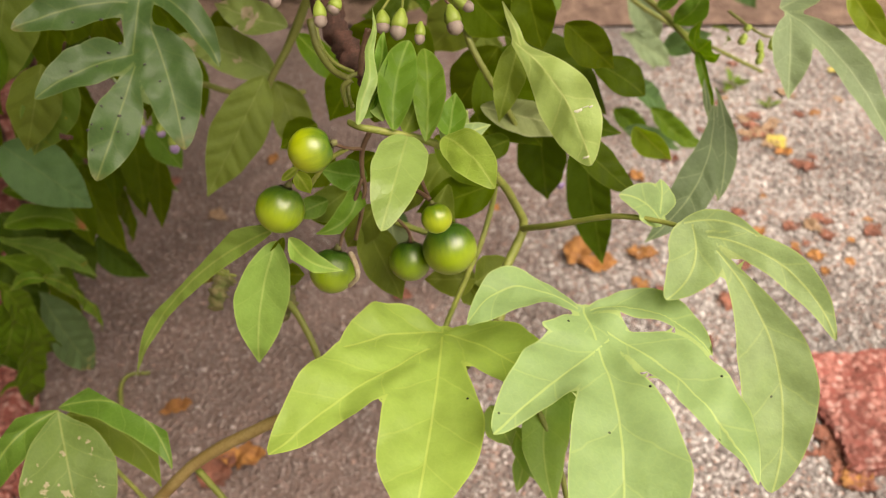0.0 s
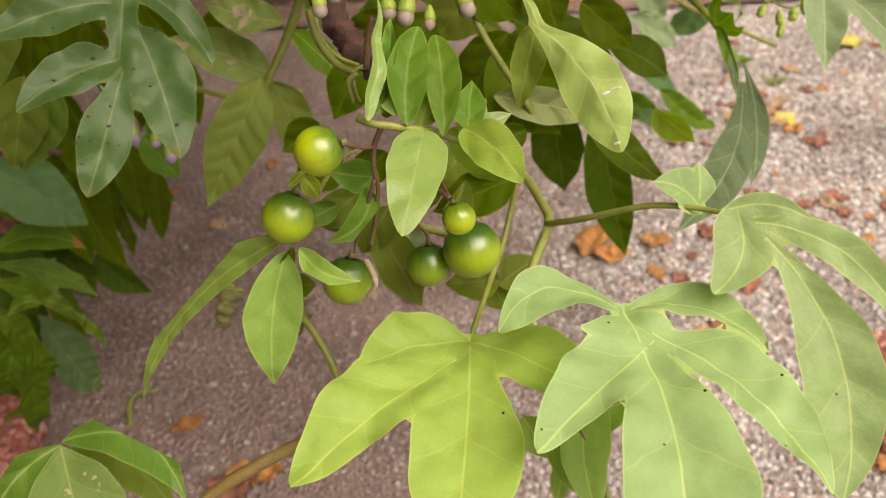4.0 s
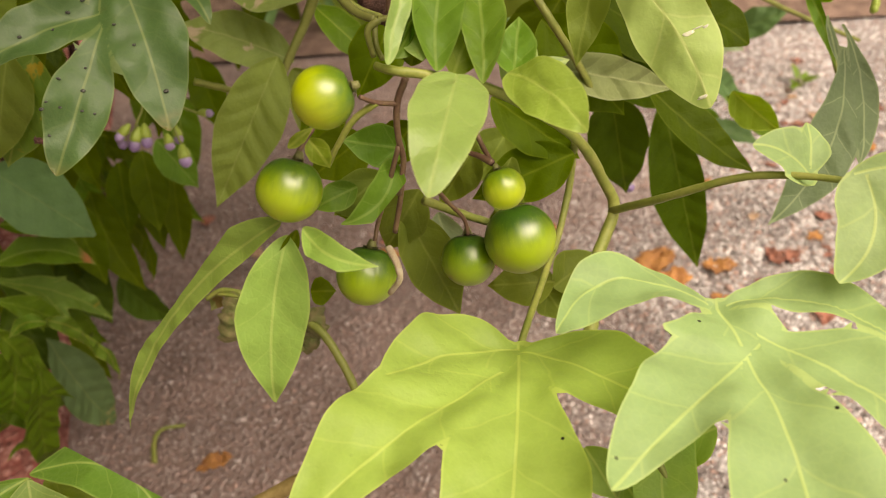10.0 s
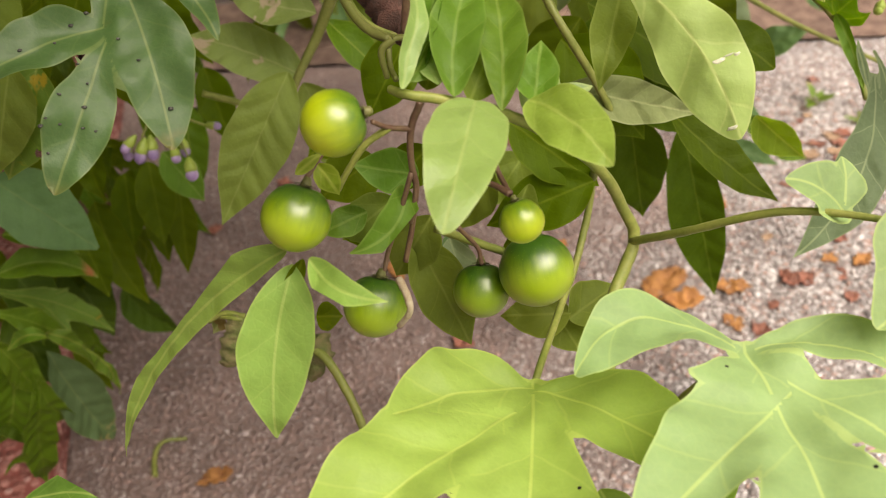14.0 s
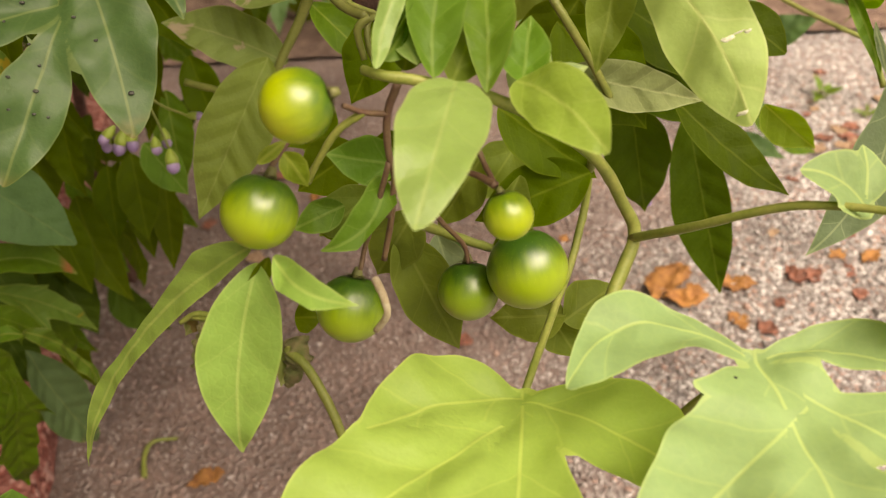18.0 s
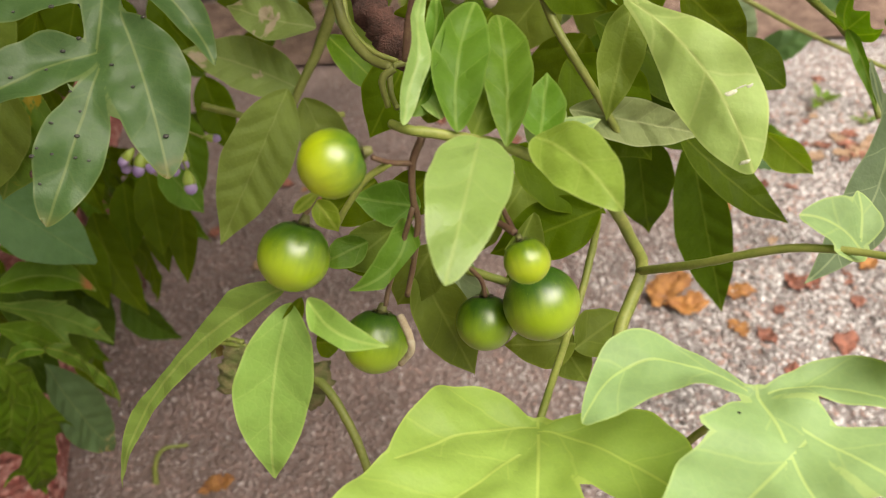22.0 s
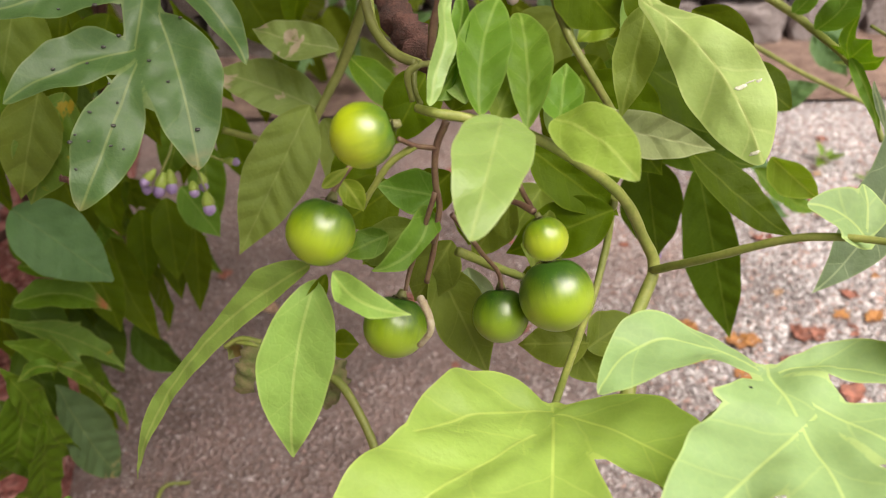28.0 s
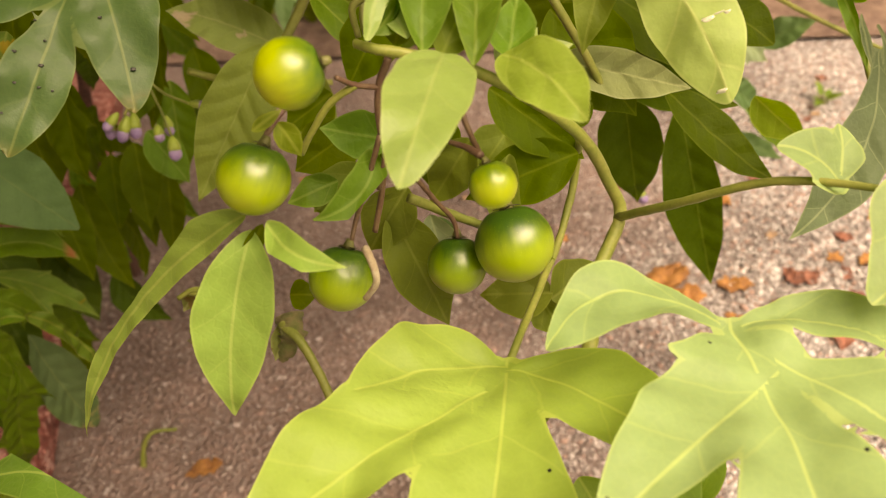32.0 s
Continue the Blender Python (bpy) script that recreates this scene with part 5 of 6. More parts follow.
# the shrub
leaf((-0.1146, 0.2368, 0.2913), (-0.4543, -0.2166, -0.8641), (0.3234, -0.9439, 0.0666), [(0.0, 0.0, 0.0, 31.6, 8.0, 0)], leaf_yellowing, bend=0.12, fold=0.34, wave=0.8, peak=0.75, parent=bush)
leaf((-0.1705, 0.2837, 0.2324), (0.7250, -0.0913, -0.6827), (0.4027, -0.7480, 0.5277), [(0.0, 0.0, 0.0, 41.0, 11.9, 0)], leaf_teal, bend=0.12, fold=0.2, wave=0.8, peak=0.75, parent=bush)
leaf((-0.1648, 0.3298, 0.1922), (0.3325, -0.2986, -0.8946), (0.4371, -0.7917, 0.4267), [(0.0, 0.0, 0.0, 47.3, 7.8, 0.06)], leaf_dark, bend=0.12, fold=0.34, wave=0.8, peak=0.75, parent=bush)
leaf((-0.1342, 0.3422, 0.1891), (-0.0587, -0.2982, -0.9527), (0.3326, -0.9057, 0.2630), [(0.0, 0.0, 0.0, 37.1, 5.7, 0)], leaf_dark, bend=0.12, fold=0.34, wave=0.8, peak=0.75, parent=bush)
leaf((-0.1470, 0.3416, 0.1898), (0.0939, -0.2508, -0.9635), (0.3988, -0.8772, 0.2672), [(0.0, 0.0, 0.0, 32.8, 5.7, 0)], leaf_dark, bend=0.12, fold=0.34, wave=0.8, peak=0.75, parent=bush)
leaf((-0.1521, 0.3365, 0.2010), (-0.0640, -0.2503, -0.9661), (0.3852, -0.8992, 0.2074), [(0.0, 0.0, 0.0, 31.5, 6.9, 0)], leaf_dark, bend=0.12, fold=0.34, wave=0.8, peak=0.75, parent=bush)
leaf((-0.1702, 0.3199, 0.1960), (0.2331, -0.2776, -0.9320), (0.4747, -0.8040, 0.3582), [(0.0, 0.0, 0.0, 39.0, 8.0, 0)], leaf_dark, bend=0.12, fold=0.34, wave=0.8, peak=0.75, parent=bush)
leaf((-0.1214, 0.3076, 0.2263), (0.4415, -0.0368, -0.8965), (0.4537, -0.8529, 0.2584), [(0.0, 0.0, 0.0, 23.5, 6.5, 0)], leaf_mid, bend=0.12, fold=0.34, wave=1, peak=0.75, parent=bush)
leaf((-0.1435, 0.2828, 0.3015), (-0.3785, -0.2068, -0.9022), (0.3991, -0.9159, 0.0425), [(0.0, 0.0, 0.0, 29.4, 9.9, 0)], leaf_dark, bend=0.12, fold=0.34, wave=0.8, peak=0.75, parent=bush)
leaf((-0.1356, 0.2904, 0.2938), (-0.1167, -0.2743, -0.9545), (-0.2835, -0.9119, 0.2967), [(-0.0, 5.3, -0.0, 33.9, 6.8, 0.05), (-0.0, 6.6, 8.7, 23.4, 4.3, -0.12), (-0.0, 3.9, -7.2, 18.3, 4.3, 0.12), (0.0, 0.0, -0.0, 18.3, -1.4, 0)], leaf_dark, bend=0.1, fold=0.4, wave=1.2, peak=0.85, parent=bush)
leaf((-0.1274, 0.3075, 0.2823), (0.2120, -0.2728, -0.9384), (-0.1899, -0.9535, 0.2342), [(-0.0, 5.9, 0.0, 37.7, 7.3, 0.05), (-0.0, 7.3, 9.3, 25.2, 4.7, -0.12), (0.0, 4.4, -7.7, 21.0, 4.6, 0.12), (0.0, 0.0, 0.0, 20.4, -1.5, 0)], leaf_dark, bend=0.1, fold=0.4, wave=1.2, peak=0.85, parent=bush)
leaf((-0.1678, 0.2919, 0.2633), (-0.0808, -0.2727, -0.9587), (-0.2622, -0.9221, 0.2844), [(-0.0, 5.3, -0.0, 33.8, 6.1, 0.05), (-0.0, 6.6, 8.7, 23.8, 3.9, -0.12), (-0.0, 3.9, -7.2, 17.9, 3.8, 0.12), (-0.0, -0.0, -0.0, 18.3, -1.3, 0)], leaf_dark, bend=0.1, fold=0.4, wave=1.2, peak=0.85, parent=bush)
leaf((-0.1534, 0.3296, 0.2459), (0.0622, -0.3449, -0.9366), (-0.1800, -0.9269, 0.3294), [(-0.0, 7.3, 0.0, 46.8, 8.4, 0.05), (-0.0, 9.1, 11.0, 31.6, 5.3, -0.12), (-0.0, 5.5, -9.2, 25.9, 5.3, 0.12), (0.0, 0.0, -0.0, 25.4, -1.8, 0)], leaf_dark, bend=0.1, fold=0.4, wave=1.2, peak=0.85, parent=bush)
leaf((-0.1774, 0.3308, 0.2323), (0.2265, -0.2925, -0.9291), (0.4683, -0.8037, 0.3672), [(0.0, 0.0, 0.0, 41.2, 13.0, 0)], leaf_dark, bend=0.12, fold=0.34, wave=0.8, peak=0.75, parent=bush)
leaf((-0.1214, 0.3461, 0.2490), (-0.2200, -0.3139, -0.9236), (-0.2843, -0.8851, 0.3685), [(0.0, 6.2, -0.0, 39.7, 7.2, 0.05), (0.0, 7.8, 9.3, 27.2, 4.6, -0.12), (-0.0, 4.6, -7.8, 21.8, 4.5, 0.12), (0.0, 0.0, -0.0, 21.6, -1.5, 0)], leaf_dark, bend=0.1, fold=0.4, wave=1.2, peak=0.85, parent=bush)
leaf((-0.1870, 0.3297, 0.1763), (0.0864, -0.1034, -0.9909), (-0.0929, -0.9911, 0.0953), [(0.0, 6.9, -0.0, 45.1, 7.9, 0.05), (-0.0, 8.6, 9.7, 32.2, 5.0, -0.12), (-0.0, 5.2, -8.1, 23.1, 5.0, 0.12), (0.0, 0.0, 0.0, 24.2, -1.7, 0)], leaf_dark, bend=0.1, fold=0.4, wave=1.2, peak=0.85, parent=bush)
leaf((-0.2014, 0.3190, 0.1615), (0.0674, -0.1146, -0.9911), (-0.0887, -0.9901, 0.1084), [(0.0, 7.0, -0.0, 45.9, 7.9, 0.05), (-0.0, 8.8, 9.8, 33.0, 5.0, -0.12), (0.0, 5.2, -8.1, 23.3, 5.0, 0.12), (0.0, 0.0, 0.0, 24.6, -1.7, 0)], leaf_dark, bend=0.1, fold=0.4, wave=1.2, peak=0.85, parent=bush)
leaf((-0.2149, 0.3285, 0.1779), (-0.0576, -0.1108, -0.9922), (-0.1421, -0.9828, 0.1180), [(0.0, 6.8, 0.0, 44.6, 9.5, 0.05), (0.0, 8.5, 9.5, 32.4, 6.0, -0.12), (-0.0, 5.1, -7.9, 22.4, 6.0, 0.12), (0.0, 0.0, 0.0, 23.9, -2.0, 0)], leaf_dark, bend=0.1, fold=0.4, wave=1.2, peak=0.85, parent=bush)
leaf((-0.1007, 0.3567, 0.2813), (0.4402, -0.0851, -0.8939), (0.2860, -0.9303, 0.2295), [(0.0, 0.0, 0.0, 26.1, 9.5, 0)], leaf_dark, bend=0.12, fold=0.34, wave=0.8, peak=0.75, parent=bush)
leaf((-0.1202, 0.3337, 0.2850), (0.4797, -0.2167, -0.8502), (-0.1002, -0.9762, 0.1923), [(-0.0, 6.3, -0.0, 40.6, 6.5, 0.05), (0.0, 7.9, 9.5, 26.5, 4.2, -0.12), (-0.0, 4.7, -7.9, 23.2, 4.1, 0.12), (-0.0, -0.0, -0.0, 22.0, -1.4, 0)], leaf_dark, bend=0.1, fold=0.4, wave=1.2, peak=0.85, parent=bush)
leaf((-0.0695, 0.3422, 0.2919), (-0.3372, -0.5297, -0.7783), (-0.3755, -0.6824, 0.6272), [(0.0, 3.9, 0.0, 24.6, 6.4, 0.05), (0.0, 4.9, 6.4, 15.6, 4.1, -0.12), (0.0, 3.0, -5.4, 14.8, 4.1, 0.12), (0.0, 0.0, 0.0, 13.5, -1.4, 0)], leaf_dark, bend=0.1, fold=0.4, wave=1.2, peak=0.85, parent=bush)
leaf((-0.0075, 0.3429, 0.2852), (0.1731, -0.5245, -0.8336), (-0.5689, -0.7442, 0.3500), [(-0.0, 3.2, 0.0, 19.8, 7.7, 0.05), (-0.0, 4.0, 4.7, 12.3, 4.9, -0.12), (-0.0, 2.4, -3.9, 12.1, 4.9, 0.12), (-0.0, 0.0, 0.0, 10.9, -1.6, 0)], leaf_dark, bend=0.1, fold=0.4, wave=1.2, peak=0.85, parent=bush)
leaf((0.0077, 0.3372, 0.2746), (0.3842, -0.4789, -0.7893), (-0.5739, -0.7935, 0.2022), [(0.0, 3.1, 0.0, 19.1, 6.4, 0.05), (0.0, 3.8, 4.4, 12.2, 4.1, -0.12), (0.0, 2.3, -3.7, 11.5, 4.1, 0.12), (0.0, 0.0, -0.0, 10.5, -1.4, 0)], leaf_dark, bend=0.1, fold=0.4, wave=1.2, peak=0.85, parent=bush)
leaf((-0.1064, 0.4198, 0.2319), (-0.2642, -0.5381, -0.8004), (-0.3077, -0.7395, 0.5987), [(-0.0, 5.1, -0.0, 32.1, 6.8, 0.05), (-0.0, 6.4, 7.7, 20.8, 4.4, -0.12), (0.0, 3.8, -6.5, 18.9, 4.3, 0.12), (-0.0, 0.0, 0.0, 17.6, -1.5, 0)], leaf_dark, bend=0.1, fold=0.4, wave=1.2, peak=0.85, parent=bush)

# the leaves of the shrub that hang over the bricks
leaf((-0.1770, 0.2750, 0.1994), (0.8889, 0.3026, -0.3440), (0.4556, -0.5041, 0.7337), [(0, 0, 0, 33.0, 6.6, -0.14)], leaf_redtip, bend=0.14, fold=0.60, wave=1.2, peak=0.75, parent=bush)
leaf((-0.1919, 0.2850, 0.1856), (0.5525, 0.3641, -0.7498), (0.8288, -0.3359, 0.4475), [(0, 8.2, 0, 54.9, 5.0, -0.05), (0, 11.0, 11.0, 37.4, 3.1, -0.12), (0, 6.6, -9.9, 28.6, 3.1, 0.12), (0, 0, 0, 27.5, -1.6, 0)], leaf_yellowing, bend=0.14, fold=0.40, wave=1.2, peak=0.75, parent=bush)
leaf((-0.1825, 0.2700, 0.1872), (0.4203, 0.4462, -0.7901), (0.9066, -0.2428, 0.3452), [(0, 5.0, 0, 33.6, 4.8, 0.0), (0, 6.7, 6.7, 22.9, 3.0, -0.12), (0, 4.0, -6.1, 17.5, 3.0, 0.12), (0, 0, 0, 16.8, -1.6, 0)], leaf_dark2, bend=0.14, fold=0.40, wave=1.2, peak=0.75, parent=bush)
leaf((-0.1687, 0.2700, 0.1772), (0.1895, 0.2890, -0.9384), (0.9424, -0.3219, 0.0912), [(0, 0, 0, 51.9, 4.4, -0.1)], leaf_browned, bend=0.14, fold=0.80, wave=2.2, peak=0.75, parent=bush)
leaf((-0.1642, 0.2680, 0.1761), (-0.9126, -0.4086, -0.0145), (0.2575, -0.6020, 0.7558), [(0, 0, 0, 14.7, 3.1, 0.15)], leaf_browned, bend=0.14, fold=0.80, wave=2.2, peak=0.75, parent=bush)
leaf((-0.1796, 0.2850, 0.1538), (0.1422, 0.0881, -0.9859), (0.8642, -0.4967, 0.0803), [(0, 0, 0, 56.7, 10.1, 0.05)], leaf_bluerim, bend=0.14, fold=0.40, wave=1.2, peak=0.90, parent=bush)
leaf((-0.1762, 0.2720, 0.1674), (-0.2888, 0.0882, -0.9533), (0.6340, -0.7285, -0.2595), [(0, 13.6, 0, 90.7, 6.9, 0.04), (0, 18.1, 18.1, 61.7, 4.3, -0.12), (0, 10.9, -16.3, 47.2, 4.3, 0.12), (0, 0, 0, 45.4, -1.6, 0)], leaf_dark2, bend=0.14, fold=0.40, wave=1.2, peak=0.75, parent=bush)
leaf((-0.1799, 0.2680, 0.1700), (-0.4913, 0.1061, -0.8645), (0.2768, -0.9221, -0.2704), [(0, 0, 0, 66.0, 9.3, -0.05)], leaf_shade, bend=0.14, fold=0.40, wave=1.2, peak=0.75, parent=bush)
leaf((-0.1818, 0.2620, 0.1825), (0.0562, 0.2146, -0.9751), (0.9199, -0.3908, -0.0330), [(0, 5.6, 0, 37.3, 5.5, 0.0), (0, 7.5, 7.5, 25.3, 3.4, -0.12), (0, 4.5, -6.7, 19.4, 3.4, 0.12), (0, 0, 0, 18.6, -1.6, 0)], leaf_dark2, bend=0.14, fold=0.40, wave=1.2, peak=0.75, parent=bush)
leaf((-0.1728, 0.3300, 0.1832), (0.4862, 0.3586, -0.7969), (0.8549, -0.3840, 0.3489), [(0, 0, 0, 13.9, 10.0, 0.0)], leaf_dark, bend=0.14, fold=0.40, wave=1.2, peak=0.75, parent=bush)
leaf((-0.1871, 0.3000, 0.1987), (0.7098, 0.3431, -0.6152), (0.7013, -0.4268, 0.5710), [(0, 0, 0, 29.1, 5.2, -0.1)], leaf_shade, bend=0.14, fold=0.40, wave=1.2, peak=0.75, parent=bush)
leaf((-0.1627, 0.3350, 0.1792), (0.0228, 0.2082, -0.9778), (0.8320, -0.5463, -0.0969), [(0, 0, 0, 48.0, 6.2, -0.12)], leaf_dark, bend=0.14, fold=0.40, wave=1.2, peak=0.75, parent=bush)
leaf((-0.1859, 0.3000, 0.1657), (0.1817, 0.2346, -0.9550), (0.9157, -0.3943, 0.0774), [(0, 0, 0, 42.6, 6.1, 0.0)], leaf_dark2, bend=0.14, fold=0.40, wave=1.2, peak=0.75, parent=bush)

# bluish leaves far behind
leaf((0.0984, 0.4400, 0.1735), (0.7916, 0.2299, -0.5662), (0.5480, -0.6770, 0.4913), [(0, 6.5, 0, 43.5, 6.6, 0.0), (0, 8.7, 8.7, 29.6, 4.1, -0.12), (0, 5.2, -7.8, 22.6, 4.1, 0.12), (0, 0, 0, 21.7, -1.6, 0)], leaf_teal, bend=0.14, fold=0.40, wave=1.2, peak=0.75, parent=bush)
leaf((0.1171, 0.4300, 0.1615), (0.8120, 0.0000, -0.5837), (0.3689, -0.7749, 0.5132), [(0, 0, 0, 44.3, 6.9, 0.1)], leaf_shade, bend=0.14, fold=0.40, wave=1.2, peak=0.75, parent=bush)
leaf((0.1067, 0.4400, 0.1414), (0.9243, 0.0000, -0.3816), (0.2760, -0.6907, 0.6684), [(0, 0, 0, 39.2, 6.0, 0.0)], leaf_teal, bend=0.14, fold=0.40, wave=1.2, peak=0.75, parent=bush)
leaf((0.1000, 0.4600, 0.1935), (0.7777, 0.2178, -0.5897), (0.5330, -0.7258, 0.4349), [(0, 6.9, 0, 45.9, 8.4, 0.0), (0, 9.2, 9.2, 31.2, 5.3, -0.12), (0, 5.5, -8.3, 23.9, 5.3, 0.12), (0, 0, 0, 23.0, -1.6, 0)], leaf_grey2, bend=0.14, fold=0.40, wave=1.2, peak=0.75, parent=bush)
leaf((0.1041, 0.4700, 0.2113), (0.6156, 0.0000, -0.7880), (0.3189, -0.9144, 0.2492), [(0, 0, 0, 38.0, 9.1, 0.0)], leaf_grey2, bend=0.14, fold=0.40, wave=1.2, peak=0.75, parent=bush)
leaf((0.1028, 0.4600, 0.1431), (0.7279, 0.0000, -0.6857), (0.3990, -0.8132, 0.4236), [(0, 0, 0, 35.9, 7.3, 0.0)], leaf_dark2, bend=0.14, fold=0.40, wave=1.2, peak=0.75, parent=bush)
leaf((0.0159, 0.4923, 0.2365), (0.7261, -0.3309, -0.6027), (-0.1311, -0.9271, 0.3511), [(0.0, 0.0, 0.0, 39.2, 13.4, 0)], leaf_teal, bend=0.12, fold=0.34, wave=0.8, peak=0.75, parent=bush)
leaf((0.1308, 0.4750, 0.1740), (0.8791, -0.1656, 0.4469), (-0.4230, -0.7032, 0.5715), [(0, 0, 0, 30.2, 7.9, 0.0)], leaf_teal, bend=0.14, fold=0.40, wave=1.2, peak=0.80, parent=bush)
leaf((-0.0215, 0.2874, 0.2011), (0.2197, -0.5168, -0.8275), (0.0513, -0.8409, 0.5388), [(0.0, 0.0, 0.0, 24.0, 5.4, 0)], leaf_teal, bend=0.12, fold=0.34, wave=0.8, peak=0.75, parent=bush)

# flower buds
bud((-0.0294, 0.1946, 0.3309), (-0.0287, 0.1905, 0.3260), 0.0016, bud_pale, vine)
bud((-0.0246, 0.1961, 0.3312), (-0.0265, 0.1934, 0.3280), 0.0017, bud_pale, vine)
bud((-0.0140, 0.1885, 0.3314), (-0.0138, 0.1850, 0.3272), 0.0017, bud_pale, vine)
bud((-0.0094, 0.1887, 0.3317), (-0.0107, 0.1840, 0.3261), 0.0018, bud_pale, vine)
bud((-0.0051, 0.1868, 0.3294), (-0.0055, 0.1833, 0.3253), 0.0012, bud_pale, vine)
bud((0.0014, 0.1893, 0.3324), (0.0033, 0.1848, 0.3270), 0.0019, bud_pale, vine)
bud((0.0021, 0.1932, 0.3324), (0.0071, 0.1913, 0.3301), 0.0014, bud_pale, vine)
bud((-0.0400, 0.2017, 0.3316), (-0.0407, 0.1982, 0.3275), 0.0015, bud_pale, vine)
stalk("flower_stalk", [(-0.0085, 0.1998, 0.3372), (-0.0111, 0.1945, 0.3339), (-0.0140, 0.1885, 0.3314)], 0.0004, 0.0003, stem_green, vine)
stalk("flower_stalk", [(-0.0085, 0.1998, 0.3372), (-0.0091, 0.1945, 0.3339), (-0.0094, 0.1887, 0.3317)], 0.0004, 0.0003, stem_green, vine)
stalk("flower_stalk", [(-0.0085, 0.1998, 0.3372), (-0.0032, 0.1954, 0.3350), (0.0014, 0.1893, 0.3324)], 0.0004, 0.0003, stalk_red, vine)
stalk("flower_stalk", [(-0.0192, 0.1990, 0.3362), (-0.0231, 0.1973, 0.3341), (-0.0245, 0.1951, 0.3316)], 0.0004, 0.0003, stem_green, vine)
stalk("flower_stalk", [(-0.0192, 0.1990, 0.3362), (-0.0271, 0.1973, 0.3341), (-0.0294, 0.1946, 0.3309)], 0.0004, 0.0003, stem_green, vine)
bud((-0.1244, 0.2974, 0.2386), (-0.1293, 0.2940, 0.2340), 0.0017, bud_violet, bush)
bud((-0.1219, 0.2979, 0.2371), (-0.1244, 0.2931, 0.2300), 0.0021, bud_violet, bush)
bud((-0.1204, 0.2993, 0.2374), (-0.1196, 0.2947, 0.2301), 0.0019, bud_violet, bush)
bud((-0.1128, 0.2976, 0.2337), (-0.1119, 0.2945, 0.2288), 0.0017, bud_violet, bush)
bud((-0.1074, 0.2940, 0.2312), (-0.1062, 0.2897, 0.2244), 0.0021, bud_violet, bush)
bud((-0.1030, 0.3044, 0.2375), (-0.0972, 0.3043, 0.2367), 0.0014, bud_violet, bush)
bud((-0.1109, 0.3019, 0.2346), (-0.1097, 0.2983, 0.2289), 0.0016, bud_violet, bush)
bud((-0.1303, 0.3005, 0.2349), (-0.1291, 0.2969, 0.2291), 0.0017, bud_violet, bush)
stalk("flower_stalk", [(-0.1192, 0.3094, 0.2474), (-0.1202, 0.3025, 0.2422), (-0.1229, 0.2978, 0.2372)], 0.0005, 0.0004, stem_green, bush)
stalk("flower_stalk", [(-0.1192, 0.3094, 0.2474), (-0.1126, 0.3018, 0.2402), (-0.1074, 0.2940, 0.2312)], 0.0005, 0.0004, stem_green, bush)
stalk("flower_stalk", [(-0.1192, 0.3094, 0.2474), (-0.1117, 0.3061, 0.2412), (-0.1030, 0.3044, 0.2375)], 0.0005, 0.0004, stem_green, bush)
bud((0.0597, 0.3807, 0.1508), (0.0634, 0.3767, 0.1440), 0.0023, bud_violet, bush)
bud((0.1146, 0.3052, 0.2683), (0.1124, 0.3024, 0.2650), 0.0015, bud_green, vine)
bud((0.1199, 0.3038, 0.2666), (0.1199, 0.3004, 0.2625), 0.0015, bud_green, vine)
bud((0.1253, 0.3045, 0.2674), (0.1242, 0.3011, 0.2634), 0.0017, bud_green, vine)
bud((0.1167, 0.3073, 0.2707), (0.1141, 0.3059, 0.2691), 0.0013, bud_green, vine)
bud((0.1285, 0.3059, 0.2691), (0.1295, 0.3024, 0.2650), 0.0015, bud_green, vine)
bud((0.1210, 0.3011, 0.2634), (0.1189, 0.2976, 0.2593), 0.0013, bud_green, vine)
stalk("flower_stalk", [(0.1098, 0.3154, 0.2726), (0.1174, 0.3084, 0.2690), (0.1231, 0.3045, 0.2674), (0.1295, 0.3052, 0.2683)], 0.0006, 0.0004, stem_green, vine)
stalk("dry_petal", [(-0.0219, 0.1575, 0.2846), (-0.0205, 0.1546, 0.2835), (-0.0202, 0.1538, 0.2805), (-0.0224, 0.1547, 0.2766)], 0.0007, 0.0005, dry_petal, vine)

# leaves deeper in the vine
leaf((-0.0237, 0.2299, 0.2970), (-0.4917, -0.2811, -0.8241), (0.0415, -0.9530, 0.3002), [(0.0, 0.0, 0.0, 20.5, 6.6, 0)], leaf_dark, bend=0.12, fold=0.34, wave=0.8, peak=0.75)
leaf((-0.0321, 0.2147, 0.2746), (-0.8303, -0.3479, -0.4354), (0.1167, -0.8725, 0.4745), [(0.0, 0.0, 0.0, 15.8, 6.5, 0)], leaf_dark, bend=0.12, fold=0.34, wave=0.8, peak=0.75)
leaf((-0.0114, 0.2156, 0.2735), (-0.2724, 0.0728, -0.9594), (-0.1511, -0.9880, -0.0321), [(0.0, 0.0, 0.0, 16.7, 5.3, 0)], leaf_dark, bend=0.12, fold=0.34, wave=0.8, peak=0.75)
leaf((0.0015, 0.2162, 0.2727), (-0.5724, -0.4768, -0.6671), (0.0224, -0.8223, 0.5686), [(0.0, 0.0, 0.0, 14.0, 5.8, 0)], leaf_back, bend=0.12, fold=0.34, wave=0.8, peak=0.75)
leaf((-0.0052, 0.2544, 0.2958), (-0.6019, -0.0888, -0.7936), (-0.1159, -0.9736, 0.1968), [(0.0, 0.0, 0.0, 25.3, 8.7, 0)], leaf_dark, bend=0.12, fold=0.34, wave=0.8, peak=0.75)
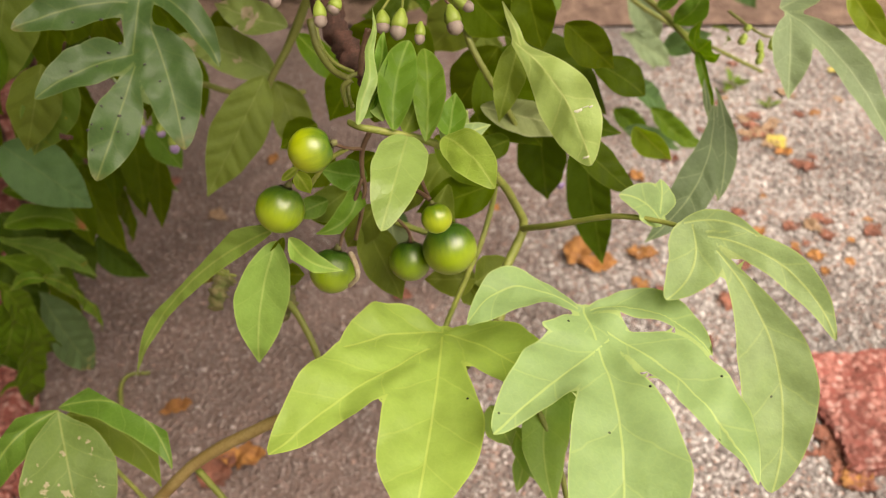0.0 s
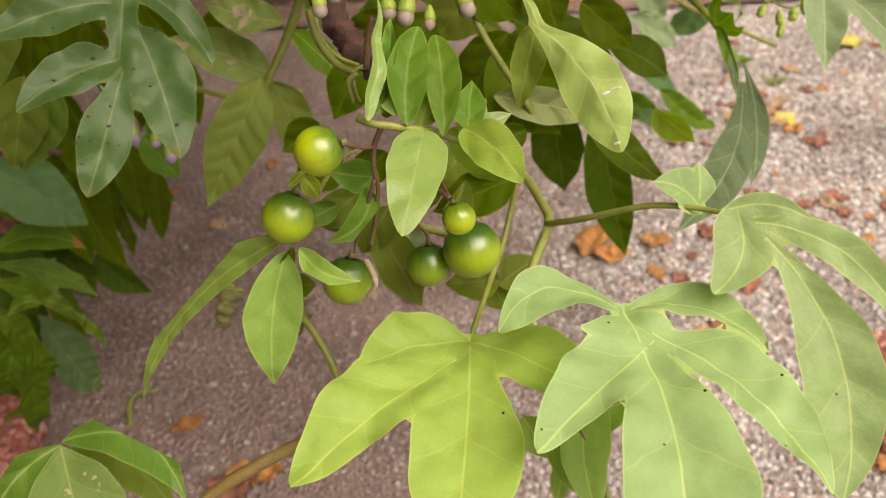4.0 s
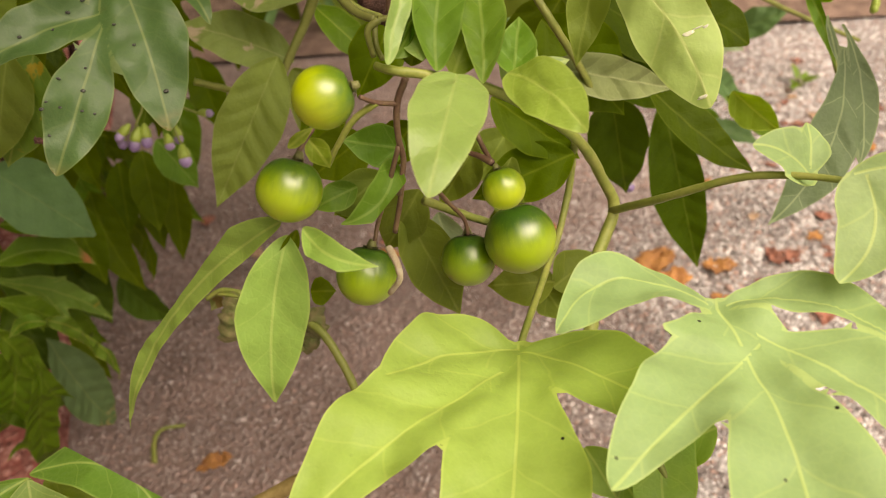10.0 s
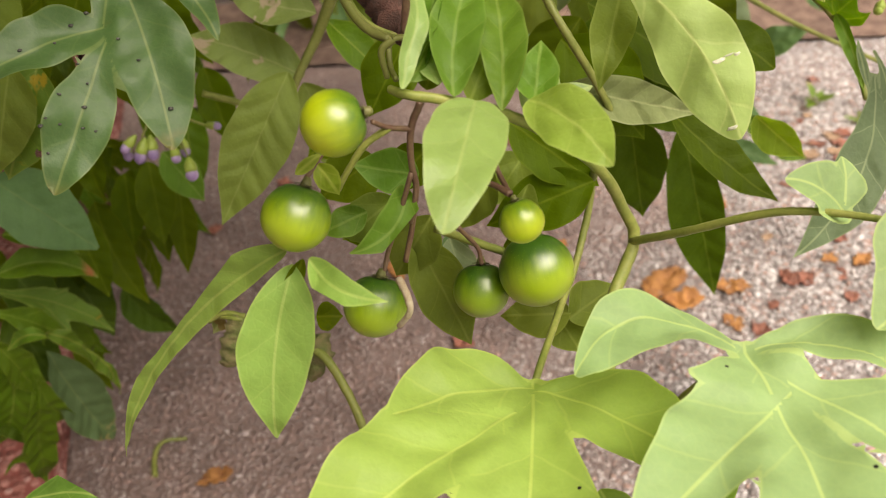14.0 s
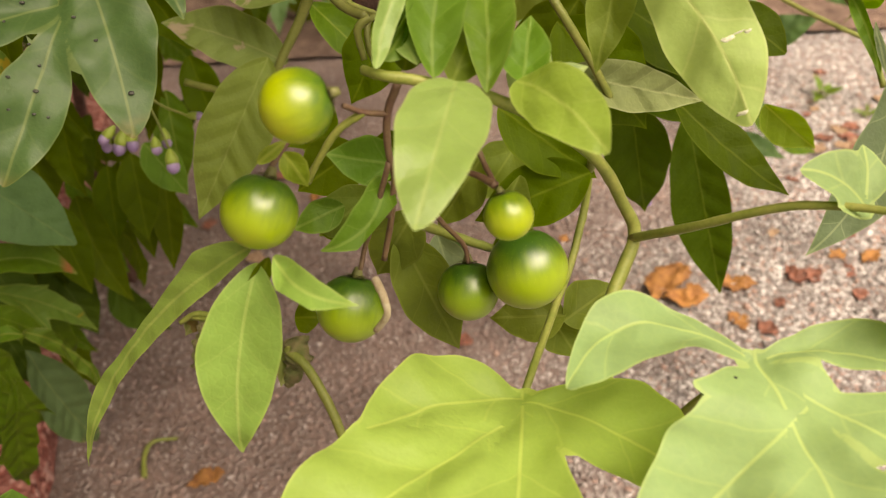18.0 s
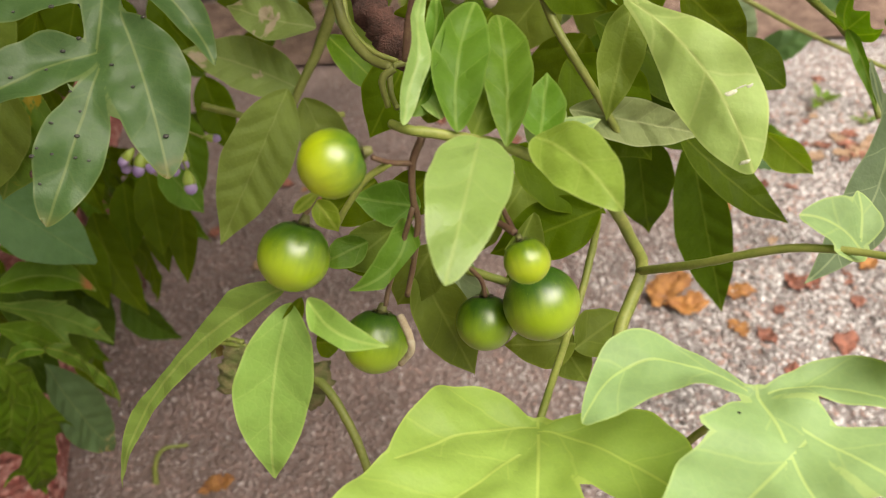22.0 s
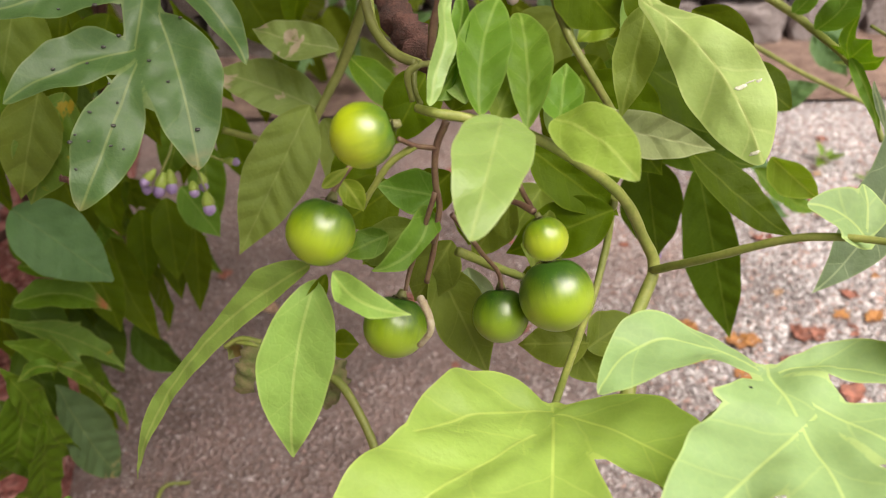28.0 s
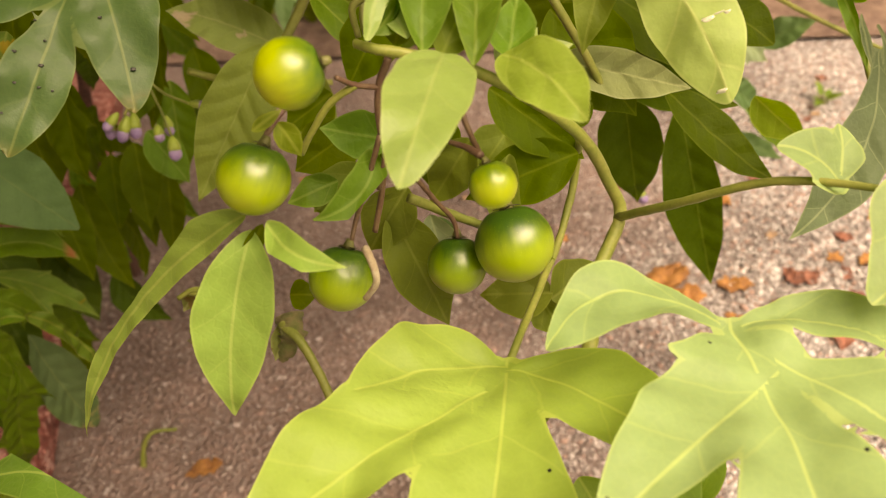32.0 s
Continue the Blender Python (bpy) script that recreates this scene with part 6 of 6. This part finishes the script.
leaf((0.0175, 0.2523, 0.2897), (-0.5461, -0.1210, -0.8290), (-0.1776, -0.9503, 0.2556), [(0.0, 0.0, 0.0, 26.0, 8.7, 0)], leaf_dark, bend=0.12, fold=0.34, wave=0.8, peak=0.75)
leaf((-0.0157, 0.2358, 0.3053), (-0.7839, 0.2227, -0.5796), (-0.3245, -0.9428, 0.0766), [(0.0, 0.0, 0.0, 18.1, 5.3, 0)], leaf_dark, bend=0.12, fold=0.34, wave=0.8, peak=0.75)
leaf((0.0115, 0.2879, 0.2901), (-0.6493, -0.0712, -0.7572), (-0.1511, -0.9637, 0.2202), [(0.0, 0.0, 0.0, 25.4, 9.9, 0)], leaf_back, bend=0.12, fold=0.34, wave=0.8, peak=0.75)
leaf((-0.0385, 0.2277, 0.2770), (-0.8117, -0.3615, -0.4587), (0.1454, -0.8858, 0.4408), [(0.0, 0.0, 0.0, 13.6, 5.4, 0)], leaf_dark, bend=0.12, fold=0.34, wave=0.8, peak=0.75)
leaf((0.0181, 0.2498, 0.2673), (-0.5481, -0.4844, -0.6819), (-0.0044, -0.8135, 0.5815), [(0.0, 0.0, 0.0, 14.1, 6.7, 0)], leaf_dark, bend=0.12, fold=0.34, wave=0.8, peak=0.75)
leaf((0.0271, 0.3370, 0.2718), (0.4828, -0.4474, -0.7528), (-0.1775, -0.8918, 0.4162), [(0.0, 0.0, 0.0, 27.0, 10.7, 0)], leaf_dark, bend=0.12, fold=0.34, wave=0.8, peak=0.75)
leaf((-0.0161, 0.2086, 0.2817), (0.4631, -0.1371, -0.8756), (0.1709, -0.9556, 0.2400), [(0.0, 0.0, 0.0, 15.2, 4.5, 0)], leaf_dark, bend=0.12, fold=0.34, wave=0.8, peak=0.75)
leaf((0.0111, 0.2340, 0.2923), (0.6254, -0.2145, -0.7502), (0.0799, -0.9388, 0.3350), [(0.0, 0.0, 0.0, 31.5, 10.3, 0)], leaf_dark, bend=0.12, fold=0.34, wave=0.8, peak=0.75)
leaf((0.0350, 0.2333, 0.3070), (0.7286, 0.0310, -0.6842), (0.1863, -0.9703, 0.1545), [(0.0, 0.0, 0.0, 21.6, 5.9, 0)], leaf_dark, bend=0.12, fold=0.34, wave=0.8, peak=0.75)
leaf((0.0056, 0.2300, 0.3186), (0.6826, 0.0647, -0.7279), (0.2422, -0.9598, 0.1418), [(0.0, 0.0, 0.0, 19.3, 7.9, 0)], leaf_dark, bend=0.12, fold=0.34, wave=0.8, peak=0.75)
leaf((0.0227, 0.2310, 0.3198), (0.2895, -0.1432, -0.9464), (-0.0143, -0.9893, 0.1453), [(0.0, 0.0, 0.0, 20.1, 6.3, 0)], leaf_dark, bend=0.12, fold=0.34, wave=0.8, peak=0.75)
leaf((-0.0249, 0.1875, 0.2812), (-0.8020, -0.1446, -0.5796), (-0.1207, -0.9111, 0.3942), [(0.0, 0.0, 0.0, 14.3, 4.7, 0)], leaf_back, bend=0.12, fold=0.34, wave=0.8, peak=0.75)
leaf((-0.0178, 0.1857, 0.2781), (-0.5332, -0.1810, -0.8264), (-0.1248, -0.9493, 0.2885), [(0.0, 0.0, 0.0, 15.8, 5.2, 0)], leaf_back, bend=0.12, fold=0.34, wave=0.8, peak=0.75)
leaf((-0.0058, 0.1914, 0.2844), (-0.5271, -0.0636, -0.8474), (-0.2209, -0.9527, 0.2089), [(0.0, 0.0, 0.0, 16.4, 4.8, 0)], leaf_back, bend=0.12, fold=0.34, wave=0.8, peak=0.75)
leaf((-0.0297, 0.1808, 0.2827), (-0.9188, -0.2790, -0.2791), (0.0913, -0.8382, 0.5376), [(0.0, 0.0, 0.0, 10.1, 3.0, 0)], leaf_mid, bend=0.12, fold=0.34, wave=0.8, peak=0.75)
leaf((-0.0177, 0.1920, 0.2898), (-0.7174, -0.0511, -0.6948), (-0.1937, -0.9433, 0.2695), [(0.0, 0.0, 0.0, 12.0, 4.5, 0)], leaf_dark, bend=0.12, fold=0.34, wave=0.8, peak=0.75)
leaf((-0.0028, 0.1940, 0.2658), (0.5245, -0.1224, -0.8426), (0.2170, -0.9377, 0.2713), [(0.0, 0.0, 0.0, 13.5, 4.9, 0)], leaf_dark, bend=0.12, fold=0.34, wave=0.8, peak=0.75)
leaf((0.2528, 0.7533, 0.1125), (0.6052, -0.3970, -0.6900), (-0.2862, -0.9173, 0.2768), [(0.0, 0.0, 0.0, 44.8, 12.1, 0)], leaf_teal, bend=0.12, fold=0.34, wave=0.8, peak=0.75, parent=bush)
leaf((0.2571, 0.7459, 0.1005), (0.6410, 0.4521, 0.6203), (-0.0802, -0.7643, 0.6399), [(0.0, 0.0, 0.0, 29.9, 11.2, 0)], leaf_teal, bend=0.12, fold=0.34, wave=0.8, peak=0.75, parent=bush)
leaf((0.1648, 0.7596, 0.1331), (0.5342, -0.4279, -0.7290), (-0.2522, -0.9038, 0.3457), [(0.0, 0.0, 0.0, 33.6, 14.0, 0)], leaf_teal, bend=0.12, fold=0.34, wave=0.8, peak=0.75, parent=bush)
leaf((-0.1095, 0.1858, 0.3442), (0.7456, -0.4227, -0.5152), (0.0860, -0.7057, 0.7033), [(0.0, 0.0, 0.0, 14.3, 4.4, 0)], leaf_pale, bend=0.12, fold=0.34, wave=0.8, peak=0.75, parent=bush)
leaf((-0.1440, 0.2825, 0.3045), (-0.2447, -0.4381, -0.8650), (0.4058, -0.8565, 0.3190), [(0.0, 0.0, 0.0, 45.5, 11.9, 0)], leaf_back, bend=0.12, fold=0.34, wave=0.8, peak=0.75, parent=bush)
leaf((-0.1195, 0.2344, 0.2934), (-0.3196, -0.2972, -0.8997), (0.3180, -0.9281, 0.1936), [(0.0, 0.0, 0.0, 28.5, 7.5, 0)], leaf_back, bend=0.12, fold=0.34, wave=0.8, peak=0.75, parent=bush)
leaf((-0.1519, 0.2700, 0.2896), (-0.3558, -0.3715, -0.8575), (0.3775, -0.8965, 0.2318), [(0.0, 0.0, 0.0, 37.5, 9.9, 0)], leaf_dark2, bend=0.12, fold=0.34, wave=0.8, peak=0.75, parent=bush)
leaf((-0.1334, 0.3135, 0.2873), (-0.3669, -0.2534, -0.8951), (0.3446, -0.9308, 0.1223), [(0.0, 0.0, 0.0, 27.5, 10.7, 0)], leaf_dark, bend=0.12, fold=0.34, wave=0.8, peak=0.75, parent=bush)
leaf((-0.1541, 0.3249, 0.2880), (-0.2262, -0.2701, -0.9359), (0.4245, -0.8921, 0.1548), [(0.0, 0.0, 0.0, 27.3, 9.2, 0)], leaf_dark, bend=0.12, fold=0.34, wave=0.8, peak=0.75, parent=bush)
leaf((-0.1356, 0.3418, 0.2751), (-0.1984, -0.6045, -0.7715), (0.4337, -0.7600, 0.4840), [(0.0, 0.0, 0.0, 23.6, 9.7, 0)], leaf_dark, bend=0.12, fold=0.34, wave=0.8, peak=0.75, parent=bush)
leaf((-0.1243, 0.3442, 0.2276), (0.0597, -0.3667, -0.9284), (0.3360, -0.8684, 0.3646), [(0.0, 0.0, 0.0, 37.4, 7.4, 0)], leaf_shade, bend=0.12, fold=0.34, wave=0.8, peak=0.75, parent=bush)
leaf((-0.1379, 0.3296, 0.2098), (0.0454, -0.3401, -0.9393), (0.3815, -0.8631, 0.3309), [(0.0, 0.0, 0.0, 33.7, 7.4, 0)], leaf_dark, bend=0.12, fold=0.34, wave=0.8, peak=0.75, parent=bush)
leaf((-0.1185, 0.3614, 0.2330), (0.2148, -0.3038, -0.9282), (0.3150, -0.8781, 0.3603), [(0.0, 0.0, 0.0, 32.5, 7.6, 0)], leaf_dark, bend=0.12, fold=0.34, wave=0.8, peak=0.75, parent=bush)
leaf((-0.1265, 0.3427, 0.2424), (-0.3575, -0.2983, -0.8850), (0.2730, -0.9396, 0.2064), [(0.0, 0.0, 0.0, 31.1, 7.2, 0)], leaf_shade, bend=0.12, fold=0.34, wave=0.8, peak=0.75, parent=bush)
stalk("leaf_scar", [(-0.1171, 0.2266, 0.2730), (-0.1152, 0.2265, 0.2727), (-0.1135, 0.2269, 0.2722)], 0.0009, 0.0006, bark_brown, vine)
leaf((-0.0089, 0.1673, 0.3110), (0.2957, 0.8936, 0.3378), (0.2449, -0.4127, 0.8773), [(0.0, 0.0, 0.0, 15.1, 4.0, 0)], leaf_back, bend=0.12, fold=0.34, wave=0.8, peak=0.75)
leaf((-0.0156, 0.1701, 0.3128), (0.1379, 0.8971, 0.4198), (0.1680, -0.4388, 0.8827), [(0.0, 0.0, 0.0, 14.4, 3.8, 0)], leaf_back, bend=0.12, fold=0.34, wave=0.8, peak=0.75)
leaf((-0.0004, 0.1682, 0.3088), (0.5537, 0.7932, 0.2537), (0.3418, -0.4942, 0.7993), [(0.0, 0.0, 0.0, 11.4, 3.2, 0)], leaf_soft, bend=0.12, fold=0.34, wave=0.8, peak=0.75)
# inner leaves whose dark colour stands for shade deep in the shrub
leaf((-0.1988, 0.3003, 0.1612), (0.3881, -0.2833, -0.8770), (0.5490, -0.6933, 0.4669), [(0.0, 0.0, 0.0, 35.4, 9.8, 0)], leaf_shade_dark, bend=0.12, fold=0.34, wave=0.8, peak=0.75, parent=bush)
leaf((-0.1860, 0.3283, 0.1636), (0.4175, -0.2866, -0.8623), (0.4858, -0.7316, 0.4783), [(0.0, 0.0, 0.0, 37.2, 10.4, 0)], leaf_shade_dark, bend=0.12, fold=0.34, wave=0.8, peak=0.75, parent=bush)
leaf((-0.2003, 0.3123, 0.1771), (0.5181, -0.2313, -0.8234), (0.5100, -0.6894, 0.5145), [(0.0, 0.0, 0.0, 35.3, 9.8, 0)], leaf_shade_dark, bend=0.12, fold=0.34, wave=0.8, peak=0.75, parent=bush)
leaf((-0.2025, 0.2797, 0.1511), (0.2956, -0.3151, -0.9018), (0.5864, -0.6854, 0.4317), [(0.0, 0.0, 0.0, 36.0, 9.6, 0)], leaf_shade_dark, bend=0.12, fold=0.34, wave=0.8, peak=0.75, parent=bush)
leaf((0.0266, 0.2985, 0.2861), (-0.7852, -0.2561, -0.5638), (0.0056, -0.9133, 0.4072), [(0.0, 0.0, 0.0, 13.9, 5.1, 0)], leaf_young, bend=0.12, fold=0.34, wave=0.8, peak=0.75)
leaf((0.0201, 0.3081, 0.2833), (-0.4267, -0.4124, -0.8049), (-0.0203, -0.8854, 0.4645), [(0.0, 0.0, 0.0, 16.8, 4.6, 0)], leaf_grey2, bend=0.12, fold=0.34, wave=0.8, peak=0.75)

twig = stalk("dry_stalk", [(-0.1971, 0.3475, 0.0014), (-0.2001, 0.3600, 0.0040), (-0.1975, 0.3689, 0.0050), (-0.1865, 0.3743, 0.0014)], 0.0016, 0.0009, stem_green, None)
tagged(twig, "thin dry yellowish stalk lying on the concrete", "stalk")
weed((0.275, 0.735, 0.0), 0.030, 5)
weed((0.30, 0.70, 0.0), 0.020, 7)
# ---- the shrub's woody stems, the leaves inside it and an added canopy out of view ----
for i, (x, y, tx, ty, tz) in enumerate(((-0.30, 0.50, -0.22, 0.36, 0.36), (-0.26, 0.52, -0.13, 0.42, 0.40), (-0.34, 0.48, -0.30, 0.34, 0.42), (-0.30, 0.55, -0.06, 0.50, 0.46), (-0.33, 0.44, -0.20, 0.33, 0.20))):
    stalk("woody_stem", [(x, y, -0.01), (x * 0.9 + tx * 0.1, y * 0.9 + ty * 0.1, tz * 0.35), (x * 0.45 + tx * 0.55, y * 0.45 + ty * 0.55, tz * 0.75), (tx, ty, tz)], 0.004, 0.0015, bark_brown, bush)


def fill_leaves(seed, many, lo, hi, mats, parent, out=(0.3, -1.0, 0.35), big=1.0, joined=False):
    """Leaves inside a plant or in the added canopy, hanging and turned outward, on a few shared blades."""
    rng = random.Random(seed)
    shapes = [[(0, 0, 0, 42, 10, 0.06)], [(0, 0, 0, 50, 13, -0.05)], [(0, 0, 0, 36, 8, 0.1)],
              [(0, 2, 0, 56, 8.5, 0.04), (0, 8, 13, 36, 5, -0.12), (0, 5, -11, 32, 5, 0.12)]]
    made, heap = {}, {}
    for i in range(many):
        at = Vector([rng.uniform(a, b) for a, b in zip(lo, hi)])
        j, mat = rng.choice((0, 1, 2, 3, 3)), rng.choice(mats)
        if (j, mat) not in made:
            ob = leaf((0, 0, 0), (0, 1, 0), (0, 0, 1), shapes[j], mat, bend=0.14, fold=0.3, wave=1.0, parent=parent)
            made[j, mat] = ob
        elif not joined:
            ob = new("leaf", made[j, mat].data)
            hang(ob, parent)
        axis = Vector((rng.gauss(0.25, 0.5), rng.gauss(-0.3, 0.45), rng.gauss(-0.75, 0.35))).normalized()
        face = Vector(out) + Vector([rng.gauss(0, 0.4) for _ in range(3)])
        face = (face - axis * face.dot(axis)).normalized()
        side = axis.cross(face)
        turn = Matrix((side, axis, face)).transposed()
        s = rng.uniform(0.7, 1.1) * big
        if joined:
            heap.setdefault(mat, []).append((made[j, mat].data, at, np.array(turn) * s))
            continue
        ob.rotation_mode = "QUATERNION"
        ob.rotation_quaternion = turn.to_quaternion()
        ob.location = at
        ob.scale = (s, s, s)
    for mat, pieces in heap.items():
        verts, faces, uv, start = [], [], [], 0
        for me, at, m in pieces:
            co = np.empty(len(me.vertices) * 3)
            me.vertices.foreach_get("co", co)
            verts.append(co.reshape(-1, 3) @ m.T + np.array(at))
            ids = np.empty(len(me.loops), int)
            me.loops.foreach_get("vertex_index", ids)
            faces.append(ids.reshape(-1, 4) + start)
            t = np.empty(len(me.loops) * 2)
            me.uv_layers["blade"].data.foreach_get("uv", t)
            uv.append(t.reshape(-1, 2))
            start += len(co) // 3
        tagged(link_mesh("foliage", np.vstack(verts), np.vstack(faces), mat, parent, uv=np.vstack(uv)), kind="stuff")
    if joined:
        for ob in made.values():
            bpy.data.objects.remove(ob)


# the darkest of these leaves paint the shaded gaps inside the shrub
fill_leaves(3, 150, (-0.40, 0.37, 0.08), (-0.17, 0.50, 0.40), (leaf_dark, leaf_dark2, leaf_shade_dark, leaf_shade), bush, (0.3, -1.0, 0.35), 0.85)
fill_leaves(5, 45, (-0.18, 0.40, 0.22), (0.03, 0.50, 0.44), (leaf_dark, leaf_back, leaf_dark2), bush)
# two unseen layers of big leaves overhead, added to shade the ground at left
fill_leaves(8, 600, (-0.55, 0.17, 0.51), (0.22, 0.72, 0.8), (leaf_shade_dark, leaf_shade_dark, leaf_dark), bush, (0.2, -0.1, 1.0), 2.3, True)
fill_leaves(9, 90, (-0.5, 0.02, 0.54), (-0.04, 0.2, 0.82), (leaf_shade_dark,), bush, (0.2, -0.1, 1.0), 2.3, True)
fill_leaves(12, 70, (-0.55, 0.86, 0.03), (0.02, 1.0, 0.22), (leaf_back, leaf_dark, leaf_teal), bush, (0.1, -1.0, 0.5), 1.3, True)
